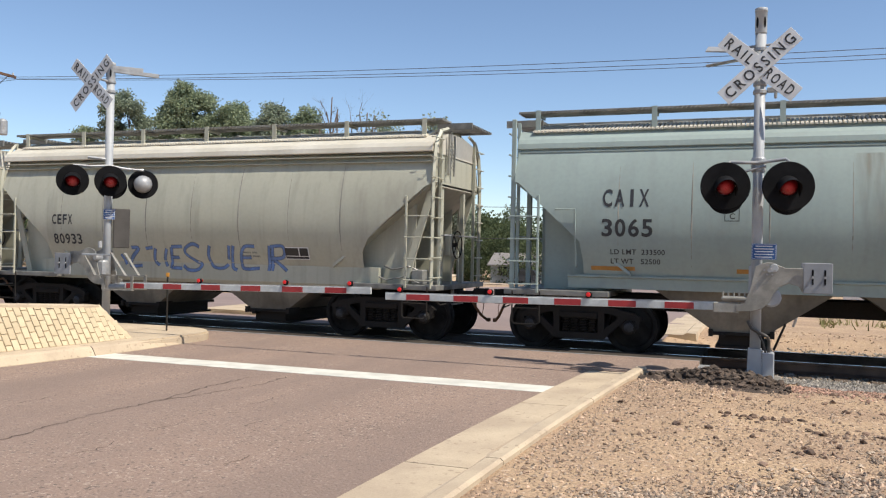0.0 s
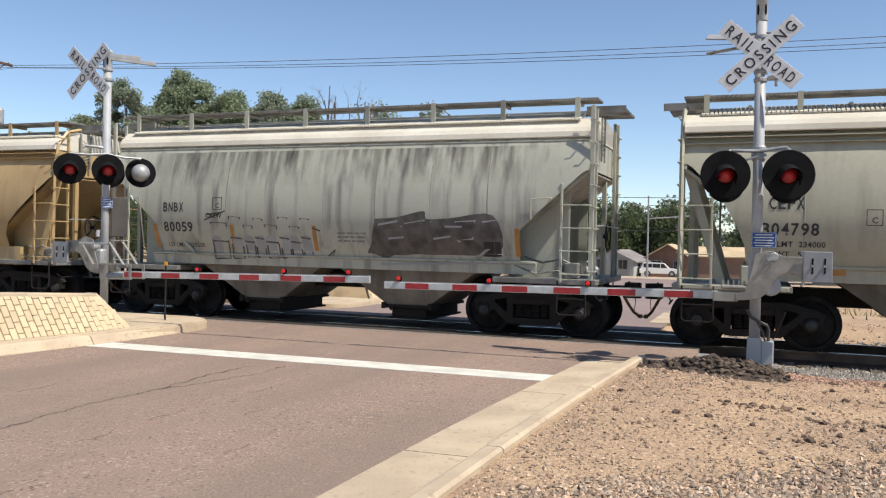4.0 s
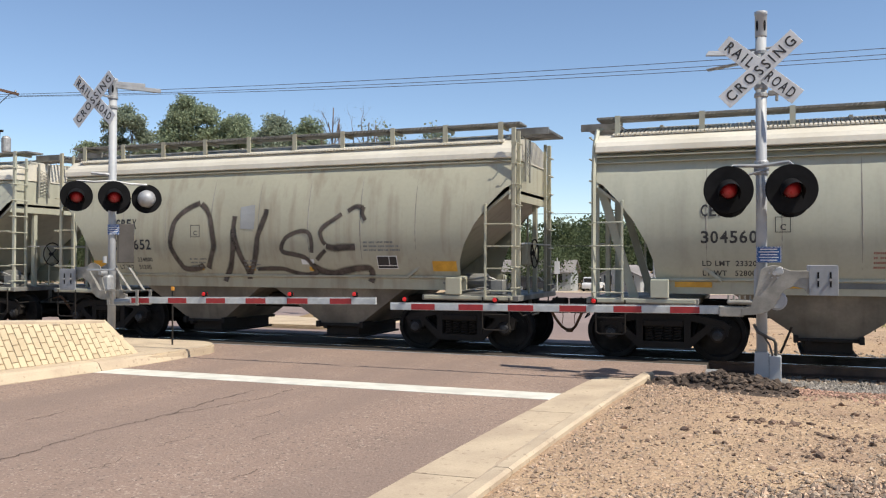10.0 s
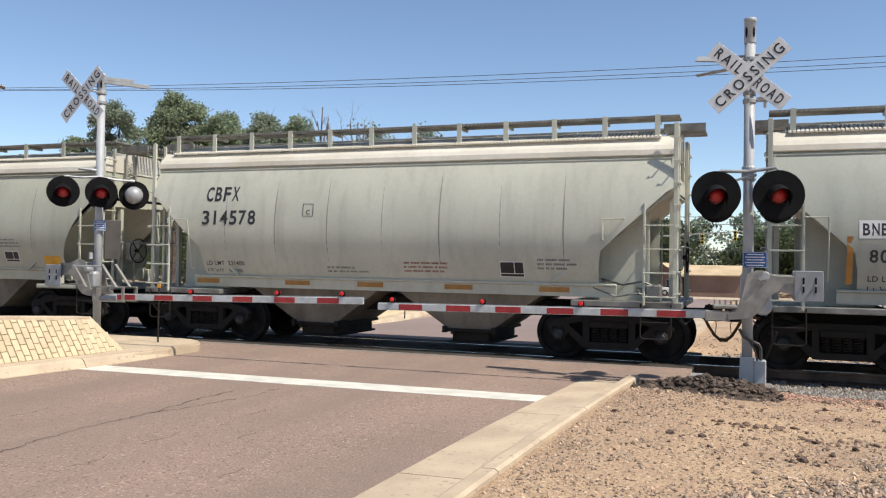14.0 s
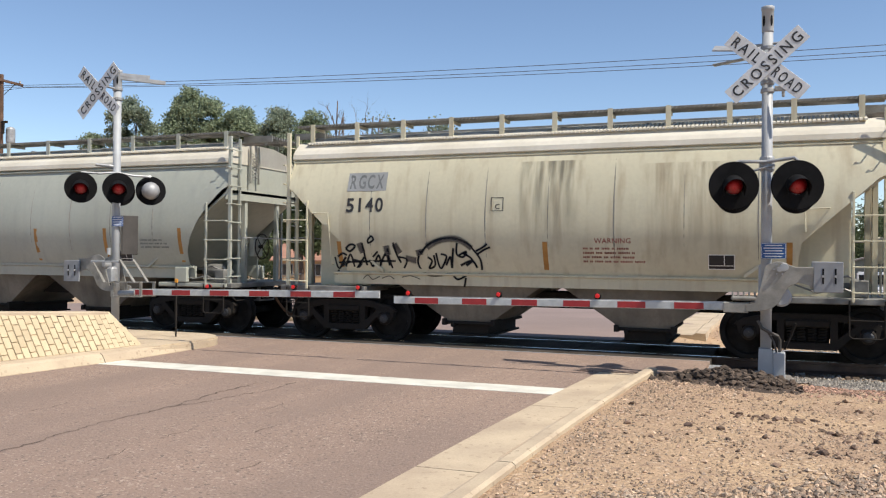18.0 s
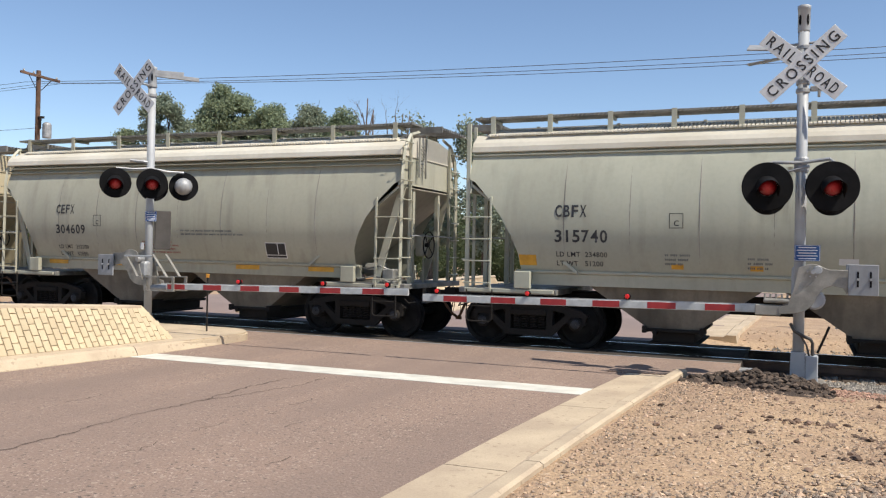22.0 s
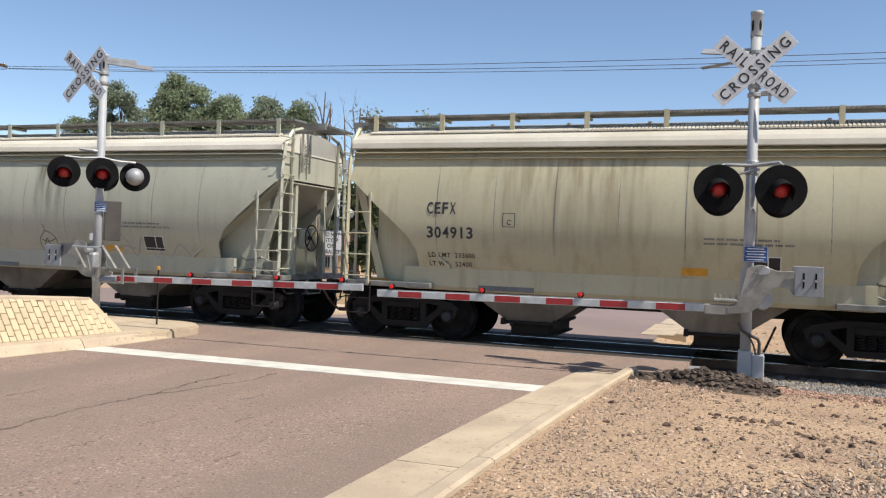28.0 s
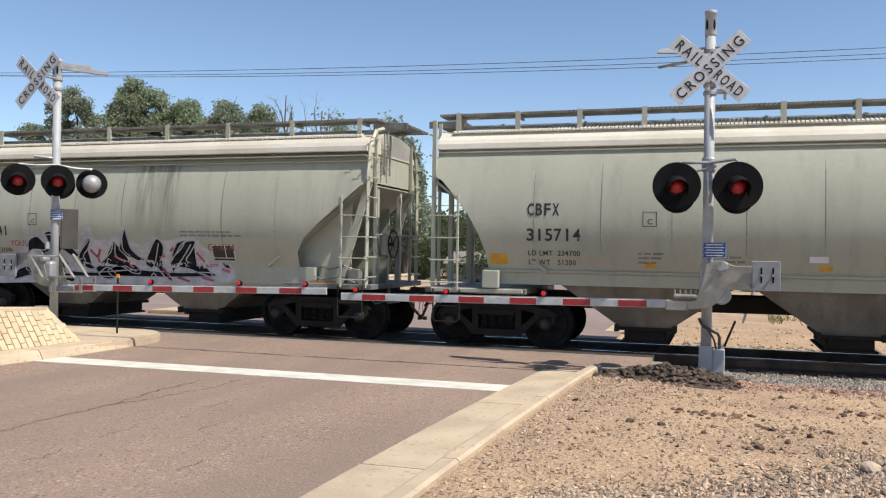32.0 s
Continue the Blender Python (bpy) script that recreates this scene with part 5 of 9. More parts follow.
    # two hoppers with outlet gates
    for e in (-1, 1):
        bm = bmesh.new()
        c = e * 1.62
        lo, hi = 0.42, 1.20
        t4 = [(c - 1.50, -1.12, hi), (c + 1.50, -1.12, hi), (c + 1.50, 1.12, hi), (c - 1.50, 1.12, hi)]
        b4 = [(c - 0.38, -0.95, lo), (c + 0.38, -0.95, lo), (c + 0.38, 0.95, lo), (c - 0.38, 0.95, lo)]
        tv, bv = [bm.verts.new(p) for p in t4], [bm.verts.new(p) for p in b4]
        for k in range(4):
            bm.faces.new((bv[k], bv[(k + 1) % 4], tv[(k + 1) % 4], tv[k]))
        bm.faces.new(bv[::-1])
        bm.faces.new(tv)
        hp = part("hopper", bm, "hopper_dusty", car, "dusty sloping hopper")
        bm = bmesh.new()
        box(bm, c - 0.47, c + 0.47, -1.0, 1.0, 0.40, 0.46, 0.01)
        box(bm, c - 0.36, c + 0.36, -0.9, 0.9, 0.22, 0.40, 0.01)
        box(bm, c - 0.42, c + 0.42, -0.95, 0.95, 0.18, 0.22, 0.01)
        for x in (c - 0.52, c + 0.45):
            box(bm, x, x + 0.07, -1.05, -0.6, 0.38, 0.50)
        tube(bm, (c - 0.30, -1.08, 0.39), (c - 0.30, 1.08, 0.39), 0.04, n=8)
        part("outlet_gate", bm, "dark_steel", hp)
    # vertical seams of the side sheets
    if kind == "rib":
        for s in (-1, 1):
            for k in range(11):
                x = -half + 1.34 + (length - 2.68) * k / 10
                bm = bmesh.new()
                box(bm, x - 0.055, x + 0.055, min(s * 1.42, s * 1.55), max(s * 1.42, s * 1.55), 1.28, 3.94, 0.02)
                part("rib", bm, pm, car, "bright worn vertical side post")
    else:
        for k in range(1, 8):
            x = -half + 1.3 + (length - 2.6) * (k - 0.5) / 7
            bm = bmesh.new()
            prev = None
            for q in range(13):
                z = low + 0.02 + (3.38 - low) * q / 12
                y = -side_y(z) + 0.006
                cur = (bm.verts.new((x - 0.012, y, z)), bm.verts.new((x, y - 0.004, z)), bm.verts.new((x + 0.012, y, z)))
                if prev:
                    bm.faces.new((prev[0], prev[1], cur[1], cur[0]))
                    bm.faces.new((prev[1], prev[2], cur[2], cur[1]))
                prev = cur
            part("weld_seam", bm, "seam_dirt", car)
    sets = []
    tx = 4.2 * length / 10.67
    for e in (-1, 1):
        car_end(car, e, half, kind, pm, "square" if kind in ("cbfx", "plain", "rib") else "hoop", e > 0)
        sets += add_truck(car, e * tx)
    if kind == "plain":
        # bent grab irons beside the cut-away ends
        for pts in (((-4.70, 2.50), (-4.36, 2.50), (-4.36, 1.50)), ((4.17, 2.12), (4.17, 2.48), (4.52, 2.49))):
            bm = bmesh.new()
            pipe(bm, [(pts[0][0], -side_y(pts[0][1]) + 0.02, pts[0][1])] + [(a, -side_y(b) - 0.06, b) for a, b in pts] + [(pts[-1][0], -side_y(pts[-1][1]) + 0.02, pts[-1][1])], 0.014, 6)
            part("grab_iron", bm, pm, car)
    for item in spec.get("marks", ()):
        mark(car, *item)
    for item in spec.get("draw", ()):
        spray(car, *item)
    TRAIN.append((car, centre, sets))
    return car


# ---- lettering, tape and spray paint on the near side ----
def on_side(me, dx, dz, lift):
    for v in me.vertices:
        x, z = v.co.x + dx, v.co.z + dz
        v.co = (x, -side_y(z) - lift, z)


def mark(car, what, x, z, size, material="text_black", patch=None):
    """Lettering (or a plate, bar or tape) at x, z on the side."""
    if what == "#stencil":
        # one line of small print: a row of short words
        w, h = size
        r = random.Random(int(x * 997 + z * 613))
        bm = bmesh.new()
        at = 0.0
        while at < w:
            for _ in range(r.randint(2, 7)):
                bm.faces.new([bm.verts.new((x + at + a * h * 0.6, -side_y(z + b * h) - 0.003, z + b * h)) for a, b in ((0, 0), (1, 0), (1, 1), (0, 1))])
                at += h * r.uniform(0.78, 0.95)
            at += h * 0.9
        line = part("stencil", bm, material, car)
        line["kind"] = "stuff"
        return line
    if what.startswith("#"):
        w, h = size
        bm = bmesh.new()
        lift = 0.0035 if what in ("#placard", "#plate_mark") else 0.002
        rows = 3
        vs = [[bm.verts.new((x + w * i, -side_y(z + h * j / rows) - lift, z + h * j / rows)) for i in (0, 1)] for j in range(rows + 1)]
        for j in range(rows):
            bm.faces.new((vs[j][0], vs[j][1], vs[j + 1][1], vs[j + 1][0]))
        return part(what[1:], bm, material, car)
    me = stencil(what, size) if size > 0.15 and material != "spray_black" else letters(what, size, 0.004 * size / 0.2, 1.08)
    if patch:
        wide = max(v.co.x for v in me.vertices)
        mark(car, "#number_patch", x - 0.05, z - 0.05, (wide + 0.12, size + 0.10), patch)
    on_side(me, x, z, 0.0035)
    me.materials.append(M[material])
    ob = share("reporting_mark", me, car)
    return ob


def spray(car, material, width, lines, layer=0, soft=True):
    """Spray-painted strokes: each line a list of (x, z) on the side."""
    for pts in lines:
        bm = bmesh.new()
        edge = bm.verts.layers.float.new("edge")
        sm = smooth_line(pts) if soft else [Vector((*p, 0)) for p in pts]
        prev = None
        for i, p in enumerate(sm):
            d = (sm[min(i + 1, len(sm) - 1)] - sm[max(i - 1, 0)])
            d = d.normalized() if d.length > 1e-6 else Vector((1, 0, 0))
            s = Vector((-d.y, d.x, 0)) * width * 0.62 * (1 + 0.18 * noise.noise((p.x * 3, p.y * 3, layer)))
            cur = []
            for q, e in ((p + s, 1.0), (p, 0.0), (p - s, 1.0)):
                v = bm.verts.new((q.x, -side_y(q.y) - 0.0030 - 0.0014 * layer, q.y))
                v[edge] = e
                cur.append(v)
            if prev:
                bm.faces.new((prev[0], prev[1], cur[1], cur[0]))
                bm.faces.new((prev[1], prev[2], cur[2], cur[1]))
            prev = cur
        part("spray_stroke", bm, material, car)


def blob(car, material, pts, layer=0, rim=None):
    """A filled sprayed shape, with a pale outline where asked."""
    if rim:
        spray(car, rim, 0.028, (tuple(pts) + (pts[0],),), layer + 1)
    bm = bmesh.new()
    sm = smooth_line(list(pts) + [pts[0]], 4)[:-1]
    f = bm.faces.new([bm.verts.new((p.x, -side_y(p.y) - 0.0022 - 0.0012 * layer, p.y)) for p in sm])
    bmesh.ops.triangulate(bm, faces=[f])
    for limit in (0.5, 0.25, 0.12, 0.12, 0.12, 0.12):
        long = [e for e in bm.edges if abs(e.verts[0].co.z - e.verts[1].co.z) > limit]
        if long:
            bmesh.ops.subdivide_edges(bm, edges=long, cuts=1)
            bmesh.ops.triangulate(bm, faces=bm.faces[:])
    for v in bm.verts:
        v.co.y = -side_y(v.co.z) - 0.0030 - 0.0014 * layer
    return part("spray_paint", bm, material, car)


def weights(x, z, ld, lt):
    return [("LD LMT  " + ld, x, z, 0.085), ("LT WT   " + lt, x, z - 0.16, 0.085)]


def small_print(x, z, w, n=3, material="decal_grey"):
    return [("#stencil", x, z - 0.075 * k, (w * (1.0 if k % 2 else 0.85), 0.034), material) for k in range(n)]


def plate(x, z):
    return [("#plate_mark", x, z, (0.23, 0.012), "text_black"), ("#plate_mark", x, z + 0.24, (0.23, 0.012), "text_black"),
            ("#plate_mark", x, z, (0.012, 0.25), "text_black"), ("#plate_mark", x + 0.22, z, (0.012, 0.25), "text_black"), ("C", x + 0.075, z + 0.04, 0.09)]


def lube(x, z, w=0.42, h=0.25):
    return [("#placard_rim", x, z, (w, h), "decal_white"), ("#placard", x + 0.012, z + 0.07, (w * 0.56, h - 0.085), "placard"),
            ("#placard", x + w * 0.62, z + 0.07, (w * 0.35, h - 0.085), "placard"), ("#placard", x + 0.012, z + 0.012, (w - 0.024, 0.045), "placard")]


def tapes(zs, xs, size=(0.42, 0.10), material="yellow_tape"):
    return [("#reflective_tape", x, zs, size, material) for x in xs]


def cbfx(number, ld="234800", lt="51200"):
    return ([("CBFX", -3.62, 2.38, 0.205), (number, -3.63, 1.94, 0.205)] + weights(-3.62, 1.68, ld, lt) + plate(-1.65, 2.19) + lube(2.61, 1.55)
            + tapes(1.50, (-1.62, -0.36, 1.10), (0.20, 0.085)) + [("#reflective_tape", -4.31, 1.51, (0.32, 0.19), "yellow_tape"), ("#reflective_tape", 3.74, 1.51, (0.48, 0.19), "yellow_tape")]
            + small_print(-1.72, 1.72, 0.36) + small_print(-0.40, 1.68, 0.40) + small_print(2.35, 2.04, 0.75) + [("#decal", 0.95, 1.63, (0.28, 0.10), "decal_white")])


def cefx(owner, number, ld, lt, x=-3.52, shift=0.0):
    return ([(owner, x, 2.37, 0.205), (number, x, 1.93, 0.195)] + weights(x, 1.57, ld, lt) + plate(x + 1.45, 2.15) + lube(2.1 + shift, 1.46, 0.5, 0.32)
            + [("#builder_mark", -2.54, 0.99, (1.05, 0.09), "decal_grey")] + small_print(1.4 + shift, 2.02, 1.35, 2) + [("#decal", 1.05 + 0.8 * shift, 1.42, (0.42, 0.13), "yellow_tape")]
            + [("#reflective_tape", -4.75, 0.97, (0.42, 0.15), "ochre_tape"), ("#reflective_tape", 4.2, 0.97, (0.55, 0.15), "ochre_tape")])


def bars(xs, z=1.45, h=0.5, material="ochre_tape"):
    return [("#reflective_tape", x, z, (0.09, h), material) for x in xs]


def big(owner, number, ld, lt, **k):
    return ([(owner, -3.98, 2.88, 0.285), (number, -4.03, 2.40, 0.275)] + weights(-4.0, 1.57, ld, lt) + plate(-1.7, 2.55) + lube(2.3, 1.45, 0.45, 0.28)
            + small_print(-1.2, 1.55, 0.7, 2) + small_print(0.42, 1.66, 0.9, 3, "warn_red") + small_print(3.0, 1.75, 0.6, 3))


CARS = (
    dict(paint="warm_grey", kind="ari", label="grey covered hopper car of a moving freight train"),
    dict(paint="tan_grey", kind="ari", posts=7, label="grey covered hopper car with pale blue spray lettering", marks=[("CEFX", -3.73, 2.16, 0.21), ("80933", -3.72, 1.73, 0.21)] + lube(2.2, 1.5, 0.55, 0.24) + small_print(1.2, 1.6, 0.3, 2)),
    dict(paint="pale_blue", kind="plain", posts=6, label="pale blue-grey covered hopper car marked 3065", marks=[("CAIX", -3.89, 2.55, 0.285), ("3065", -3.9, 2.04, 0.285)] + weights(-3.76, 1.73, "233500", "52500") + tapes(1.42, (-4.1, -1.7, 0.8, 3.2), (0.75, 0.10), "ochre_tape") + plate(-1.9, 2.3) + lube(2.6, 1.55) + small_print(3.2, 2.0, 0.6, 4)),
    dict(paint="tan", kind="ari", posts=8, label="tan rust-streaked covered hopper car marked 82708", marks=[("RGCX", -3.69, 2.39, 0.235, "text_blue", "patch_grey"), ("82708", -3.68, 1.93, 0.19)] + weights(-3.67, 1.55, "233600", "52400") + plate(-2.08, 2.15) + lube(2.33, 1.46, 0.5, 0.32) + small_print(1.9, 1.95, 1.3, 2) + small_print(-0.6, 1.5, 0.8, 2) + [("#builder_mark", -2.54, 0.99, (1.05, 0.09), "decal_grey"), ("#decal", -1.9, 1.42, (0.42, 0.11), "yellow_tape"), ("#decal", 1.2, 1.42, (0.42, 0.11), "yellow_tape")]),
    dict(paint="dirty_grey", kind="plain", posts=8, label="dirty grey covered hopper car with dark streaks and spray paint", marks=[("BNBX", -3.77, 2.21, 0.185), ("80059", -3.78, 1.8, 0.19)] + weights(-3.75, 1.48, "229500", "56500") + plate(-2.55, 2.25) + lube(3.25, 1.42, 0.35, 0.3) + bars((-4.05, -2.15, -0.25, 1.75, 3.85)) + small_print(0.3, 1.8, 0.6, 3)),
    dict(paint="warm_grey", kind="thru", posts=8, label="warm grey covered hopper car marked 304798", marks=[("CEFX", -4.1, 2.32, 0.19), ("304798", -4.21, 1.91, 0.185)] + weights(-4.18, 1.72, "234000", "52000") + plate(-2.7, 2.07) + tapes(1.28, (-3.75, -1.6, 0.6), (0.8, 0.10), "ochre_tape") + small_print(-1.5, 1.8, 0.5, 3)),
    dict(paint="white", kind="ari", posts=7, label="off-white covered hopper car with pink spray lettering", marks=cefx("CEFX", "81903", "230500", "55100")),
    dict(paint="light_grey", kind="cbfx", posts=10, label="light grey covered hopper car marked 315718", marks=cbfx("315718")),
    dict(paint="stained_grey", kind="cbfx", posts=10, label="stained grey covered hopper car with brown sprayed letters", marks=cbfx("315652")),
    dict(paint="light_grey", kind="thru", posts=8, label="light grey covered hopper car marked 304560", marks=[("CEFX", -3.56, 2.45, 0.19), ("304560", -3.56, 2.01, 0.19)] + weights(-3.55, 1.63, "233200", "52800") + plate(-2.42, 2.17) + lube(2.25, 1.52, 0.5, 0.32) + small_print(0.1, 2.05, 1.6, 2) + small_print(-1.0, 1.82, 0.9, 4, "warn_red") + small_print(2.9, 1.8, 0.55, 3) + tapes(1.27, (-4.0, -2.2, -0.4, 1.2, 2.9), (0.6, 0.09), "yellow_tape") + [("#builder_mark", -1.75, 1.27, (1.1, 0.10), "decal_grey")]),
    dict(paint="light_grey", kind="cbfx", posts=10, label="light grey covered hopper car marked 315695", marks=cbfx("315695")),
    dict(paint="white", kind="plain", posts=12, label="off-white covered hopper car with large number 314578", marks=big("CBFX", "314578", "231400", "54600") + tapes(1.20, (-4.3, -2.2, -0.6, 1.2, 3.0), (0.55, 0.09), "ochre_tape")),
    dict(paint="cool_grey", kind="plain", posts=8, label="grey covered hopper car with patched paint and black tags", marks=[("BNBX", -3.88, 2.22, 0.18, "text_black", "decal_white"), ("80181", -3.78, 1.8, 0.19)] + weights(-3.8, 1.5, "229300", "56700") + plate(-2.75, 2.25) + lube(2.75, 1.42, 0.45, 0.28) + bars((-4.1, -2.4, 3.4), 1.45, 0.75) + [("#paint_patch", -1.43, 2.95, (5.4, 0.32), "patch_grey"), ("#paint_patch", -2.82, 1.40, (6.7, 0.75), "patch_dark"), ("#paint_patch", 1.27, 2.15, (2.7, 0.26), "patch_dark"), ("CAUTION", -0.3, 1.44, 0.085)]),
    dict(paint="cool_grey", kind="cbfx", posts=9, label="grey covered hopper car marked 306957", marks=[("CBFX", -4.02, 2.30, 0.22), ("306957", -4.05, 1.88, 0.22)] + weights(-4.02, 1.62, "232600", "53400") + bars((-4.25, -1.9, 0.1, 2.1, 4.1), 1.5, 0.72) + lube(2.4, 1.5) + small_print(3.1, 1.95, 0.7, 3)),
    dict(paint="cream", kind="plain", posts=11, label="cream covered hopper car with rust stains marked 5140", marks=[("WARNING", 0.82, 1.93, 0.085, "warn_red"), ("RGCX", -3.95, 2.97, 0.26, "decal_grey", "patch_grey"), ("5140", -3.99, 2.52, 0.26)] + plate(-1.05, 2.5) + bars((-4.2, -0.1, 3.9), 1.45, 0.5) + lube(2.7, 1.5) + small_print(0.62, 1.82, 0.9, 4, "warn_red")),
    dict(paint="sand", kind="ari", posts=8, label="sand-coloured covered hopper car with large blue-black mural", marks=[("RGCX", -3.57, 2.33, 0.235, "text_black", "patch_grey"), ("3787", -3.55, 1.93, 0.20, "text_black", "patch_grey")] + weights(-3.55, 1.6, "233300", "52700") + plate(-2.05, 2.12)),
    dict(paint="warm_grey", kind="thru", posts=8, label="warm grey covered hopper car marked 304609", marks=[("CEFX", -3.54, 2.44, 0.2), ("304609", -3.55, 1.98, 0.195)] + weights(-3.55, 1.63, "233500", "52500") + plate(-2.4, 2.15) + lube(2.25, 1.52, 0.5, 0.32) + small_print(0.1, 2.05, 1.6, 2) + small_print(-1.0, 1.8, 0.9, 4, "warn_red") + tapes(1.27, (-4.0, -2.0, 1.4, 3.2), (0.6, 0.09), "yellow_tape") + [("#builder_mark", -1.75, 1.27, (1.1, 0.10), "decal_grey")]),
    dict(paint="light_grey", kind="cbfx", posts=10, label="light grey covered hopper car marked 315740", marks=cbfx("315740")),
    dict(paint="white", kind="ari", posts=8, label="off-white covered hopper car with black line drawing", marks=cefx("CEFX", "81894", "231200", "54800", -3.37, 0.5)),
    dict(paint="bare_steel", kind="rib", posts=7, label="grey ribbed steel hopper car with white numbers", marks=[("WFRX", -3.68, 2.36, 0.22, "decal_white", "placard"), ("801578", -3.64, 1.92, 0.22, "decal_white", "placard")] + tapes(1.40, (-4.0, -1.2, 1.4, 3.6), (0.5, 0.09), "yellow_tape") + small_print(-3.6, 1.62, 0.7, 2) + small_print(1.6, 1.9, 0.7, 3)),
    dict(paint="light_grey", kind="ari", posts=8, label="light grey covered hopper car marked 800402", marks=cefx("CITX", "800402", "232800", "53200", -3.73)),
    dict(paint="yellow_grey", kind="ari", posts=8, label="yellowed grey covered hopper car marked 304913", marks=cefx("CEFX", "304913", "233600", "52400", -3.5)),
    dict(paint="mid_grey", kind="plain", posts=10, label="light grey covered hopper car with large number 303740", marks=[("WARNING", 0.62, 1.75, 0.085, "warn_red")] + big("CBFX", "303740", "233100", "52900") + bars((-4.35, -2.0, 0.2, 2.6, 4.3), 1.55, 0.5)),
    dict(paint="light_grey", kind="ari", posts=8, label="light grey covered hopper car with black, white and red mural", marks=cefx("CITX", "800341", "232500", "53500", -3.85)),
    dict(paint="light_grey", kind="cbfx", posts=10, label="light grey covered hopper car marked 315714", marks=cbfx("315714", "234700", "51300")),
    dict(paint="warm_grey", kind="cbfx", posts=10, label="grey covered hopper car at the back of the view"),
)
PLACES = ((-23.45, 10.9), (-11.14, 10.73), (1.29, 11.05), (13.72, 10.58), (25.85, 10.40), (38.03, 10.95), (50.30, 10.28), (62.39, 10.70), (74.47, 10.61), (86.58, 10.70),
          (98.66, 10.67), (110.72, 10.72), (122.78, 10.45), (134.75, 10.63), (146.83, 10.72), (158.88, 10.28), (170.94, 10.71), (183.0, 10.68), (195.10, 10.33),
          (207.09, 10.32), (219.08, 10.82), (231.15, 10.34), (243.27, 10.79), (255.38, 10.88), (267.51, 10.79), (279.65, 10.7))
TRAIN_CARS = [hopper_car(c, l, spec) for (c, l), spec in zip(PLACES, CARS)]


# spray paint on the near sides
spray(TRAIN_CARS[1], "spray_blue", 0.085, (((-1.61, 1.67), (-1.42, 1.65), (-1.64, 1.46), (-1.72, 1.28), (-1.41, 1.28)), ((-1.23, 1.65), (-1.04, 1.68)), ((-0.97, 1.66), (-1.06, 1.41), (-0.95, 1.30)), ((-0.68, 1.66), (-0.79, 1.42), (-0.74, 1.28)), ((-0.55, 1.69), (-0.65, 1.24)), ((-0.55, 1.70), (-0.27, 1.71)), ((-0.62, 1.48), (-0.40, 1.48)), ((-0.65, 1.26), (-0.37, 1.25)), ((0.16, 1.71), (-0.00, 1.77), (-0.20, 1.67), (-0.20, 1.55), (0.01, 1.41), (0.14, 1.35), (0.03, 1.23), (-0.19, 1.22), (-0.33, 1.31)), ((0.42, 1.74), (0.35, 1.51), (0.43, 1.31), (0.66, 1.28), (0.80, 1.36)), ((0.90, 1.75), (0.83, 1.46)), ((1.00, 1.75), (0.90, 1.34), (1.01, 1.25))), 0)
spray(TRAIN_CARS[1], "spray_blue", 0.085, (((1.51, 1.74), (1.27, 1.73), (1.15, 1.52), (1.17, 1.29), (1.55, 1.30)), ((1.15, 1.51), (1.39, 1.52)), ((1.86, 1.76), (1.77, 1.25)), ((1.94, 1.77), (1.84, 1.25)), ((1.88, 1.74), (2.17, 1.75), (2.15, 1.54), (1.85, 1.50)), ((1.92, 1.48), (2.19, 1.26)), ((-1.93, 1.52), (-1.83, 1.30))), 0)
blob(TRAIN_CARS[6], "spray_violet", ((-3.09, 0.96), (-3.04, 1.14), (-2.76, 1.25), (-2.27, 1.15), (-1.72, 1.26), (-0.77, 1.24), (-0.31, 1.09), (-0.30, 0.99), (-1.71, 0.94)), 0)
blob(TRAIN_CARS[6], "spray_pink", ((-2.83, 1.17), (-2.88, 1.56), (-2.68, 1.77), (-2.38, 1.85), (-2.12, 1.77), (-1.98, 1.62), (-1.70, 1.63), (-1.53, 1.54), (-1.15, 1.67), (-0.89, 1.67), (-0.80, 1.47), (-0.61, 1.40), (-0.54, 1.22), (-0.71, 1.14), (-1.04, 1.16), (-1.42, 1.21), (-1.71, 1.07), (-1.99, 1.19), (-2.41, 1.03), (-2.66, 1.06)), 1)
blob(TRAIN_CARS[6], "spray_pink", ((-2.10, 0.96), (-1.99, 1.19), (-1.78, 1.15), (-1.69, 0.97)), 1)
blob(TRAIN_CARS[6], "spray_pink", ((-1.11, 0.98), (-0.91, 1.13), (-0.62, 1.19), (-0.41, 1.09), (-0.51, 0.98)), 1)
spray(TRAIN_CARS[6], "spray_blush", 0.045, (((-2.31, 1.79), (-2.58, 1.70), (-2.75, 1.44), (-2.69, 1.14), (-2.41, 1.06), (-2.13, 1.21), (-2.00, 1.50), (-2.10, 1.70), (-2.31, 1.79)), ((-2.31, 1.58), (-2.42, 1.46), (-2.37, 1.32), (-2.26, 1.44), (-2.31, 1.58)), ((-1.98, 1.56), (-1.85, 1.47), (-1.69, 1.30), (-1.52, 1.47), (-1.17, 1.62), (-0.98, 1.65)), ((-1.99, 1.21), (-2.10, 0.97)), ((-1.72, 1.21), (-1.78, 0.98)), ((-1.52, 1.47), (-1.33, 1.33), (-1.05, 1.56)), ((-0.98, 1.65), (-0.84, 1.51), (-0.91, 1.33), (-1.24, 1.10), (-1.33, 0.98)), ((-1.11, 0.99), (-0.91, 1.10), (-0.64, 1.34), (-0.56, 1.25)), ((-0.91, 1.08), (-0.64, 1.13), (-0.44, 1.05)), ((-0.71, 1.22), (-0.84, 1.11))), 2)
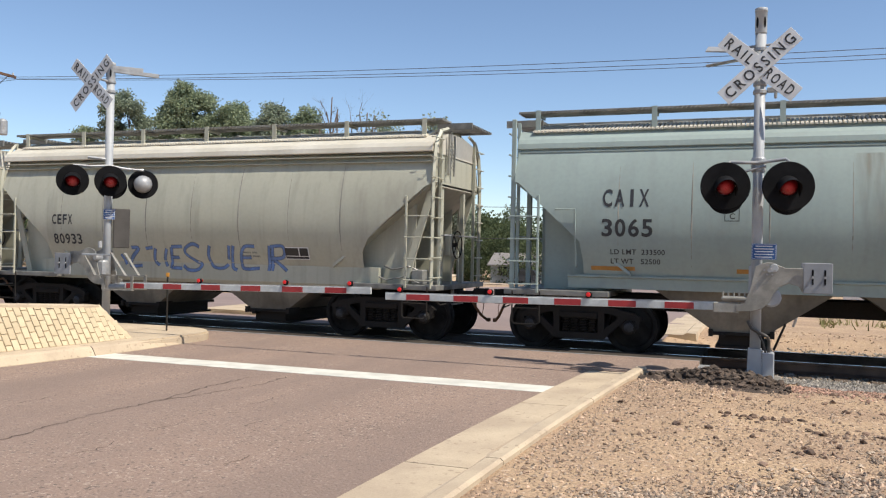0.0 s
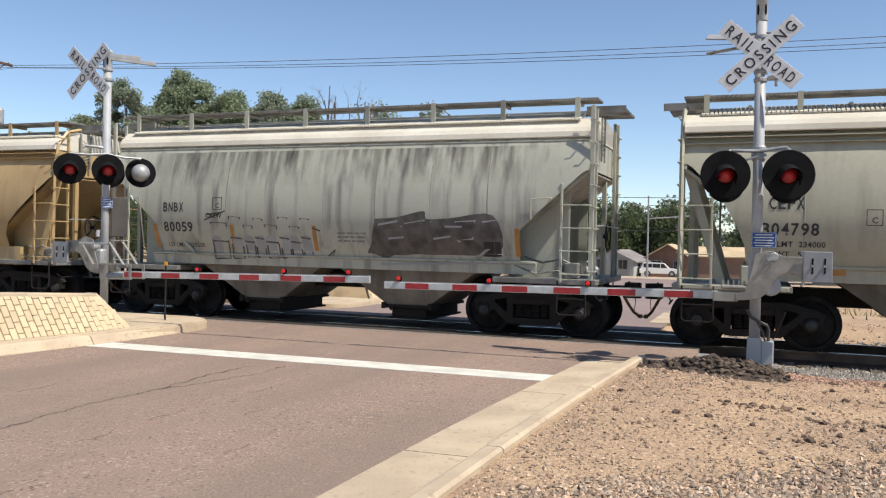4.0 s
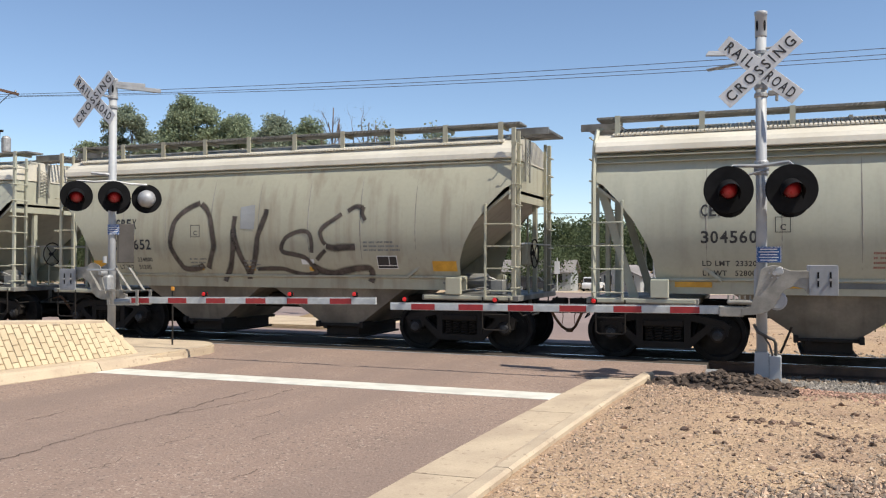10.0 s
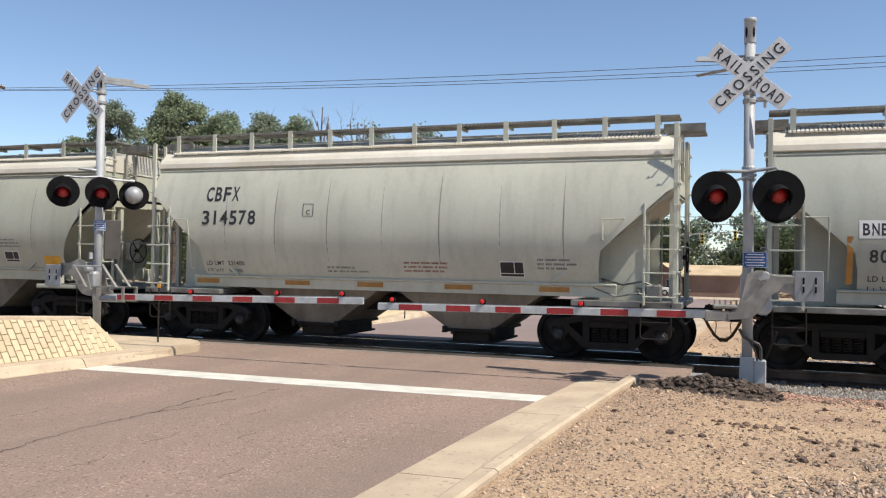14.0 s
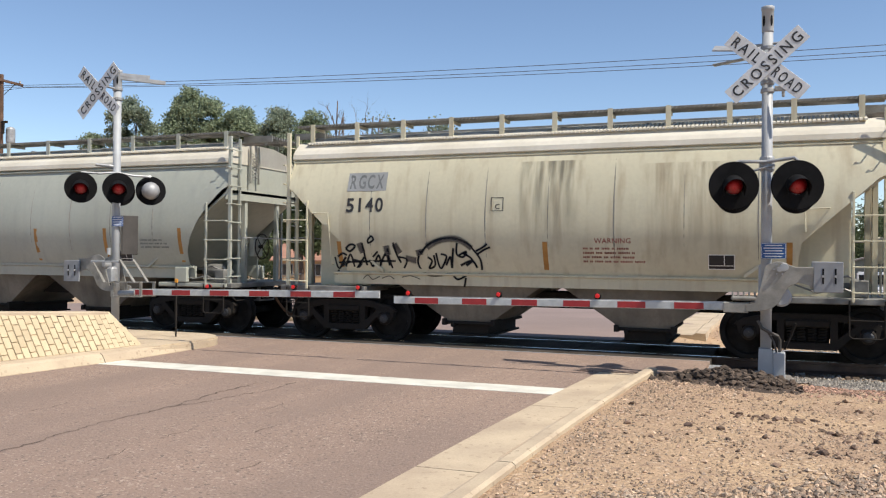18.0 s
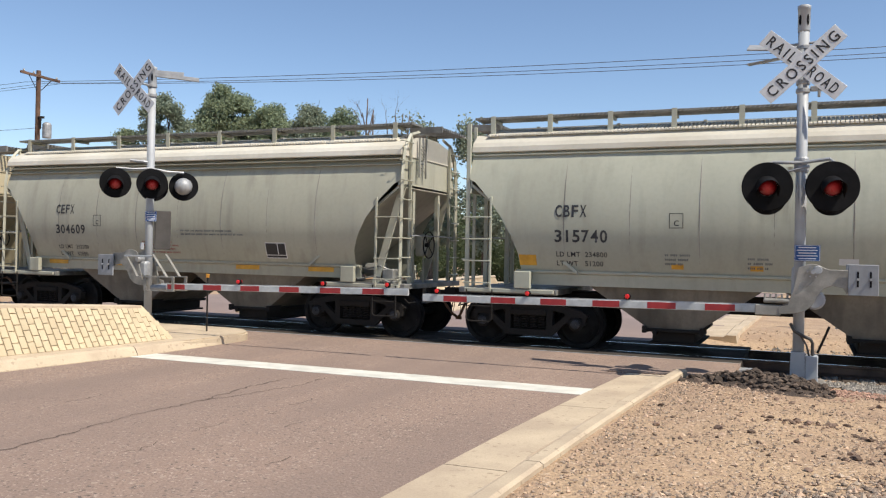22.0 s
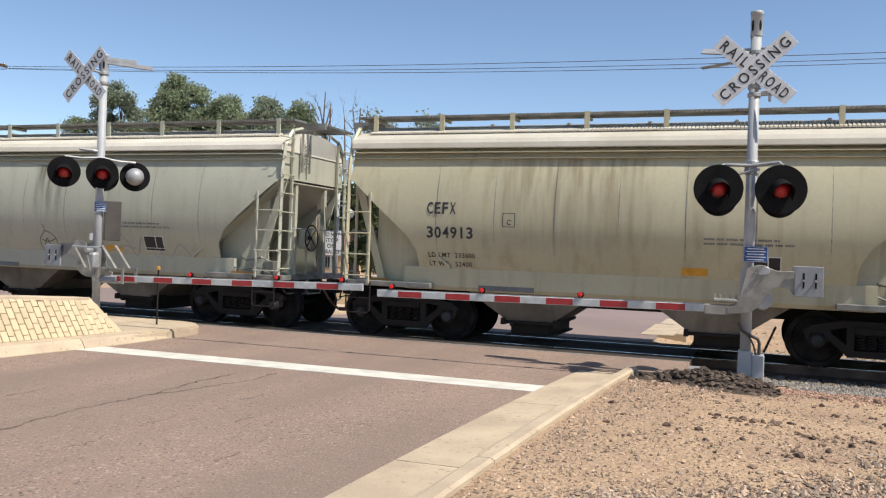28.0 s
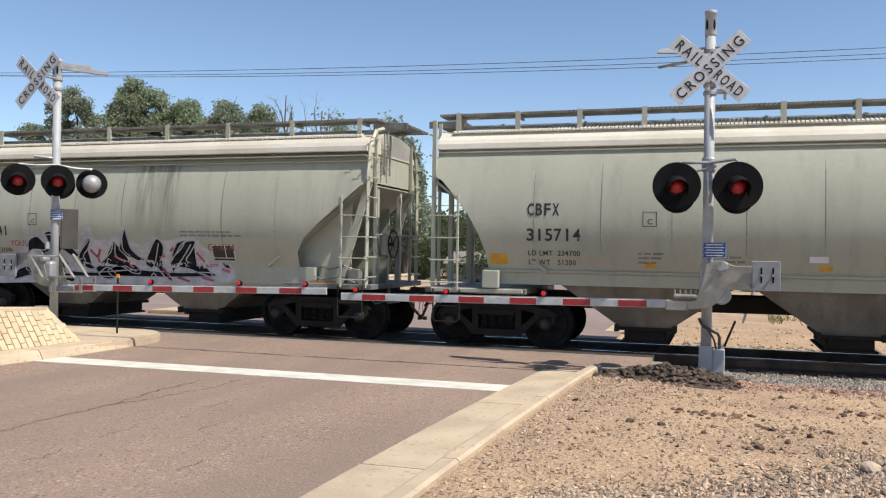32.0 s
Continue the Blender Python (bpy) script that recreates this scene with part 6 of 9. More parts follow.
spray(TRAIN_CARS[14], "spray_black", 0.048, (((-4.02, 1.81), (-3.91, 1.89), (-3.81, 1.86), (-3.93, 1.76), (-4.02, 1.81)), ((-3.53, 1.98), (-3.45, 2.05), (-3.41, 1.98), (-3.52, 1.92), (-3.53, 1.98)), ((-4.28, 1.65), (-4.24, 1.42), (-4.04, 1.65), (-4.17, 1.48), (-3.96, 1.57)), ((-4.08, 1.46), (-3.93, 1.70), (-3.89, 1.46)), ((-3.89, 1.60), (-3.72, 1.54), (-3.84, 1.43), (-3.64, 1.65)), ((-3.66, 1.92), (-3.63, 1.71), (-3.61, 1.49)), ((-3.53, 1.60), (-3.49, 1.47), (-3.33, 1.69), (-3.31, 1.49)), ((-3.36, 1.44), (-3.18, 1.71), (-3.13, 1.49)), ((-3.13, 1.82), (-3.12, 1.66), (-3.08, 1.44)), ((-3.00, 1.93), (-2.95, 1.71), (-2.88, 1.55), (-2.92, 1.66)), ((-2.92, 1.66), (-2.75, 1.61), (-2.84, 1.44)), ((-4.32, 1.31), (-4.25, 1.39))), 0)
spray(TRAIN_CARS[14], "spray_black", 0.048, (((-4.06, 1.39), (-3.81, 1.41)), ((-3.37, 1.39), (-3.13, 1.36)), ((-2.32, 1.66), (-2.24, 1.59), (-2.32, 1.45), (-2.19, 1.51), (-2.19, 1.70)), ((-2.14, 1.74), (-2.09, 1.45), (-1.94, 1.67), (-2.05, 1.72)), ((-1.97, 1.51), (-1.86, 1.67), (-1.86, 1.46), (-1.79, 1.83)), ((-1.71, 1.93), (-1.73, 1.72), (-1.61, 1.67), (-1.54, 1.77), (-1.69, 1.70)), ((-1.60, 1.74), (-1.44, 1.62), (-1.57, 1.51)), ((-1.68, 1.51), (-1.45, 1.60), (-1.36, 1.47)), ((-1.35, 1.78), (-1.21, 1.85), (-1.13, 1.91)), ((-1.33, 1.72), (-1.18, 1.81), (-1.07, 1.85)), ((-1.60, 1.28), (-1.63, 1.11)), ((-4.22, 1.54), (-3.47, 1.57), (-2.99, 1.58)), ((-4.22, 1.65), (-4.10, 1.72), (-4.01, 1.68)), ((-3.46, 1.65), (-3.34, 1.76))), 0)
spray(TRAIN_CARS[14], "spray_black", 0.048, (((-2.45, 1.72), (-2.31, 1.87), (-2.08, 1.98), (-1.80, 2.01), (-1.53, 1.93), (-1.38, 1.78), (-1.28, 1.62), (-1.28, 1.43), (-1.34, 1.36)), ((-2.46, 1.77), (-2.53, 1.56), (-2.47, 1.40), (-2.33, 1.32), (-2.10, 1.32), (-1.90, 1.36), (-1.76, 1.25), (-1.54, 1.36))), 0)
spray(TRAIN_CARS[14], "spray_smoke", 0.130, (((-3.72, 1.92), (-3.66, 1.73)), ((-3.15, 1.87), (-3.13, 1.69)), ((-2.98, 1.90), (-2.87, 1.73)), ((-2.77, 1.64), (-2.56, 1.59)), ((-2.32, 1.85), (-2.02, 1.98), (-1.69, 1.99), (-1.43, 1.83)), ((-2.49, 1.80), (-2.47, 1.69))), 0)
blob(TRAIN_CARS[15], "spray_lilac", ((-3.29, 1.08), (-3.26, 1.28), (-2.96, 1.60), (-2.84, 1.89), (-2.65, 2.17), (-2.40, 2.30), (-2.08, 2.30), (-1.77, 2.15), (-1.48, 1.97), (-1.24, 1.95), (-0.93, 2.17), (-0.70, 2.12), (-0.53, 1.96), (-0.07, 2.00), (0.32, 2.09), (0.46, 1.96), (0.58, 2.33), (0.68, 2.56), (0.92, 2.46), (1.19, 2.33), (1.35, 2.37), (1.51, 2.33), (1.69, 2.18), (2.04, 2.14), (2.53, 2.23), (2.94, 2.21), (3.15, 2.03), (3.16, 1.68), (2.97, 1.45), (3.23, 1.48), (3.43, 1.32), (3.34, 1.07), (2.94, 0.94), (1.62, 0.93), (0.74, 0.93), (-0.61, 0.83), (-1.32, 0.92), (-2.32, 1.03)), 0)
blob(TRAIN_CARS[15], "spray_black", ((-2.59, 2.11), (-2.39, 2.22), (-2.08, 2.19), (-1.84, 2.06), (-1.55, 1.90), (-1.25, 1.82), (-0.92, 1.83), (-1.02, 1.58), (-1.19, 1.30), (-1.45, 1.30), (-1.57, 1.52), (-1.88, 1.71), (-2.18, 1.73), (-2.37, 1.59), (-2.51, 1.27), (-2.71, 1.38), (-2.70, 1.66), (-2.73, 1.89)), 1)
blob(TRAIN_CARS[15], "spray_black", ((-0.79, 1.93), (-0.30, 1.96), (0.29, 1.99), (0.23, 1.81), (0.07, 1.67), (-0.22, 1.64), (-0.44, 1.69), (-0.60, 1.80)), 1)
blob(TRAIN_CARS[15], "spray_black", ((0.68, 2.54), (0.92, 2.43), (1.12, 2.29), (1.08, 2.07), (0.98, 1.87), (0.80, 1.84), (0.53, 1.55), (0.36, 1.34), (0.47, 1.81), (0.60, 2.17)), 1)
blob(TRAIN_CARS[15], "spray_black", ((0.13, 1.60), (0.55, 1.63), (0.69, 1.87), (1.08, 1.81), (0.95, 1.57), (0.66, 1.24), (0.96, 1.21), (1.62, 1.40), (1.58, 1.14), (0.59, 0.95), (0.06, 1.07)), 1)
blob(TRAIN_CARS[15], "spray_black", ((1.72, 2.13), (2.04, 2.07), (2.53, 2.14), (2.93, 2.14), (3.09, 1.95), (3.05, 1.66), (2.82, 1.45), (2.60, 1.42), (2.45, 1.59), (2.69, 1.77), (2.49, 1.79), (2.34, 1.71), (1.99, 1.70), (1.71, 1.74), (1.68, 1.94)), 1)
blob(TRAIN_CARS[15], "spray_black", ((1.76, 1.64), (1.85, 1.47), (2.01, 1.21), (2.29, 1.30), (2.25, 1.63), (2.59, 1.34), (2.94, 1.14), (2.94, 0.99), (1.69, 0.98), (1.61, 1.22)), 1)
blob(TRAIN_CARS[15], "spray_black", ((-2.58, 1.19), (-2.07, 1.37), (-1.70, 1.27), (-1.45, 1.11), (-1.32, 0.97), (-2.07, 1.02), (-2.70, 1.08)), 1)
blob(TRAIN_CARS[15], "spray_black", ((-1.12, 1.52), (-0.87, 1.58), (-0.85, 1.26), (-0.61, 1.10), (-0.15, 1.11), (0.19, 1.02), (-0.38, 0.89), (-1.08, 0.93), (-1.27, 1.25)), 1)
blob(TRAIN_CARS[15], "spray_violet", ((-0.79, 1.33), (-0.60, 1.57), (-0.44, 1.41), (-0.35, 1.29), (-0.61, 1.23)), 2)
blob(TRAIN_CARS[15], "spray_lilac", ((0.61, 1.97), (0.69, 2.33), (0.73, 2.36), (0.73, 2.07), (0.65, 1.81)), 2)
spray(TRAIN_CARS[15], "spray_white", 0.030, (((-2.76, 1.38), (-2.77, 1.83), (-2.56, 2.17), (-2.31, 2.28), (-1.96, 2.22), (-1.60, 1.98), (-1.25, 1.87), (-0.84, 1.83)), ((-0.79, 1.96), (-0.66, 1.80), (-0.47, 1.53), (-0.29, 1.29), (-0.50, 1.19), (-0.91, 1.31)), ((0.29, 1.99), (0.22, 1.78), (0.03, 1.65), (-0.10, 1.67)), ((0.68, 2.54), (1.14, 2.29), (1.08, 1.87), (0.80, 1.81), (0.58, 1.34)), ((0.68, 2.54), (0.59, 1.97)), ((-2.45, 1.28), (-2.19, 1.67), (-1.88, 1.71), (-1.48, 1.52), (-1.45, 1.30)), ((-2.07, 1.39), (-1.76, 1.29), (-1.45, 0.97)), ((-0.22, 1.64), (0.01, 1.54), (0.28, 1.28), (0.33, 1.07), (0.25, 0.97))), 3)
spray(TRAIN_CARS[15], "spray_white", 0.030, (((1.72, 2.17), (2.04, 2.11), (2.60, 2.18), (3.00, 2.16), (3.19, 1.95), (3.13, 1.60), (2.88, 1.43)), ((1.34, 1.66), (1.66, 1.69), (1.97, 1.23), (2.11, 1.32), (1.99, 1.69), (2.27, 1.70), (2.73, 1.31), (3.00, 1.14), (3.03, 0.97)), ((2.48, 1.75), (2.83, 1.77), (2.83, 1.66)), ((0.58, 1.24), (1.62, 1.40)), ((0.82, 2.47), (1.22, 2.23), (1.19, 1.87)), ((-3.36, 1.03), (-2.97, 1.15), (-2.64, 1.10))), 3)
spray(TRAIN_CARS[15], "spray_lilac", 0.055, (((-1.06, 2.01), (-1.23, 2.38)), ((-0.94, 2.06), (-1.12, 2.54)), ((-0.85, 2.06), (-0.77, 2.54)), ((-0.78, 2.06), (-0.58, 2.38)), ((-0.70, 2.04), (-0.35, 2.33)), ((-1.10, 1.95), (-1.35, 2.17)), ((1.05, 2.25), (1.11, 2.47)), ((1.41, 2.23), (1.47, 2.44)), ((1.69, 2.23), (1.79, 2.40)), ((1.62, 2.17), (2.04, 2.32)), ((0.29, 1.99), (0.08, 2.23)), ((0.45, 2.08), (0.33, 2.37)), ((0.63, 2.23), (0.47, 2.47)), ((3.35, 1.44), (3.73, 1.67)), ((3.32, 1.55), (3.72, 2.01)), ((3.40, 1.32), (3.94, 1.45))), 0)
blob(TRAIN_CARS[23], "spray_white", ((-4.09, 0.92), (-3.98, 1.08), (-3.62, 1.15), (-3.16, 1.27), (-2.97, 1.49), (-2.66, 1.66), (-2.53, 1.82), (-2.24, 1.95), (-1.91, 2.04), (-1.64, 2.02), (-1.33, 1.79), (-1.00, 2.00), (-0.79, 2.11), (-0.69, 1.86), (-0.38, 1.87), (-0.12, 1.97), (0.03, 2.12), (0.23, 1.83), (0.57, 1.79), (0.77, 1.94), (1.02, 1.85), (1.31, 1.90), (1.69, 1.96), (1.83, 1.82), (2.01, 1.68), (2.15, 1.49), (2.48, 1.36), (2.48, 1.07), (1.69, 0.94), (0.72, 0.94), (-0.30, 0.94), (-1.36, 0.92), (-2.46, 0.91), (-3.38, 0.88)), 0)
blob(TRAIN_CARS[23], "spray_black", ((-2.98, 0.96), (-2.87, 1.18), (-2.59, 1.31), (-2.50, 1.61), (-2.42, 1.82), (-2.19, 1.91), (-2.03, 1.78), (-1.93, 1.73), (-2.05, 1.62), (-2.27, 1.62), (-2.41, 1.46), (-2.31, 1.35), (-2.08, 1.39), (-1.91, 1.31), (-1.75, 1.16), (-1.47, 1.12), (-1.36, 0.97), (-1.68, 0.96), (-2.02, 1.10), (-2.47, 1.08)), 1, "spray_white")
blob(TRAIN_CARS[23], "spray_black", ((-1.99, 1.99), (-1.80, 2.02), (-1.54, 1.89), (-1.29, 1.64), (-1.19, 1.52), (-1.36, 1.49), (-1.61, 1.63), (-1.69, 1.32), (-1.58, 1.12), (-1.75, 1.21), (-1.84, 1.52), (-1.92, 1.83)), 1, "spray_white")
blob(TRAIN_CARS[23], "spray_black", ((-1.23, 1.49), (-1.01, 1.75), (-0.85, 1.88), (-0.82, 1.81), (-0.93, 1.65), (-1.09, 1.49), (-0.94, 1.34), (-0.83, 1.25), (-0.99, 1.24), (-1.17, 1.34)), 1, "spray_white")
blob(TRAIN_CARS[23], "spray_black", ((-0.83, 1.25), (-0.57, 1.44), (-0.34, 1.62), (-0.23, 1.82), (-0.20, 1.77), (-0.25, 1.52), (-0.05, 1.42), (0.20, 1.33), (0.31, 1.18), (0.11, 1.18), (-0.21, 1.32), (-0.51, 1.21), (-0.35, 1.06), (-0.62, 1.05)), 1, "spray_white")
blob(TRAIN_CARS[23], "spray_black", ((-0.13, 1.67), (-0.02, 1.87), (0.08, 2.07), (0.13, 1.88), (0.17, 1.68), (0.31, 1.53), (0.46, 1.44), (0.35, 1.39), (0.16, 1.48), (0.01, 1.53)), 1, "spray_white")
blob(TRAIN_CARS[23], "spray_black", ((0.42, 1.39), (0.62, 1.64), (0.77, 1.84), (0.87, 1.89), (0.97, 1.75), (0.91, 1.55), (0.80, 1.40), (0.96, 1.21), (1.11, 1.02), (0.91, 1.11), (0.71, 1.30), (0.56, 1.29)), 1, "spray_white")
blob(TRAIN_CARS[23], "spray_black", ((1.05, 1.41), (1.25, 1.61), (1.45, 1.81), (1.69, 1.86), (1.73, 1.80), (1.59, 1.62), (1.44, 1.47), (1.58, 1.38), (1.87, 1.34), (2.02, 1.15), (1.78, 1.19), (1.49, 1.28), (1.20, 1.31), (1.10, 1.21)), 1, "spray_white")
blob(TRAIN_CARS[23], "spray_black", ((1.30, 1.81), (1.50, 1.86), (1.40, 1.71), (1.20, 1.56), (1.10, 1.51)), 1, "spray_white")
blob(TRAIN_CARS[23], "spray_black", ((2.20, 1.45), (2.38, 1.40), (2.45, 1.31), (2.29, 1.35)), 1, "spray_white")
blob(TRAIN_CARS[23], "spray_black", ((-2.58, 1.11), (-1.80, 1.19), (-0.83, 1.17), (0.21, 1.24), (1.10, 1.21), (1.97, 1.22), (2.06, 1.15), (1.11, 1.11), (-0.30, 1.09), (-1.80, 1.07)), 1, "spray_white")
blob(TRAIN_CARS[23], "spray_black", ((-3.92, 1.03), (-3.62, 1.10), (-3.45, 1.08), (-3.74, 0.96)), 1, "spray_white")
spray(TRAIN_CARS[23], "spray_red", 0.058, (((-2.97, 1.49), (-2.80, 1.48)), ((-2.33, 1.56), (-2.18, 1.46)), ((-1.74, 1.48), (-1.53, 1.33)), ((-0.86, 1.65), (-0.72, 1.51), (-0.60, 1.66)), ((-0.72, 1.51), (-0.71, 1.30)), ((-0.30, 1.52), (-0.00, 1.37), (0.15, 1.28)), ((0.81, 1.50), (0.96, 1.55)), ((0.85, 1.30), (1.01, 1.11)), ((1.73, 1.62), (1.87, 1.43)), ((1.20, 1.12), (1.50, 1.03)), ((1.78, 1.12), (2.07, 1.06)), ((2.25, 1.30), (2.43, 1.24)), ((-3.74, 0.93), (-3.44, 1.03)), ((-2.24, 0.99), (-1.96, 1.05)), ((1.21, 1.71), (1.11, 1.64)), ((1.87, 1.36), (2.15, 1.37))), 2)
spray(TRAIN_CARS[23], "spray_white", 0.028, (((-2.42, 1.35), (-2.01, 1.47), (-1.80, 1.32)), ((-1.93, 1.73), (-1.79, 1.53), (-1.69, 1.22), (-1.42, 1.14)), ((-1.19, 1.54), (-0.96, 1.75), (-0.85, 1.84)), ((-0.26, 1.37), (0.00, 1.29), (0.21, 1.20)), ((0.61, 1.29), (0.76, 1.55), (0.87, 1.80)), ((1.15, 1.31), (1.44, 1.57), (1.64, 1.79)), ((-0.72, 1.15), (-0.52, 1.28), (-0.31, 1.16)), ((-2.46, 0.98), (-2.24, 1.11), (-2.02, 1.10)), ((0.03, 2.07), (-0.03, 1.67), (0.11, 1.53)), ((-2.02, 1.93), (-1.75, 1.94), (-1.49, 1.74)), ((-0.52, 1.41), (-0.46, 1.46), (-0.41, 1.40), (-0.48, 1.35), (-0.52, 1.41)), ((0.32, 1.38), (0.38, 1.44), (0.42, 1.37), (0.37, 1.33), (0.32, 1.38))), 3)
spray(TRAIN_CARS[23], "spray_white", 0.028, (((-1.20, 1.42), (-1.12, 1.46), (-1.07, 1.39), (-1.15, 1.35), (-1.20, 1.42)), ((-2.59, 1.29), (-2.65, 1.21), (-2.56, 1.15)), ((0.56, 1.09), (0.63, 1.18), (0.71, 1.10), (0.63, 1.02), (0.56, 1.09))), 3)
spray(TRAIN_CARS[6], "spray_black", 0.030, (((0.52, 0.99), (0.55, 1.34), (0.78, 1.72), (1.34, 1.92), (1.90, 1.80), (2.18, 1.52), (2.25, 1.04)), ((0.78, 1.81), (0.49, 1.83), (0.29, 1.57), (0.36, 1.15), (0.52, 1.00)), ((0.84, 1.75), (0.52, 1.66), (0.39, 1.42), (0.45, 1.09)), ((1.96, 1.82), (2.29, 1.78), (2.49, 1.46), (2.44, 1.16), (2.25, 1.04)), ((2.02, 1.75), (2.32, 1.63), (2.40, 1.37), (2.28, 1.08)), ((0.97, 1.81), (1.21, 1.63), (1.34, 1.35)), ((1.39, 1.35), (1.45, 1.66), (1.68, 1.81)), ((0.55, 1.25), (1.03, 1.32), (1.37, 1.19), (1.43, 1.33), (1.89, 1.28), (2.20, 1.25)), ((0.52, 1.06), (0.77, 1.11), (1.03, 1.05), (1.34, 1.15), (1.71, 1.10), (1.95, 1.16))), 0)
spray(TRAIN_CARS[6], "spray_black", 0.030, (((2.43, 1.09), (2.52, 1.20), (2.61, 1.10), (2.73, 1.19), (2.81, 1.06), (3.02, 1.09)),), 0)
spray(TRAIN_CARS[8], "spray_brown", 0.130, (((-1.45, 2.90), (-1.67, 2.82), (-1.89, 2.69), (-2.06, 2.51), (-2.14, 2.25), (-2.17, 2.02), (-2.09, 1.81), (-2.00, 1.66), (-1.92, 1.55), (-1.75, 1.52), (-1.53, 1.55), (-1.40, 1.61)), ((-1.42, 2.88), (-1.28, 2.77), (-1.16, 2.56), (-1.10, 2.24), (-1.08, 2.01), (-1.18, 1.78), (-1.30, 1.54))), 0)
spray(TRAIN_CARS[8], "spray_brown", 0.135, (((-0.56, 2.61), (-0.59, 2.30), (-0.62, 1.95), (-0.73, 1.60), (-0.90, 1.37), (-0.94, 1.27)), ((-0.59, 2.35), (-0.54, 2.07), (-0.45, 1.78), (-0.36, 1.55), (-0.34, 1.33)), ((-0.36, 1.37), (-0.19, 1.61), (-0.07, 1.89), (-0.01, 2.18), (0.09, 2.43), (0.17, 2.63), (0.18, 2.74))), 0)
spray(TRAIN_CARS[8], "spray_brown", 0.100, (((1.20, 1.86), (1.22, 2.06), (1.18, 2.23), (1.04, 2.29), (0.83, 2.25), (0.64, 2.15), (0.53, 1.97), (0.58, 1.87), (0.80, 1.83), (1.05, 1.76), (1.18, 1.61), (1.25, 1.48), (1.09, 1.43)), ((-0.11, 1.53), (0.16, 1.54), (0.49, 1.54), (0.71, 1.48), (0.92, 1.44), (1.14, 1.43))), 0)
spray(TRAIN_CARS[8], "spray_brown", 0.100, (((1.89, 2.61), (1.71, 2.50), (1.53, 2.39), (1.43, 2.27), (1.46, 2.11), (1.53, 2.02)), ((2.35, 2.72), (2.19, 2.75), (2.02, 2.66)), ((2.35, 2.74), (2.33, 2.61), (2.40, 2.48)), ((1.30, 1.72), (1.42, 1.83), (1.52, 1.91))), 0)
spray(TRAIN_CARS[8], "spray_brown", 0.150, (((1.54, 1.99), (1.70, 1.95), (1.89, 1.96), (2.17, 1.97)), ((1.19, 1.61), (1.38, 1.50), (1.65, 1.46), (1.91, 1.51), (2.20, 1.56), (2.44, 1.55), (2.45, 1.40), (2.41, 1.29))), 0)
spray(TRAIN_CARS[8], "patch_grey", 0.250, (((-0.43, 2.64), (-0.09, 2.66)), ((-0.42, 2.50), (-0.09, 2.50))), 0)
spray(TRAIN_CARS[14], "spray_smoke", 0.020, (((-3.73, 1.22), (-3.63, 1.30), (-3.52, 1.22), (-3.37, 1.28)), ((-3.32, 1.24), (-3.17, 1.29), (-3.06, 1.23)), ((-2.91, 1.27), (-2.72, 1.30), (-2.52, 1.24))), 0)
mark(TRAIN_CARS[15], "TCP", 2.91, 1.32, 0.10, "spray_white")
spray(TRAIN_CARS[18], "spray_black", 0.155, (((-0.54, 2.08), (-0.17, 2.09), (0.21, 2.09), (0.58, 2.08)),), 1)
spray(TRAIN_CARS[18], "spray_black", 0.170, (((1.27, 2.23), (1.28, 1.89), (1.27, 1.49), (1.27, 1.03)), ((1.19, 1.77), (1.18, 1.38), (1.18, 1.01)), ((1.33, 1.74), (1.30, 1.34), (1.28, 1.01)), ((-0.52, 2.21), (-0.50, 2.08), (-0.49, 1.96))), 1)
spray(TRAIN_CARS[18], "spray_black", 0.100, (((-1.05, 1.64), (-1.06, 1.32), (-1.07, 0.95)), ((-0.79, 1.50), (-0.80, 1.21), (-0.79, 0.97)), ((0.78, 1.48), (0.77, 1.23), (0.75, 0.98))), 1)
spray(TRAIN_CARS[18], "spray_black", 0.055, (((-0.95, 1.88), (-0.96, 2.16), (-0.92, 2.31), (-0.76, 2.36), (-0.61, 2.30), (-0.56, 2.16), (-0.58, 1.89)), ((-0.97, 2.00), (-0.75, 2.01), (-0.56, 2.00)), ((-0.95, 1.88), (-0.74, 1.89), (-0.58, 1.89)), ((-0.97, 1.97), (-1.07, 1.92), (-1.10, 1.74), (-1.04, 1.67), (-0.94, 1.73), (-0.94, 1.86), (-1.02, 1.86), (-1.07, 1.79))), 1)
spray(TRAIN_CARS[18], "spray_black", 0.120, (((0.61, 2.01), (0.61, 2.19), (0.68, 2.31), (0.84, 2.36), (1.03, 2.34), (1.13, 2.23), (1.15, 2.09), (1.10, 1.95)), ((0.68, 2.23), (0.79, 2.30), (0.96, 2.30), (1.07, 2.21))), 1)
spray(TRAIN_CARS[18], "spray_black", 0.050, (((0.59, 1.92), (0.84, 1.94), (1.05, 1.94)), ((0.61, 2.01), (0.84, 2.02), (1.06, 2.03)), ((0.60, 2.01), (0.59, 1.91)), ((1.06, 2.03), (1.12, 1.95), (1.17, 1.99))), 1)
spray(TRAIN_CARS[18], "spray_black", 0.024, (((0.85, 2.17), (0.83, 2.20), (0.79, 2.17), (0.81, 2.11), (0.88, 2.11), (0.92, 2.17), (0.89, 2.24), (0.79, 2.25), (0.74, 2.18), (0.77, 2.08), (0.87, 2.05), (0.96, 2.11), (0.98, 2.21)),), 1)
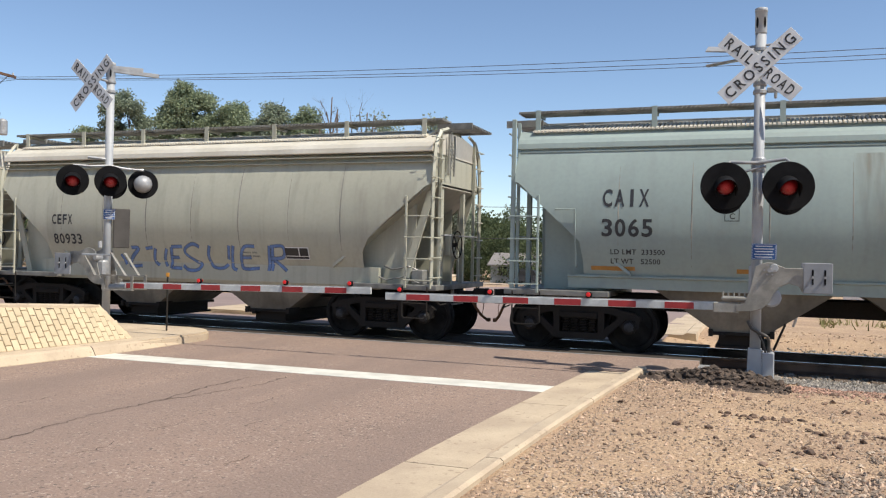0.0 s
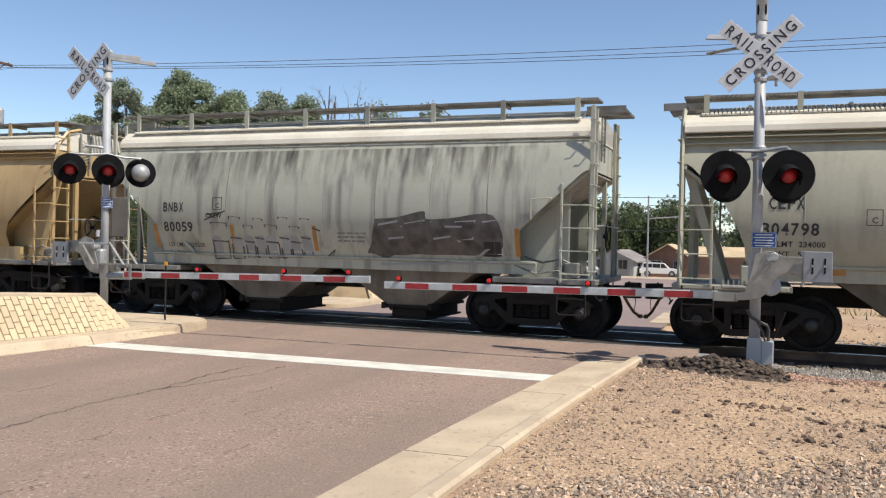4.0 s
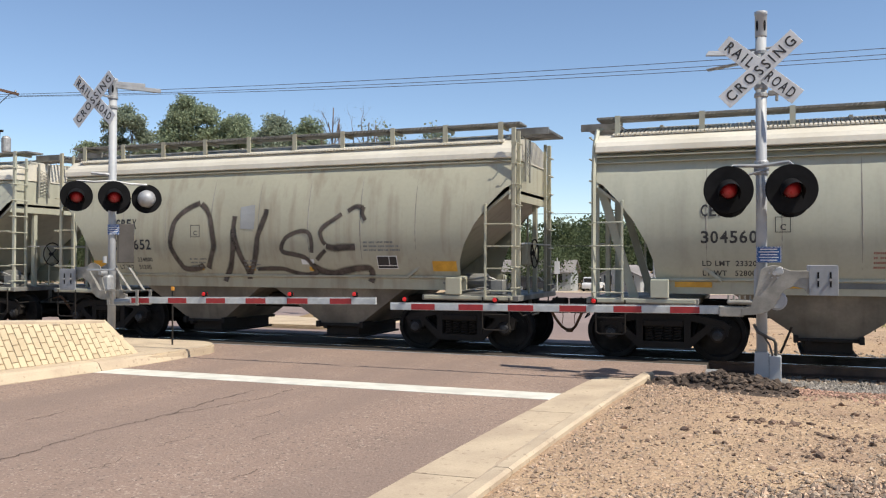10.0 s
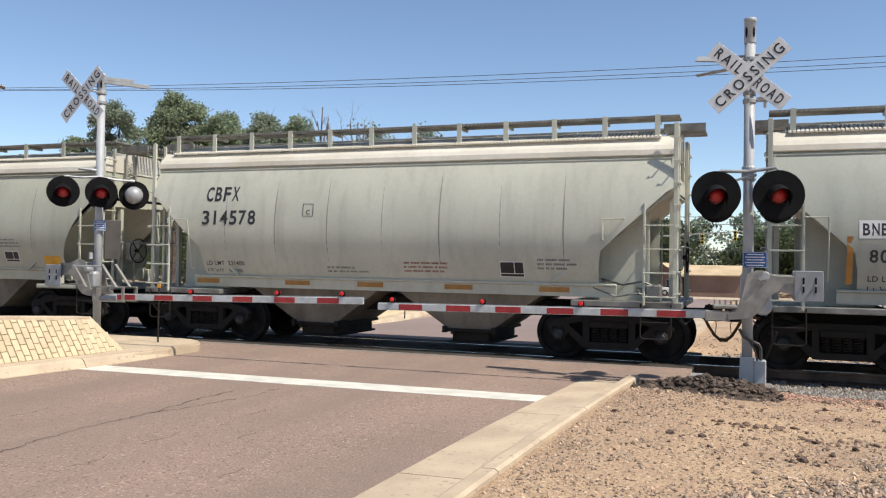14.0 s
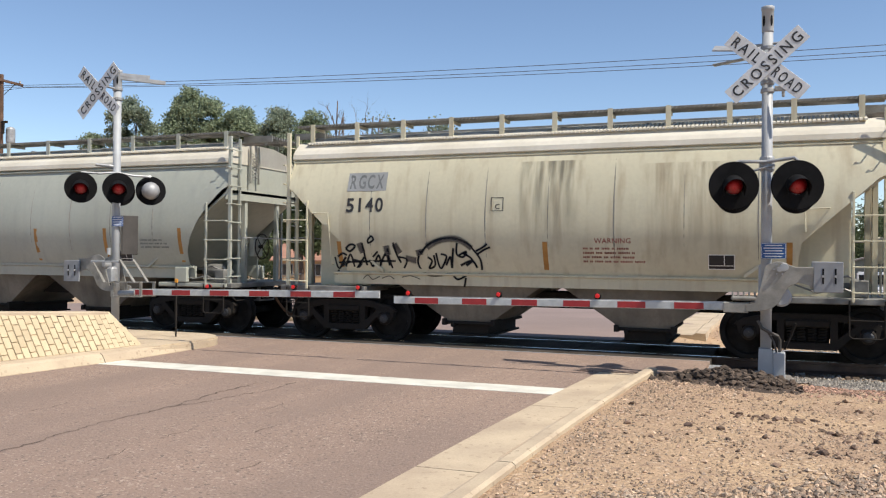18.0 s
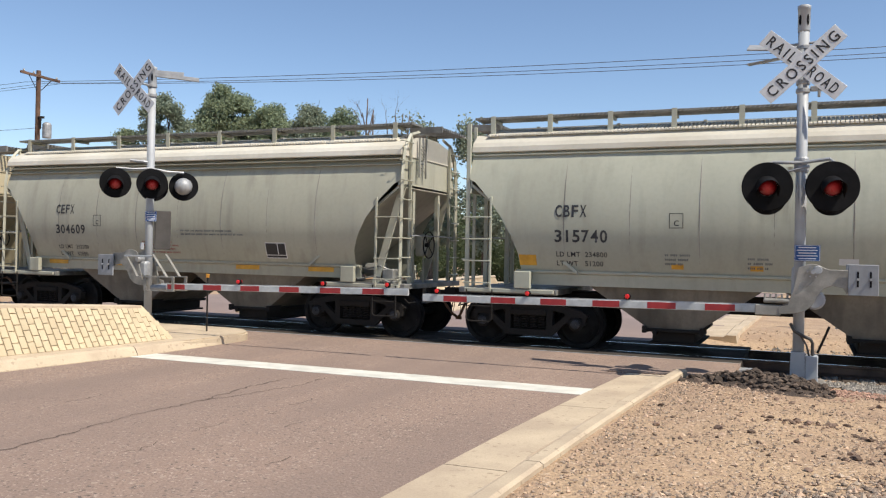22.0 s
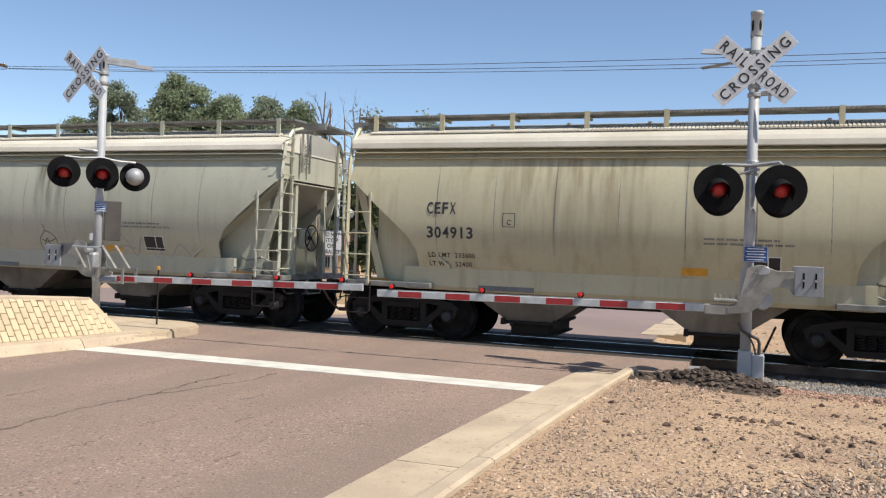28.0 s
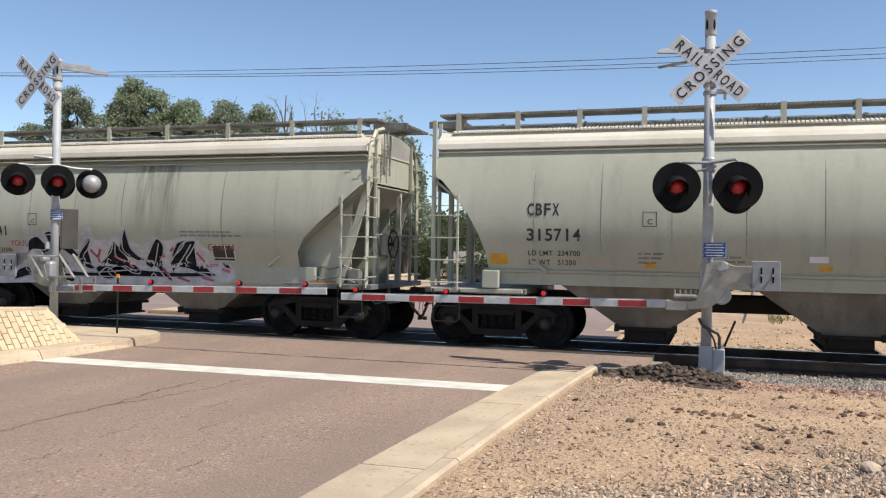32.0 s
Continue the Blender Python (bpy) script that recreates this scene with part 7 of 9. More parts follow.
spray(TRAIN_CARS[18], "spray_black", 0.024, (((1.03, 2.21), (1.04, 2.11), (1.00, 2.04)), ((-0.82, 2.14), (-0.70, 2.16), (-0.67, 2.20), (-0.76, 2.22), (-0.81, 2.27), (-0.72, 2.29), (-0.65, 2.26)), ((-0.77, 2.30), (-0.75, 2.09)), ((-0.71, 2.31), (-0.69, 2.09)), ((-0.84, 2.10), (-0.73, 2.08), (-0.66, 2.12))), 1)
spray(TRAIN_CARS[18], "spray_black", 0.062, (((-1.10, 1.68), (-0.96, 1.67), (-0.86, 1.76), (-0.74, 1.82), (-0.63, 1.72), (-0.53, 1.66), (-0.44, 1.79), (-0.37, 1.85), (-0.29, 1.76), (-0.23, 1.68), (-0.15, 1.79), (-0.08, 1.84), (0.01, 1.75), (0.09, 1.67), (0.19, 1.78), (0.27, 1.84), (0.37, 1.76), (0.45, 1.67), (0.53, 1.78), (0.61, 1.84), (0.70, 1.76), (0.78, 1.67), (0.87, 1.78), (0.95, 1.84), (1.04, 1.76), (1.11, 1.69), (1.17, 1.79)),), 1)
spray(TRAIN_CARS[18], "spray_black", 0.055, (((-0.38, 1.40), (-0.41, 1.56), (-0.34, 1.63), (-0.19, 1.61), (-0.07, 1.48), (0.02, 1.40), (0.09, 1.30), (0.06, 1.17), (0.01, 1.09), (-0.09, 1.13), (-0.19, 1.18), (-0.30, 1.12), (-0.37, 1.02)), ((-0.38, 1.38), (-0.26, 1.40), (-0.12, 1.42)), ((-0.12, 1.40), (-0.07, 1.35), (-0.02, 1.40), (-0.09, 1.43), (-0.12, 1.40))), 1)
spray(TRAIN_CARS[18], "spray_black", 0.026, (((-0.32, 1.50), (-0.25, 1.55), (-0.23, 1.44)), ((-0.32, 1.42), (-0.17, 1.46))), 1)
blob(TRAIN_CARS[18], "spray_black", ((-0.51, 1.46), (-0.42, 1.50), (-0.38, 1.38), (-0.44, 1.29), (-0.57, 1.31), (-0.58, 1.39)), 1)
blob(TRAIN_CARS[18], "spray_smoke", ((-0.59, 0.97), (-0.55, 1.10), (-0.44, 1.13), (-0.35, 1.04), (-0.37, 0.98)), 0)
blob(TRAIN_CARS[18], "spray_smoke", ((-0.78, 0.99), (-0.71, 1.06), (-0.63, 0.99), (-0.68, 0.96)), 0)
spray(TRAIN_CARS[18], "spray_smoke", 0.100, (((-0.77, 1.24), (-0.35, 1.27), (0.09, 1.30), (0.58, 1.29), (1.05, 1.29)),), 0)
spray(TRAIN_CARS[18], "spray_black", 0.030, (((-2.61, 1.78), (-2.58, 1.66)), ((-2.65, 1.77), (-2.54, 1.80), (-2.51, 1.75), (-2.59, 1.71), (-2.47, 1.66)), ((-2.49, 1.79), (-2.46, 1.68), (-2.38, 1.70), (-2.36, 1.81)), ((-2.34, 1.82), (-2.31, 1.70), (-2.22, 1.73), (-2.30, 1.77), (-2.22, 1.81), (-2.32, 1.83)), ((-2.18, 1.83), (-2.18, 1.68), (-2.04, 1.70)), ((-2.02, 1.70), (-1.91, 1.76), (-1.88, 1.83), (-1.95, 1.84), (-2.00, 1.77), (-1.96, 1.69), (-1.86, 1.70), (-1.79, 1.78)), ((-2.49, 1.54), (-2.30, 1.57), (-2.17, 1.58)), ((-2.26, 1.63), (-2.16, 1.58), (-2.24, 1.51))), 1)
spray(TRAIN_CARS[18], "spray_black", 0.045, (((-2.06, 1.51), (-1.97, 1.53), (-1.94, 1.47), (-2.05, 1.34), (-2.08, 1.30), (-1.93, 1.33)), ((-1.85, 1.50), (-1.92, 1.40), (-1.87, 1.32), (-1.79, 1.37), (-1.76, 1.47), (-1.83, 1.51)), ((-1.74, 1.31), (-1.70, 1.52), (-1.60, 1.32), (-1.55, 1.53)), ((-1.50, 1.54), (-1.51, 1.27)), ((-1.32, 1.47), (-1.50, 1.42), (-1.40, 1.24))), 1)
spray(TRAIN_CARS[18], "spray_smoke", 0.050, (((-1.64, 1.85), (-1.73, 1.80), (-1.76, 1.69), (-1.69, 1.64), (-1.60, 1.70), (-1.58, 1.82), (-1.64, 1.86)), ((-1.55, 1.64), (-1.51, 1.86), (-1.46, 1.71), (-1.38, 1.88), (-1.38, 1.65)), ((-1.31, 1.90), (-1.32, 1.65), (-1.23, 1.58), (-1.14, 1.59))), 0)
spray(TRAIN_CARS[18], "spray_black", 0.042, (((1.42, 1.65), (1.48, 1.65)), ((1.56, 1.71), (1.62, 1.74), (1.63, 1.67), (1.55, 1.59), (1.64, 1.58)), ((1.70, 1.72), (1.72, 1.58), (1.79, 1.63), (1.79, 1.70), (1.70, 1.73)), ((1.93, 1.72), (1.84, 1.70), (1.84, 1.58), (1.93, 1.59)), ((1.85, 1.65), (1.92, 1.65)), ((2.04, 1.70), (1.97, 1.69), (1.98, 1.63), (2.05, 1.66), (2.03, 1.53)), ((2.08, 1.57), (2.08, 1.69), (2.15, 1.70), (2.13, 1.64), (2.08, 1.63), (2.17, 1.56)), ((2.27, 1.69), (2.20, 1.68), (2.21, 1.56), (2.28, 1.57)), ((2.21, 1.63), (2.27, 1.63))), 1)
spray(TRAIN_CARS[18], "spray_black", 0.042, (((2.41, 1.70), (2.34, 1.69), (2.34, 1.57), (2.42, 1.58)), ((2.35, 1.63), (2.41, 1.63)), ((2.54, 1.70), (2.47, 1.67), (2.53, 1.61), (2.47, 1.55)), ((2.59, 1.73), (2.60, 1.61), (2.62, 1.56)), ((2.16, 1.49), (2.21, 1.51), (2.26, 1.50))), 1)
spray(TRAIN_CARS[18], "spray_black", 0.042, (((1.74, 1.83), (1.80, 1.86), (1.81, 1.81), (1.74, 1.75), (1.83, 1.76)), ((1.91, 1.84), (1.88, 1.79), (1.92, 1.77), (1.96, 1.81), (1.91, 1.84)), ((2.03, 1.86), (2.03, 1.76)), ((1.99, 1.76), (2.07, 1.76)), ((2.15, 1.87), (2.21, 1.86), (2.17, 1.81), (2.23, 1.77), (2.16, 1.74)), ((2.31, 1.79), (2.33, 1.78)), ((2.40, 1.80), (2.41, 1.79))), 1)
spray(TRAIN_CARS[18], "spray_teal", 0.150, (((3.27, 1.97), (3.34, 2.14), (3.43, 2.16), (3.52, 1.97), (3.56, 1.78)), ((3.22, 1.78), (3.17, 1.59), (3.13, 1.40), (3.22, 1.35), (3.36, 1.42), (3.50, 1.49), (3.58, 1.68)), ((3.34, 1.97), (3.29, 1.73), (3.37, 1.54), (3.47, 1.68), (3.43, 1.87)), ((3.41, 1.35), (3.37, 1.21), (3.42, 1.11))), 0)
spray(TRAIN_CARS[18], "spray_teal", 0.110, (((3.60, 1.64), (3.64, 1.50), (3.59, 1.38), (3.73, 1.42), (3.82, 1.50), (3.89, 1.40)), ((3.75, 1.07), (3.79, 1.16), (3.84, 1.10), (3.88, 1.18)), ((3.18, 1.54), (3.27, 1.45), (3.33, 1.30))), 0)
spray(TRAIN_CARS[12], "spray_black", 0.028, (((-2.13, 1.60), (-1.98, 1.65), (-2.03, 1.49), (-1.88, 1.36), (-2.00, 1.29)), ((-1.82, 1.33), (-1.73, 1.60), (-1.61, 1.36), (-1.49, 1.63)), ((-1.41, 1.39), (-1.29, 1.63), (-1.17, 1.45), (-1.36, 1.37)), ((-1.05, 1.66), (-1.03, 1.34), (-0.85, 1.61), (-1.00, 1.50), (-0.79, 1.38)), ((-0.73, 1.38), (-0.67, 1.64), (-0.53, 1.51), (-0.69, 1.44)), ((-0.41, 1.38), (-0.37, 1.62), (-0.23, 1.60), (-0.32, 1.49), (-0.18, 1.39)), ((-0.11, 1.60), (0.05, 1.62), (-0.03, 1.49), (0.12, 1.41)), ((0.16, 1.64), (0.31, 1.68)), ((-1.75, 1.27), (-0.43, 1.30)), ((-2.26, 1.62), (-2.20, 1.69))), 0)
spray(TRAIN_CARS[12], "spray_black", 0.038, (((1.01, 1.32), (1.27, 1.35), (1.37, 1.84), (1.46, 1.94), (1.53, 1.35), (1.31, 1.53), (1.55, 1.62)), ((1.66, 1.34), (1.69, 1.86), (1.95, 1.29), (2.01, 1.92)), ((2.18, 1.93), (2.12, 1.42), (2.40, 1.85), (2.18, 1.64), (2.51, 1.35)), ((2.69, 1.85), (2.45, 1.79), (2.49, 1.55), (2.63, 1.57), (2.86, 1.26)), ((2.56, 1.77), (3.11, 1.83), (3.60, 1.74), (4.03, 1.57)), ((1.99, 1.26), (2.61, 1.40))), 0)
mark(TRAIN_CARS[23], "YOULE", -2.94, 1.70, 0.12, "warn_red")
mark(TRAIN_CARS[23], "GNOM", 2.01, 1.67, 0.13, "warn_red")
spray(TRAIN_CARS[23], "spray_smoke", 0.030, (((-4.23, 1.97), (-4.04, 2.01), (-4.06, 1.81), (-4.20, 1.78), (-4.23, 1.97)), ((-4.18, 1.67), (-3.98, 1.70), (-4.08, 1.52)), ((-4.17, 1.27), (-4.13, 1.45), (-4.05, 1.32), (-3.97, 1.46), (-3.97, 1.26))), 0)
blob(TRAIN_CARS[4], "spray_smoke", ((1.12, 2.10), (1.55, 2.13), (2.11, 2.25), (2.16, 2.11), (2.62, 2.12), (3.46, 2.18), (3.54, 1.49), (2.32, 1.41), (0.99, 1.38), (1.01, 1.66)), 0)
spray(TRAIN_CARS[4], "spray_smoke", 0.035, (((-2.61, 1.25), (-2.61, 1.99), (-2.23, 1.98), (-2.24, 1.26), (-2.61, 1.25)), ((-2.62, 1.62), (-2.22, 1.60)), ((-2.16, 1.26), (-2.16, 2.12), (-1.90, 2.10), (-1.90, 1.27), (-2.16, 1.26)), ((-2.17, 1.69), (-1.89, 1.67)), ((-1.82, 1.30), (-1.82, 1.95), (-1.62, 1.93), (-1.62, 1.30), (-1.82, 1.30)), ((-1.83, 1.62), (-1.61, 1.60)), ((-1.58, 1.30), (-1.58, 2.09), (-1.38, 2.07), (-1.38, 1.31), (-1.58, 1.30)), ((-1.59, 1.70), (-1.37, 1.67)), ((-1.32, 1.29), (-1.32, 1.96), (-1.05, 1.94), (-1.05, 1.30), (-1.32, 1.29)), ((-1.33, 1.62), (-1.04, 1.60)), ((-1.00, 1.30), (-1.00, 2.12), (-0.80, 2.10), (-0.80, 1.31), (-1.00, 1.30)), ((-1.01, 1.71), (-0.79, 1.68))), 0, False)
spray(TRAIN_CARS[4], "spray_smoke", 0.035, (((-0.76, 1.33), (-0.75, 1.94), (-0.54, 1.92), (-0.54, 1.34), (-0.76, 1.33)), ((-0.76, 1.63), (-0.53, 1.61)), ((-0.50, 1.34), (-0.50, 2.09), (-0.31, 2.08), (-0.32, 1.34), (-0.50, 1.34)), ((-0.51, 1.72), (-0.30, 1.69)), ((-2.75, 2.04), (-2.24, 2.23)), ((-2.69, 2.15), (-2.29, 2.20)), ((-0.01, 1.33), (0.20, 1.49), (0.10, 1.34)), ((-0.25, 1.91), (-0.07, 1.85))), 0, False)
blob(TRAIN_CARS[4], "patch_grey", ((-2.61, 1.27), (-2.62, 1.67), (-2.42, 1.68), (-2.41, 1.28)), 0)
blob(TRAIN_CARS[4], "patch_grey", ((-2.10, 1.29), (-2.11, 1.68), (-1.91, 1.69), (-1.90, 1.29)), 0)
blob(TRAIN_CARS[4], "patch_grey", ((-1.54, 1.30), (-1.55, 1.70), (-1.36, 1.70), (-1.35, 1.31)), 0)
blob(TRAIN_CARS[4], "patch_grey", ((-0.95, 1.32), (-0.96, 1.71), (-0.77, 1.72), (-0.76, 1.33)), 0)
blob(TRAIN_CARS[4], "patch_grey", ((-0.49, 1.34), (-0.50, 1.72), (-0.31, 1.72), (-0.30, 1.34)), 0)
blob(TRAIN_CARS[4], "patch_grey", ((-1.82, 1.30), (-1.83, 1.69), (-1.63, 1.70), (-1.62, 1.30)), 0)
blob(TRAIN_CARS[4], "patch_grey", ((-1.33, 1.31), (-1.34, 1.70), (-1.14, 1.71), (-1.13, 1.32)), 0)
blob(TRAIN_CARS[4], "patch_grey", ((-0.76, 1.33), (-0.77, 1.72), (-0.58, 1.72), (-0.57, 1.34)), 0)
mark(TRAIN_CARS[4], "CREW", -2.72, 2.09, 0.09, "spray_black")
spray(TRAIN_CARS[20], "spray_smoke", 0.022, (((-0.63, 1.96), (-0.60, 1.82), (-0.75, 1.65), (-0.77, 1.43), (-0.58, 1.28), (-0.34, 1.34), (-0.30, 1.63), (-0.44, 1.77), (-0.60, 1.82)), ((-0.72, 1.62), (-0.53, 1.58), (-0.31, 1.65)), ((-0.68, 1.48), (-0.56, 1.65), (-0.52, 1.46)), ((-0.67, 1.24), (-0.66, 1.30)), ((-0.25, 1.29), (-0.34, 1.37))), 0)
spray(TRAIN_CARS[20], "patch_grey", 0.025, (((0.72, 1.33), (0.88, 1.86), (1.11, 1.75), (1.33, 1.86), (1.61, 1.71), (1.83, 1.35), (2.04, 1.76)), ((0.84, 1.28), (1.17, 1.44), (1.50, 1.55), (1.83, 1.50)), ((2.26, 1.56), (2.36, 1.31), (2.57, 1.56), (2.68, 1.32), (2.99, 1.62), (3.24, 1.38))), 0)
spray(TRAIN_CARS[4], "patch_grey", 0.030, (((1.19, 1.99), (1.16, 1.38)), ((1.19, 1.99), (1.58, 2.06)), ((1.37, 1.73), (1.69, 1.76)), ((1.79, 1.39), (1.74, 2.02), (2.12, 2.08), (2.16, 1.40)), ((2.26, 2.06), (2.29, 1.40), (2.66, 1.40)), ((2.29, 1.74), (2.63, 1.79)), ((2.77, 1.40), (2.74, 2.06), (3.12, 2.08), (3.06, 1.75), (2.77, 1.72), (3.16, 1.41)), ((3.25, 2.06), (3.63, 2.11), (3.29, 1.41), (3.70, 1.44)), ((1.16, 1.24), (3.77, 1.33)), ((1.65, 1.39), (1.66, 1.97)), ((2.53, 1.97), (2.86, 1.97))), 2, False)
spray(TRAIN_CARS[3], "spray_smoke", 0.022, (((-1.80, 1.58), (-1.70, 1.94), (-1.61, 1.53)), ((-1.70, 1.94), (-1.50, 1.69)), ((-1.56, 1.89), (-1.61, 1.64), (-1.31, 1.59)), ((0.34, 1.84), (0.63, 1.91), (0.83, 1.69)), ((0.44, 1.69), (0.78, 1.60)), ((1.30, 1.84), (1.35, 1.74))), 0)



# weathering that ran down the sides
def stain_run(k, x, z, w, h, material):
    bm = bmesh.new()
    n = 12
    vs = [[bm.verts.new((x + w * i, -side_y(z + h * j / n) - 0.0016, z + h * j / n)) for i in (0, 1)] for j in range(n + 1)]
    for j in range(n):
        bm.faces.new((vs[j][0], vs[j][1], vs[j + 1][1], vs[j + 1][0]))
    part("stain", bm, material, TRAIN_CARS[k])


for row in ((6, -0.75, 2.0, 0.75, 1.42, "soot"), (6, -0.1, 2.3, 0.5, 1.1, "soot"), (4, -4.2, 2.7, 4.4, 0.75, "soot"), (4, -0.2, 2.75, 4.8, 0.7, "soot"),
            (17, -0.3, 2.2, 0.8, 1.0, "grime"), (14, -0.6, 2.0, 1.2, 1.4, "grime"), (14, 1.6, 1.5, 1.6, 1.8, "rust_run"), (15, -2.6, 2.2, 1.4, 1.2, "rust_run"), (15, 0.6, 2.2, 2.2, 1.2, "rust_run"),
            (3, -3.2, 1.6, 2.2, 1.8, "rust_run"), (3, 0.4, 1.7, 2.6, 1.7, "rust_run"), (21, -2.4, 1.6, 3.0, 1.8, "rust_run"), (2, 0.0, 1.6, 0.8, 1.8, "rust_run"),
            (18, 0.2, 2.2, 0.9, 1.2, "grime"), (5, 0.8, 1.5, 2.6, 0.8, "rust_run"), (20, -1.0, 2.0, 1.0, 1.3, "grime"), (23, 0.2, 2.0, 1.2, 1.4, "grime")):
    stain_run(*row)


# ---- crossing signals and gates ----
def crossbuck(parent, m, length=1.22, width=0.23, words=True):
    """Two crossed white blades facing -y, with black lettering."""
    for ang, words_on in ((40.8, (("RAIL", -0.55, 0.43), ("ROAD", 0.115, 0.43))), (-42.2, (("CROSSING", -0.55, 1.10),))):
        bm = bmesh.new()
        y = 0.012 if ang > 0 else 0.0
        box(bm, -length / 2, length / 2, y, y + 0.008, -width / 2, width / 2, 0.002)
        ob = part("crossbuck_blade", bm, "white_sign", parent, "white reflective blade with black letters")
        ob.matrix_basis = m @ pose(0, 0, 0, 0, ang, 0)
        h = width * 0.60
        for text, x, wide in words_on:
            me = letters(text, h, 0.0032, 1.4)
            w = max(v.co.x for v in me.vertices)
            fit = wide * length / 1.22 / w
            for v in me.vertices:
                v.co.x *= fit
            me.materials.append(M["text_black"])
            share("lettering", me, ob, pose(x * length / 1.22, y - 0.004, -h / 2))


def flasher(parent, m, radius=0.31, lens="lens_dim", back=False):
    """A round black background with hood and red lens, facing -y; back: seen from behind."""
    bm = bmesh.new()
    lathe(bm, [(radius, 0.0), (radius, 0.012), (radius - 0.012, 0.02), (0.13, 0.02), (0.13, 0.0)], 40, pose(0, 0, 0, 90))
    ob = part("signal_background", bm, "black_paint", parent, "round black signal background")
    ob.matrix_basis = m
    bm = bmesh.new()
    n = 24
    prev = None
    for k in range(n + 1):
        a = math.radians(-30 + 240 * k / n)
        depth = 0.10 + 0.26 * max(0.0, math.sin(a)) ** 0.6
        c, s = 0.135 * math.cos(a), 0.135 * math.sin(a)
        cur = [bm.verts.new(p) for p in ((c, -0.02, s), (c * 1.02, -0.02 - depth, s * 1.02 - 0.085), (c * 1.06, -0.02 - depth, s * 1.06 - 0.085), (c * 1.05, -0.02, s * 1.05))]
        if prev:
            for j in range(3):
                bm.faces.new((prev[j], prev[j + 1], cur[j + 1], cur[j]))
        prev = cur
    h = part("hood", bm, "black_paint", ob, "black sun hood")
    bm = bmesh.new()
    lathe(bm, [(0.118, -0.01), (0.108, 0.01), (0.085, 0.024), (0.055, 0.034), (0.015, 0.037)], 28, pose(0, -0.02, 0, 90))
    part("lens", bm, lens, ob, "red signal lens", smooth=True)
    bm = bmesh.new()
    lathe(bm, [(0.165, 0.0), (0.16, 0.06), (0.13, 0.13), (0.07, 0.17), (0.03, 0.18)], 24, pose(0, 0.0, 0, -90))
    part("housing", bm, "galv" if back else "alu_paint", ob, "rounded aluminium lamp housing", smooth=True)
    return ob


def mast(name_label, at, top, base_z):
    thing = empty("crossing_signal", pose(*at), name_label, "crossing signal", "crossing signals")
    bm = bmesh.new()
    tube(bm, (0, 0, base_z), (0, 0, top - 0.34), 0.071, n=20)
    part("mast", bm, "alu_paint", thing, "silver-grey steel mast", smooth=True)
    bm = bmesh.new()
    lathe(bm, [(0.074, top - 0.36), (0.078, top - 0.34), (0.078, top - 0.06), (0.084, top - 0.055), (0.084, top - 0.01), (0.06, top)], 20)
    part("pinnacle", bm, "alu_paint", thing, "capped mast top", smooth=True)
    for a in (-38, 38):
        bm = bmesh.new()
        prism(bm, [(0.017 * math.cos(k * 0.5236), top - 0.21 + 0.075 * math.sin(k * 0.5236)) for k in range(12)], "y", -0.004, 0.004)
        ob = part("mast_slot", bm, "black_paint", thing)
        ob.matrix_basis = pose(0.078 * math.sin(radians(a)), -0.078 * math.cos(radians(a)), 0, 0, 0, a)
    return thing


def gate_arm(thing, x0, x1, y, z, first_red, lamps, pitch=0.80, rise=0.0):
    """A striped arm hanging level across the lane, in the thing's space."""
    bm = bmesh.new()
    box(bm, x0, x1, y - 0.02, y + 0.02, z - 0.052, z + 0.052, 0.006)
    arm = part("gate_arm", bm, "refl_white", thing, "white and red striped gate arm, lowered")
    pivot = Vector(((x0 if abs(x0) < abs(x1) else x1), y, z))
    arm.matrix_basis = Matrix.Translation(pivot) @ pose(0, 0, 0, 0, -rise, 0) @ Matrix.Translation(-pivot)
    bm = bmesh.new()
    box(bm, x0, x1, y - 0.012, y + 0.012, z + 0.052, z + 0.066)
    part("arm_rib", bm, "galv", arm)
    x = first_red
    while x + 0.40 < max(x0, x1):
        bm = bmesh.new()
        box(bm, x, x + 0.39, y - 0.0225, y - 0.0205, z - 0.045, z + 0.045)
        part("red_stripe", bm, "refl_red", arm)
        x += pitch
    for lx in lamps:
        bm = bmesh.new()
        box(bm, lx - 0.045, lx + 0.045, y - 0.035, y + 0.035, z + 0.066, z + 0.15, 0.02)
        lamp = part("gate_lamp", bm, "black_paint", arm, "small red gate lamp")
        for q in (-1, 1):
            bm = bmesh.new()
            lathe(bm, [(0.034, 0.0), (0.03, 0.016), (0.012, 0.024)], 14, pose(lx, y + q * 0.035, z + 0.115, 90 * -q))
            part("gate_lamp_lens", bm, "lamp_red", arm, "glowing red lens")


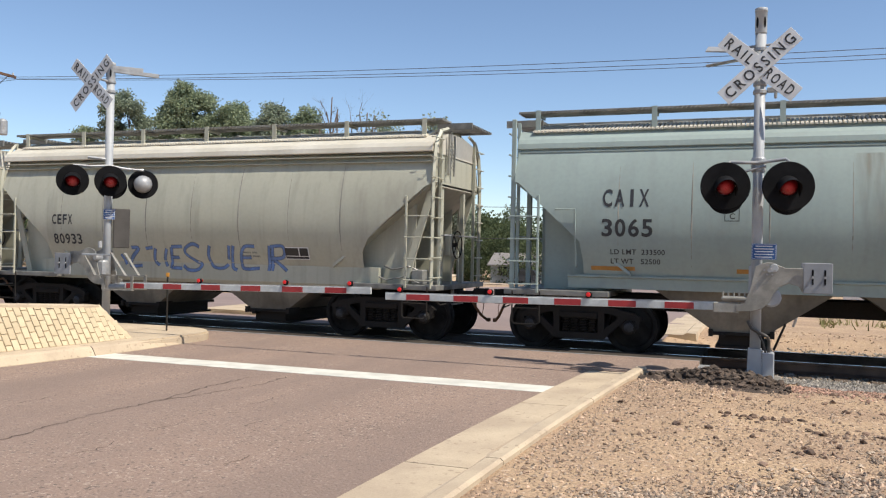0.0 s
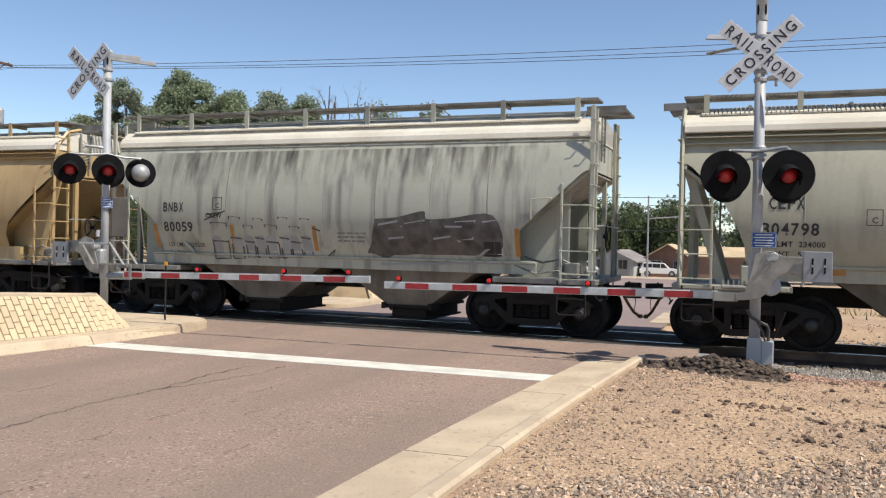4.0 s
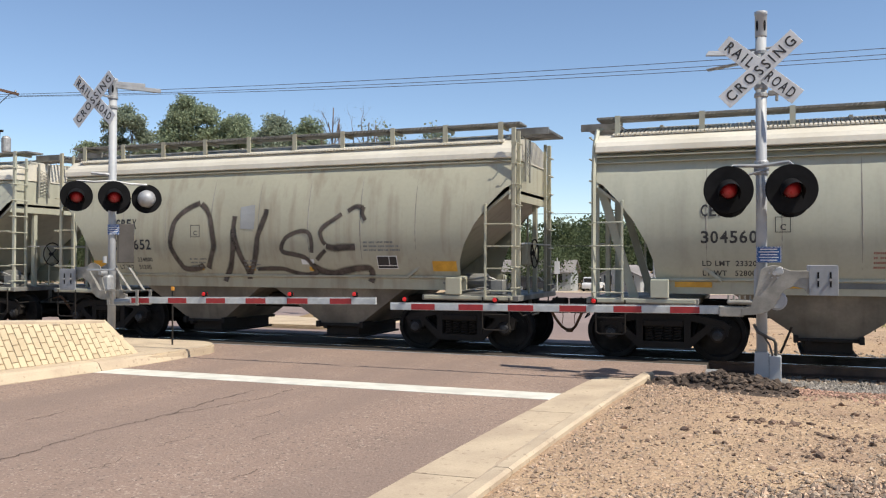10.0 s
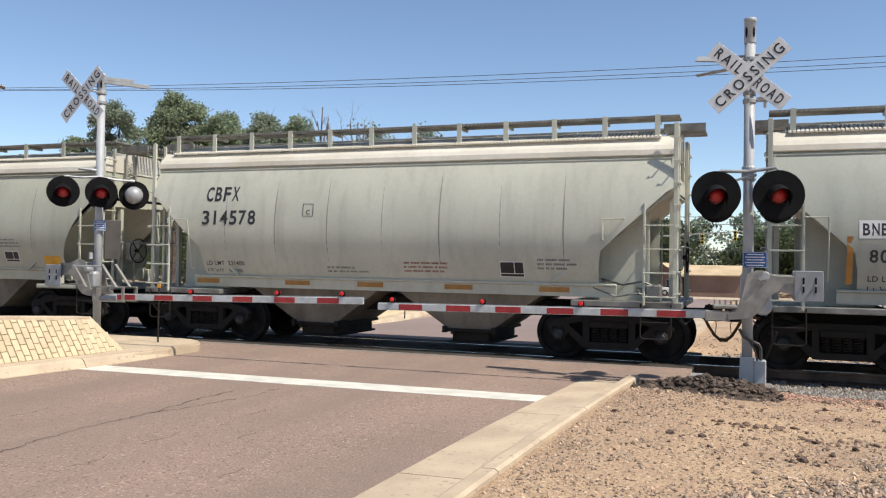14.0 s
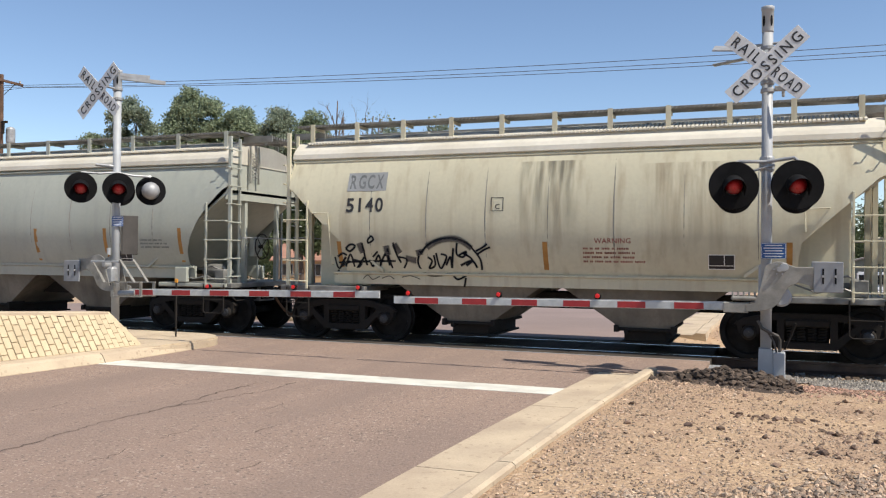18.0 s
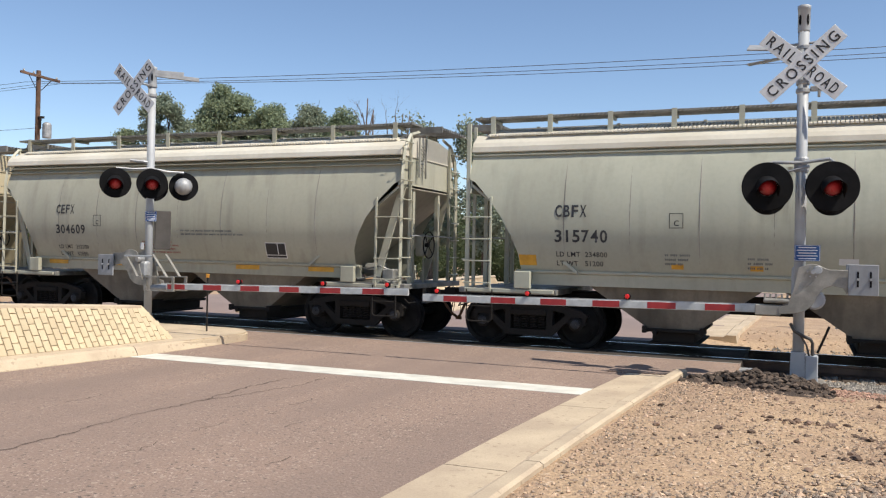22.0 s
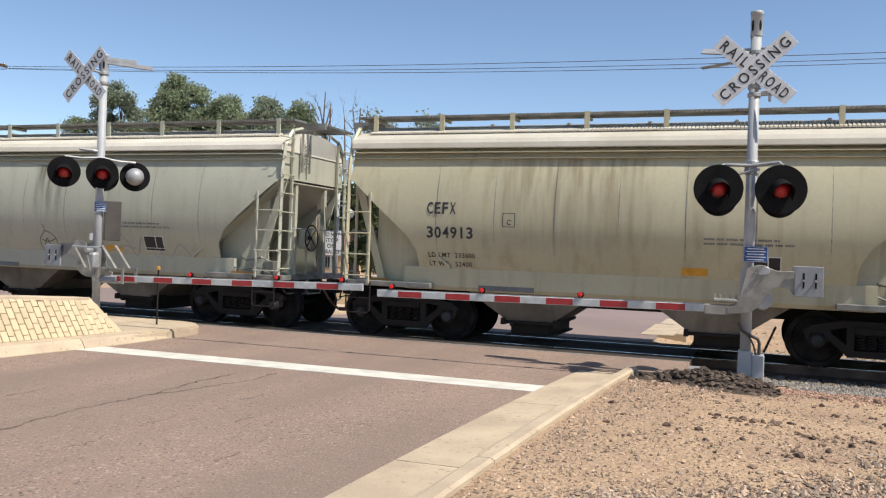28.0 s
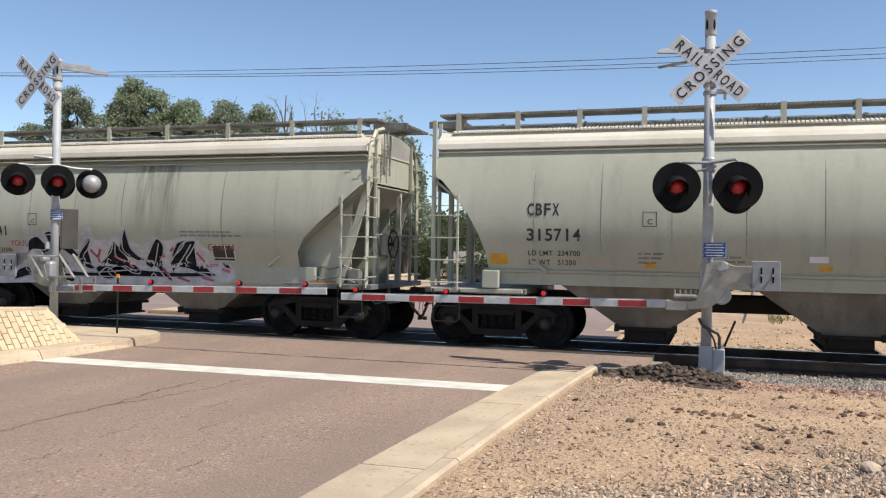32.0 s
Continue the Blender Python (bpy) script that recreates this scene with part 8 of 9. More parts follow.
def plain_bars(thing, m, w, h, rows):
    bm = bmesh.new()
    box(bm, -w / 2, w / 2, -0.006, 0.0, -h / 2, h / 2, 0.003)
    ob = part("notice", bm, "blue_sign", thing, "small blue notice with white lines of text")
    ob.matrix_basis = m
    for k in range(rows):
        bm = bmesh.new()
        z = h * (0.34 - 0.68 * k / (rows - 1))
        ww = w * (0.40 if k % 2 else 0.34)
        box(bm, -ww, ww, -0.009, -0.0065, z - h * 0.028, z + h * 0.028)
        part("text_line", bm, "decal_white", ob)
    bm = bmesh.new()
    for s in (-1, 1):
        box(bm, -w / 2 + 0.006, w / 2 - 0.006, -0.0085, -0.0065, s * (h / 2 - 0.008) - 0.002, s * (h / 2 - 0.008) + 0.002)
        box(bm, s * (w / 2 - 0.008) - 0.002, s * (w / 2 - 0.008) + 0.002, -0.0085, -0.0065, -h / 2 + 0.006, h / 2 - 0.006)
    part("notice_border", bm, "decal_white", ob)


# near signal, right of the lane
GATE_Y = 12.05
near = mast("tall railroad crossing signal with lowered gate beside the kerb", (-0.085, 12.25, 0.0), 5.12, 0.05)
crossbuck(near, pose(-0.01, -0.16, 4.295), 1.24)
# second crossbuck, seen from below edge-on, reaching back from the mast
for ang in (16, -5):
    bm = bmesh.new()
    box(bm, -0.70, 0.10, -0.115, 0.115, 0.0, 0.02, 0.004)
    ob = part("side_blade", bm, "galv", near)
    ob.matrix_basis = pose(-0.02, 0.12, 4.50 + 0.004 * ang, 12 + ang, ang * 0.6 - 4, -4)
bm = bmesh.new()
tube(bm, (-0.42, -0.02, 4.58), (0.40, -0.02, 4.62), 0.018, n=8)
for z in (4.55, 4.08, 3.97):
    lathe(bm, [(0.082, z - 0.03), (0.09, z - 0.02), (0.09, z + 0.02), (0.082, z + 0.03)], 16)
    part("clamp", bm, "galv", near)
    bm = bmesh.new()
box(bm, 0.09, 0.26, -0.03, 0.03, 3.96, 4.03, 0.01)
box(bm, 0.18, 0.22, -0.03, 0.03, 3.88, 4.0, 0.01)
part("bell_bracket", bm, "galv", near)
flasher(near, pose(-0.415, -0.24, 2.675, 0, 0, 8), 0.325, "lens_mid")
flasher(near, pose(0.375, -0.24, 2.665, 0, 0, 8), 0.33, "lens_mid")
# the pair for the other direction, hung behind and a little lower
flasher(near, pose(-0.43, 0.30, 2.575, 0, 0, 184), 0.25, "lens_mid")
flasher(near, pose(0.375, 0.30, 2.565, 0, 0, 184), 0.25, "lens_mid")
bm = bmesh.new()
pipe(bm, [(-0.42, -0.17, 2.96), (-0.36, -0.12, 3.01), (0.0, -0.09, 3.0), (0.34, -0.12, 3.04), (0.40, -0.17, 2.98)], 0.024, 8)
pipe(bm, [(-0.18, -0.09, 2.88), (0.0, -0.09, 2.93), (0.1, -0.09, 2.95)], 0.018, 6)
lathe(bm, [(0.085, 2.88), (0.095, 2.9), (0.095, 3.06), (0.085, 3.08)], 16)
part("crossarm", bm, "galv", near, "aluminium lamp crossarm")
plain_bars(near, pose(0.09, -0.10, 1.80), 0.315, 0.215, 5)
# gate mechanism: housing behind, two plates with a pivot, counterweight
bm = bmesh.new()
box(bm, -0.10, 0.22, -0.02, 0.26, 1.12, 1.62, 0.03)
lathe(bm, [(0.06, 0.0), (0.065, 0.02), (0.065, 0.14), (0.05, 0.18)], 18, pose(0.22, -0.10, 1.58, 90))
lathe(bm, [(0.13, 0.0), (0.13, 0.05), (0.105, 0.07)], 20, pose(0.19, -0.16, 1.19, 90))
part("gate_mechanism", bm, "alu_paint", near, "grey gate mechanism housing")
PLATE = [(-0.014, 1.596), (0.036, 1.627), (0.127, 1.657), (0.217, 1.65), (0.286, 1.613), (0.369, 1.584), (0.594, 1.585), (0.592, 1.253), (0.532, 1.348), (0.395, 1.383),
         (0.285, 1.33), (0.216, 1.232), (0.16, 1.112), (0.069, 1.035), (-0.037, 1.002), (-0.25, 0.985), (-0.25, 1.075), (-0.142, 1.105), (-0.078, 1.295), (-0.035, 1.468)]


def gate_plate(thing, y, sign, dx=0.0):
    bm = bmesh.new()
    prism(bm, [(dx + sign * a, b) for a, b in PLATE], "y", y - 0.008, y + 0.008)
    es = [e for e in bm.edges if abs(e.verts[0].co.y - e.verts[1].co.y) < 1e-6]
    bmesh.ops.bevel(bm, geom=es, offset=0.004, segments=1, affect="EDGES")
    part("gate_plate", bm, "gate_arm_steel", thing, "weathered steel side plate")


def pivot_bolts(thing, y, sign, dx=0.0):
    for k in range(7):
        a = 2 * math.pi * k / 6
        x, z, rr = (0.165, 1.555, 0.032) if k == 6 else (0.165 + 0.068 * math.cos(a), 1.555 + 0.068 * math.sin(a), 0.011)
        bm = bmesh.new()
        tube(bm, (dx + sign * x, y, z), (dx + sign * x, y - (0.045 if k == 6 else 0.02), z), rr, n=8)
        part("pivot_bolt", bm, "galv", thing)


def counterweight(thing, x0, x1, y, z0, z1):
    bm = bmesh.new()
    box(bm, x0, x1, y - 0.015, y + 0.015, z0, z1, 0.006)
    w = part("counterweight", bm, "weight_grey", thing, "blue-grey slotted counterweight plate")
    for q in (0.32, 0.74):
        x = x0 + (x1 - x0) * q
        bm = bmesh.new()
        box(bm, x - 0.011, x + 0.011, y - 0.019, y - 0.0155, z0 + (z1 - z0) * 0.28, z1 - (z1 - z0) * 0.22)
        part("slot", bm, "black_paint", w)
        bm = bmesh.new()
        tube(bm, (x, y - 0.016, z0 + (z1 - z0) * 0.53), (x, y - 0.045, z0 + (z1 - z0) * 0.53), 0.018, n=6)
        part("slot_bolt", bm, "galv", w)


for y in (-0.26, 0.30):
    gate_plate(near, y, 1)
pivot_bolts(near, -0.269, 1)
counterweight(near, 0.575, 0.925, -0.31, 1.265, 1.66)
counterweight(near, 0.575, 0.925, 0.34, 1.265, 1.66)
gate_arm(near, -5.445, -0.50, GATE_Y - 12.25, 1.045, -5.085, (-5.195, -3.725, -2.245), 0.78, 0.6)
bm = bmesh.new()
box(bm, -0.54, -0.22, -0.26, -0.15, 0.965, 1.105, 0.01)
box(bm, -0.44, -0.10, -0.27, -0.12, 1.13, 1.19, 0.02)
for k in range(5):
    tube(bm, (-0.42 + 0.07 * k, -0.22, 1.18), (-0.42 + 0.07 * k, -0.22, 1.25), 0.013, n=6)
part("arm_clamp", bm, "gate_arm_steel", near)
# foot: cast pedestal, junction box, conduit on a concrete block
bm = bmesh.new()
prism(bm, [(-0.15, 0.02), (0.10, 0.02), (0.09, 0.14), (0.082, 0.48), (-0.09, 0.48), (-0.10, 0.14)], "y", -0.11, 0.11)
part("pedestal", bm, "alu_paint", near, "cast grey mast base")
bm = bmesh.new()
box(bm, 0.088, 0.245, -0.13, 0.10, 0.09, 0.44, 0.012)
part("junction_box", bm, "alu_paint", near, "small grey junction box")
bm = bmesh.new()
pipe(bm, [(-0.10, -0.1, 0.86), (-0.05, -0.12, 0.76), (0.06, -0.12, 0.70), (0.15, -0.10, 0.66), (0.175, -0.06, 0.60), (0.175, -0.04, 0.42)], 0.022, 8)
pipe(bm, [(0.02, -0.1, 0.72), (0.10, -0.12, 0.58), (0.14, -0.1, 0.42)], 0.014, 6)
part("conduit", bm, "box_brown", near)
bm = bmesh.new()
tube(bm, (0.38, 0.15, 0.82), (0.24, 0.25, 0.45), 0.016, n=6)
part("stay", bm, "dark_steel", near)
bm = bmesh.new()
box(bm, -0.20, 0.34, -0.50, 0.34, -0.25, 0.09, 0.02)
tagged(put("foundation", bm, "concrete_dark"), "low concrete foundation under the signal mast", "foundation").matrix_basis = pose(-0.085, 12.25, 0)

# far signal on the median
far = mast("railroad crossing signal with gate standing on the median", (-11.25, 12.25, 0.0), 5.06, 0.1)
crossbuck(far, pose(-0.06, -0.42, 4.60, 0, 0, -5), 1.22)
for long, z, slope in ((0.52, 4.96, 1.0), (0.80, 4.91, 3.0)):
    bm = bmesh.new()
    box(bm, -0.06, long, -0.03, 0.03, -0.035, 0.035, 0.004)
    part("side_blade", bm, "galv", far).matrix_basis = pose(0.05, 0.0, z, 0, slope, 40)
bm = bmesh.new()
for z in (4.70, 4.52, 2.95):
    lathe(bm, [(0.082, z - 0.03), (0.09, z - 0.02), (0.09, z + 0.02), (0.082, z + 0.03)], 16)
    tube(bm, (0, 0, z), (0, -0.42 if z > 4 else -0.2, z), 0.02, n=6)
    part("clamp", bm, "galv", far)
    bm = bmesh.new()
bm.free()
view = pose(0, 0, 0, 0, 0, 43)
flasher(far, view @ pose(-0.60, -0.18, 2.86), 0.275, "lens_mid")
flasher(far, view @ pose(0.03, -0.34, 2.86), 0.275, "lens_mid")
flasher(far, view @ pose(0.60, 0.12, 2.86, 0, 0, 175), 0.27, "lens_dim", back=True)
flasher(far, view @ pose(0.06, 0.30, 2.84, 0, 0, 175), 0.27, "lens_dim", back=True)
bm = bmesh.new()
pipe(bm, [view @ Vector(p) for p in ((-0.6, -0.10, 3.14), (-0.30, -0.10, 3.13), (0, -0.08, 3.16), (0.3, 0.02, 3.12), (0.6, 0.08, 3.12))], 0.022, 6)
pipe(bm, [view @ Vector(p) for p in ((-0.36, 0, 3.30), (-0.12, -0.04, 3.28), (0, 0, 3.27))], 0.03, 6)
part("crossarm", bm, "galv", far)
plain_bars(far, view @ pose(0.02, -0.10, 2.27), 0.20, 0.19, 5)
bm = bmesh.new()
box(bm, 0.10, 0.38, -0.06, 0.06, 1.66, 2.38, 0.01)
box(bm, 0.085, 0.10, -0.065, 0.065, 1.66, 2.38, 0.004)
part("control_box", bm, "box_brown", far, "dark grey metal box on the mast").matrix_basis = view
bm = bmesh.new()
box(bm, -0.08, 0.10, -0.18, -0.02, 1.14, 1.44, 0.04)
lathe(bm, [(0.06, 0), (0.06, 0.12), (0.04, 0.14)], 14, pose(-0.06, -0.1, 1.48, 90))
part("gate_mechanism", bm, "galv", far, "grey gate mechanism housing")
for q in (-0.30, 0.04):
    for a, b in (((-0.22, q, 1.52), (0.02, q, 1.15)), ((0.0, q, 1.16), (0.86, q, 1.17)), ((0.37, q, 1.57), (0.70, q, 1.17)), ((0.20, q, 0.91), (0.86, q, 0.92)), ((0.20, q, 1.16), (0.20, q, 0.91)), ((0.84, q, 1.18), (0.84, q, 0.92))):
        bm = bmesh.new()
        d = Vector(b) - Vector(a)
        box(bm, -0.008, 0.008, -0.028, 0.028, 0, d.length, m=Matrix.Translation(a) @ d.to_track_quat("Z", "X").to_matrix().to_4x4())
        part("bracket_bar", bm, "gate_arm_steel", far, "grey angle-iron gate bracket bar")
for y in (-0.19, 0.24):
    gate_plate(far, y, -1, -0.10)
counterweight(far, -0.99, -0.62, -0.24, 1.16, 1.55)
bm = bmesh.new()
tube(bm, (-0.02, -0.16, 1.66), (-0.02, -0.16, 1.78), 0.035, n=10)
box(bm, -0.30, 0.36, -0.31, -0.28, 1.515, 1.55, 0.006)
part("bracket_bar", bm, "alu_paint", far)
gate_arm(far, 0.50, 5.47, GATE_Y - 12.25, 0.99, 0.65, (2.21, 3.91, 5.10), 0.80, 0.9)
bm = bmesh.new()
tube(bm, (0.28, -0.2, 0.96), (0.64, -0.2, 0.98), 0.06, n=10)
part("arm_clamp", bm, "galv", far)

# signal for the other direction, beyond the track
far2 = mast("railroad crossing signal beyond the track", (-12.81, 24.6, 0.0), 4.8, 0.0)
crossbuck(far2, pose(0, 0.2, 4.2, 0, 0, 180), 1.1)
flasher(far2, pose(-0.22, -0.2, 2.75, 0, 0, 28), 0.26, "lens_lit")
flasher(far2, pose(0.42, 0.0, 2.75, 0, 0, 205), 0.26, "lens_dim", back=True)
bm = bmesh.new()
pipe(bm, [(-0.3, -0.1, 3.0), (0, -0.06, 3.02), (0.45, 0, 3.0)], 0.022, 6)
part("crossarm", bm, "galv", far2)


def notice_sign(at, turn, tilt, w, h, lines, label, post_h):
    thing = empty("road_sign", pose(*at, 0, tilt, turn), label, "road sign")
    bm = bmesh.new()
    box(bm, -0.03, 0.03, 0.0, 0.04, -post_h, h / 2)
    part("post", bm, "galv", thing)
    bm = bmesh.new()
    box(bm, -w / 2, w / 2, -0.012, 0.0, -h / 2, h / 2, 0.004)
    b = part("board", bm, "white_sign", thing, "white sign board with black letters")
    for k, text in enumerate(lines):
        me = letters(text, h * 0.155, 0.003, 1.05)
        wid = max(v.co.x for v in me.vertices)
        squeeze = min(1.0, 0.86 * w / wid)
        for v in me.vertices:
            v.co.x *= squeeze
        wid *= squeeze
        me.materials.append(M["text_black"])
        share("lettering", me, b, pose(-wid / 2, -0.016, h * (0.26 - 0.23 * k)))


STOP_WORDS = ("DO NOT", "STOP", "ON", "TRACKS")
notice_sign((-12.84, 24.3, 1.79), 20, 0, 0.62, 0.80, STOP_WORDS, "white do not stop on tracks sign", 1.8)
notice_sign((1.51, 23.9, 2.61), -40, 20, 0.61, 0.78, STOP_WORDS, "tilted white do not stop on tracks sign on a leaning post", 2.9)


# ---- poles and wires ----
def wood_pole(at, height, label, arm_turn=0):
    thing = empty("utility_pole", pose(*at), label, "utility pole", "utility poles")
    bm = bmesh.new()
    tube(bm, (0, 0, 0), (0, 0, height), 0.17, 0.12, n=12)
    part("pole", bm, "wood_pole", thing, "brown wooden pole")
    bm = bmesh.new()
    box(bm, -1.3, 1.3, -0.2, -0.09, -0.07, 0.07, 0.01, m=pose(0, 0, height - 0.34, 0, 1.5, arm_turn))
    part("crossarm", bm, "wood_pole", thing)
    for x in (-1.1, -0.45, 1.1):
        bm = bmesh.new()
        lathe(bm, [(0.035, 0), (0.06, 0.03), (0.05, 0.06), (0.06, 0.09), (0.03, 0.13)], 10, pose(0, 0, height - 0.34, 0, 1.5, arm_turn) @ pose(x, -0.15, 0.07))
        part("insulator", bm, "galv", thing)
    bm = bmesh.new()
    for q in (-1, 1):
        tube(bm, pose(0, 0, height - 0.34, 0, 1.5, arm_turn) @ Vector((q * 0.75, -0.15, -0.07)), (0, 0, height - 1.25), 0.022, n=5)
    part("arm_brace", bm, "dark_steel", thing)
    return thing


p1 = wood_pole((-39.62, 34.3, -0.3), 11.7, "brown wooden utility pole with crossarm and transformer", 90)
bm = bmesh.new()
lathe(bm, [(0.22, 0), (0.24, 0.05), (0.24, 0.75), (0.18, 0.85), (0.06, 0.9)], 16, pose(0.34, 0.34, 7.95))
part("transformer", bm, "galv", p1, "grey can transformer")
bm = bmesh.new()
box(bm, 0.12, 0.5, -0.1, 0.02, 9.0, 9.12)
tube(bm, (0.3, -0.1, 8.4), (0.35, -0.1, 9.1), 0.05, n=8)
part("cutout", bm, "dark_steel", p1)
wood_pole((44.0, 38.0, -0.3), 11.6, "brown wooden utility pole far along the line", 40)


def cable(pts, sag, r, label):
    a, b = Vector(pts[0]), Vector(pts[1])
    bm = bmesh.new()
    n = 24
    pipe(bm, [a.lerp(b, k / n) - Vector((0, 0, sag * 4 * (k / n) * (1 - k / n))) for k in range(n + 1)], r, 4)
    return tagged(put("overhead_wire", bm, "wire"), label, "wire", "overhead wires")


for dy, dz, sag in ((-0.7, -0.70, 0.9), (0.1, -0.66, 1.0), (0.8, -0.58, 1.1)):
    cable([(-39.3 + dy * 0.7, 34.3 + dy, 11.35 + dz), (44.0, 38.0 + dy, 11.3 + dz)], sag, 0.013, "thin dark overhead wire above the crossing")
    cable([(-39.3 + dy * 0.7, 34.3 + dy, 11.35 + dz), (-120.0, 30.0 + dy, 11.0 + dz)], 0.9, 0.012, "thin dark overhead wire running off along the track")
cable([(-39.3, 34.3, 8.2), (-70, 20, 6.0)], 0.3, 0.011, "guy wire of the utility pole")
cable([(-60.0, 62.0, 5.9), (60.0, 66.0, 5.5)], 0.5, 0.022, "low wire crossing behind the track")
cable([(-60.0, 63.0, 3.3), (60.0, 64.0, 3.0)], 0.4, 0.020, "lower cable behind the track")
cable([(-12.2, 97.0, 6.2), (60.0, 80.0, 8.0)], 0.8, 0.03, "wire from the signal mast far behind the cars")


# ---- trees, houses and vehicles behind the track ----
def leaf_mesh(name, blobs, count, size, material, seed):
    """A crown of small leaf clumps; blobs are (x, y, z, rx, ry, rz)."""
    r = np.random.RandomState(seed)
    b = np.array(blobs, float)
    w = b[:, 3] * b[:, 4] * b[:, 5]
    pick = r.choice(len(b), count, p=w / w.sum())
    d = r.normal(size=(count, 3))
    d /= np.linalg.norm(d, axis=1)[:, None]
    rad = r.rand(count) ** 0.42
    rad *= 1.0 + 0.22 * np.sin(d[:, 0] * 5 + pick) * np.cos(d[:, 1] * 4 + pick * 2) + 0.17 * r.normal(size=count)
    c = b[pick, :3] + d * rad[:, None] * b[pick, 3:6]
    u = r.normal(size=(count, 3))
    u /= np.linalg.norm(u, axis=1)[:, None]
    v = np.cross(u, r.normal(size=(count, 3)))
    v /= np.linalg.norm(v, axis=1)[:, None]
    s = size * (0.5 + r.rand(count))[:, None]
    quad = np.stack([c - u * s - v * s * 0.5, c + u * s * 0.2 - v * s * 0.7, c + u * s + v * s * 0.4, c - u * s * 0.3 + v * s * 0.8], 1)
    me = bpy.data.meshes.new(name)
    me.from_pydata(quad.reshape(-1, 3).tolist(), [], np.arange(count * 4).reshape(-1, 4).tolist())
    me.materials.append(M[material])
    return me


def limb(bm, a, b, r0, r1, rr, depth):
    a, b = Vector(a), Vector(b)
    mid = a.lerp(b, 0.5) + Vector((rr.uniform(-1, 1), rr.uniform(-1, 1), rr.uniform(-0.3, 0.6))) * (b - a).length * 0.08
    tube(bm, a, mid, r0, (r0 + r1) / 2, n=6, caps=False)
    tube(bm, mid, b, (r0 + r1) / 2, r1, n=6, caps=False)
    if depth:
        d = (b - a)
        for _ in range(3):
            q = Vector((rr.uniform(-1, 1), rr.uniform(-1, 1), rr.uniform(-0.1, 1))) * min(d.length, 2.4) * 0.42 + d.normalized() * min(d.length, 2.4) * 0.2
            st = a.lerp(b, rr.uniform(0.5, 1.0))
            limb(bm, st, st + q, r1 * 0.8, r1 * 0.3, rr, depth - 1)


def tree(at, height, blobs, material, label, leaves=5000, size=0.22, seed=1, bare=False):
    rr = random.Random(seed)
    thing = empty("tree", pose(*at), label, "tree", "trees behind the track")
    bm = bmesh.new()
    fork = Vector((rr.uniform(-0.2, 0.2), 0, height * 0.33))
    tube(bm, (0, 0, -0.3), fork, height * 0.028, height * 0.02, n=8, caps=False)
    for x, y, z, rx, ry, rz in (blobs if bare else blobs[::9]):
        limb(bm, fork, (x, y, z + (rz * 0.6 if bare else 0)), height * (0.008 if bare else 0.008), height * (0.003 if bare else 0.002), rr, 4 if bare else 1)
    part("trunk", bm, "bark_dead" if bare else "bark", thing)
    if leaves:
        ob = new("crown", leaf_mesh("crown", blobs, leaves, size, material, seed))
        ob.parent = thing
    return thing


def crown(h, w, n, seed, low=0.35):
    rr = random.Random(seed)
    out = []
    for _ in range(n):
        a, q = rr.uniform(0, 6.283), rr.random() ** 0.6
        z = h * rr.uniform(low, 0.90)
        wide = w * (1.05 - 0.5 * abs(z / h - 0.6))
        out.append((q * wide * 0.62 * math.cos(a), q * wide * 0.62 * math.sin(a), z, w * rr.uniform(0.22, 0.40), w * rr.uniform(0.22, 0.40), h * rr.uniform(0.08, 0.15)))
    return out


def leafy(width, top, deep, n, seed):
    """Many small clumps on the outside of a domed crown, with gaps between them."""
    rr = random.Random(seed)
    out = []
    while len(out) < n:
        a, e = rr.uniform(0, 6.283), math.asin(rr.uniform(-0.5, 1.0))
        q = rr.uniform(0.45, 1.0) ** 0.6 * (1 + 0.22 * noise.noise((math.cos(a) * 1.6, math.sin(a) * 1.6, e * 1.6 + seed)))
        x, y = q * width / 2 * math.cos(a) * math.cos(e), q * width / 2 * math.sin(a) * math.cos(e)
        z = top - deep + q * deep * math.sin(e)
        out.append((x, y, z - 0.3, rr.uniform(0.5, 1.0), rr.uniform(0.5, 1.0), rr.uniform(0.38, 0.75)))
    return out


for x, y, wide, top, deep, n, leaves, mat, label, seed in (
        (-53.4, 60.0, 4.6, 16.6, 3.6, 60, 17000, "leaf_sage", "open grey-green tree behind the train", 2),
        (-46.6, 60.0, 4.9, 17.2, 4.2, 130, 42000, "leaf_green", "tall leafy green tree behind the train", 3),
        (-42.9, 61.0, 3.6, 15.6, 3.6, 90, 28000, "leaf_green", "rounded green tree behind the train", 4),
        (-57.9, 60.0, 1.3, 13.7, 2.0, 22, 6000, "leaf_green", "small green tree behind the train", 5),
        (-38.2, 60.0, 2.8, 14.7, 3.2, 56, 17000, "leaf_sage", "grey-green thin tree behind the train", 6),
        (-35.3, 60.5, 3.0, 14.2, 3.0, 60, 17000, "leaf_green", "broad low green tree behind the train", 7)):
    tree((x, y, -1.0), top, leafy(wide, top, deep, n, seed), mat, label, leaves, 0.085, seed)
tree((-33.0, 60.0, -1.0), 15.4, [(-0.9, 0, 12.0, 0.5, 0.5, 1.5), (0.2, 0.2, 13.8, 0.5, 0.5, 2.0), (1.0, -0.3, 12.6, 0.6, 0.6, 1.6), (-0.4, 0.4, 13.0, 0.8, 0.8, 1.5), (0.7, 0.3, 13.2, 0.5, 0.5, 1.4)], "leaf_sage", "dead bare tree with branching twigs", 0, 0.1, 8, True)
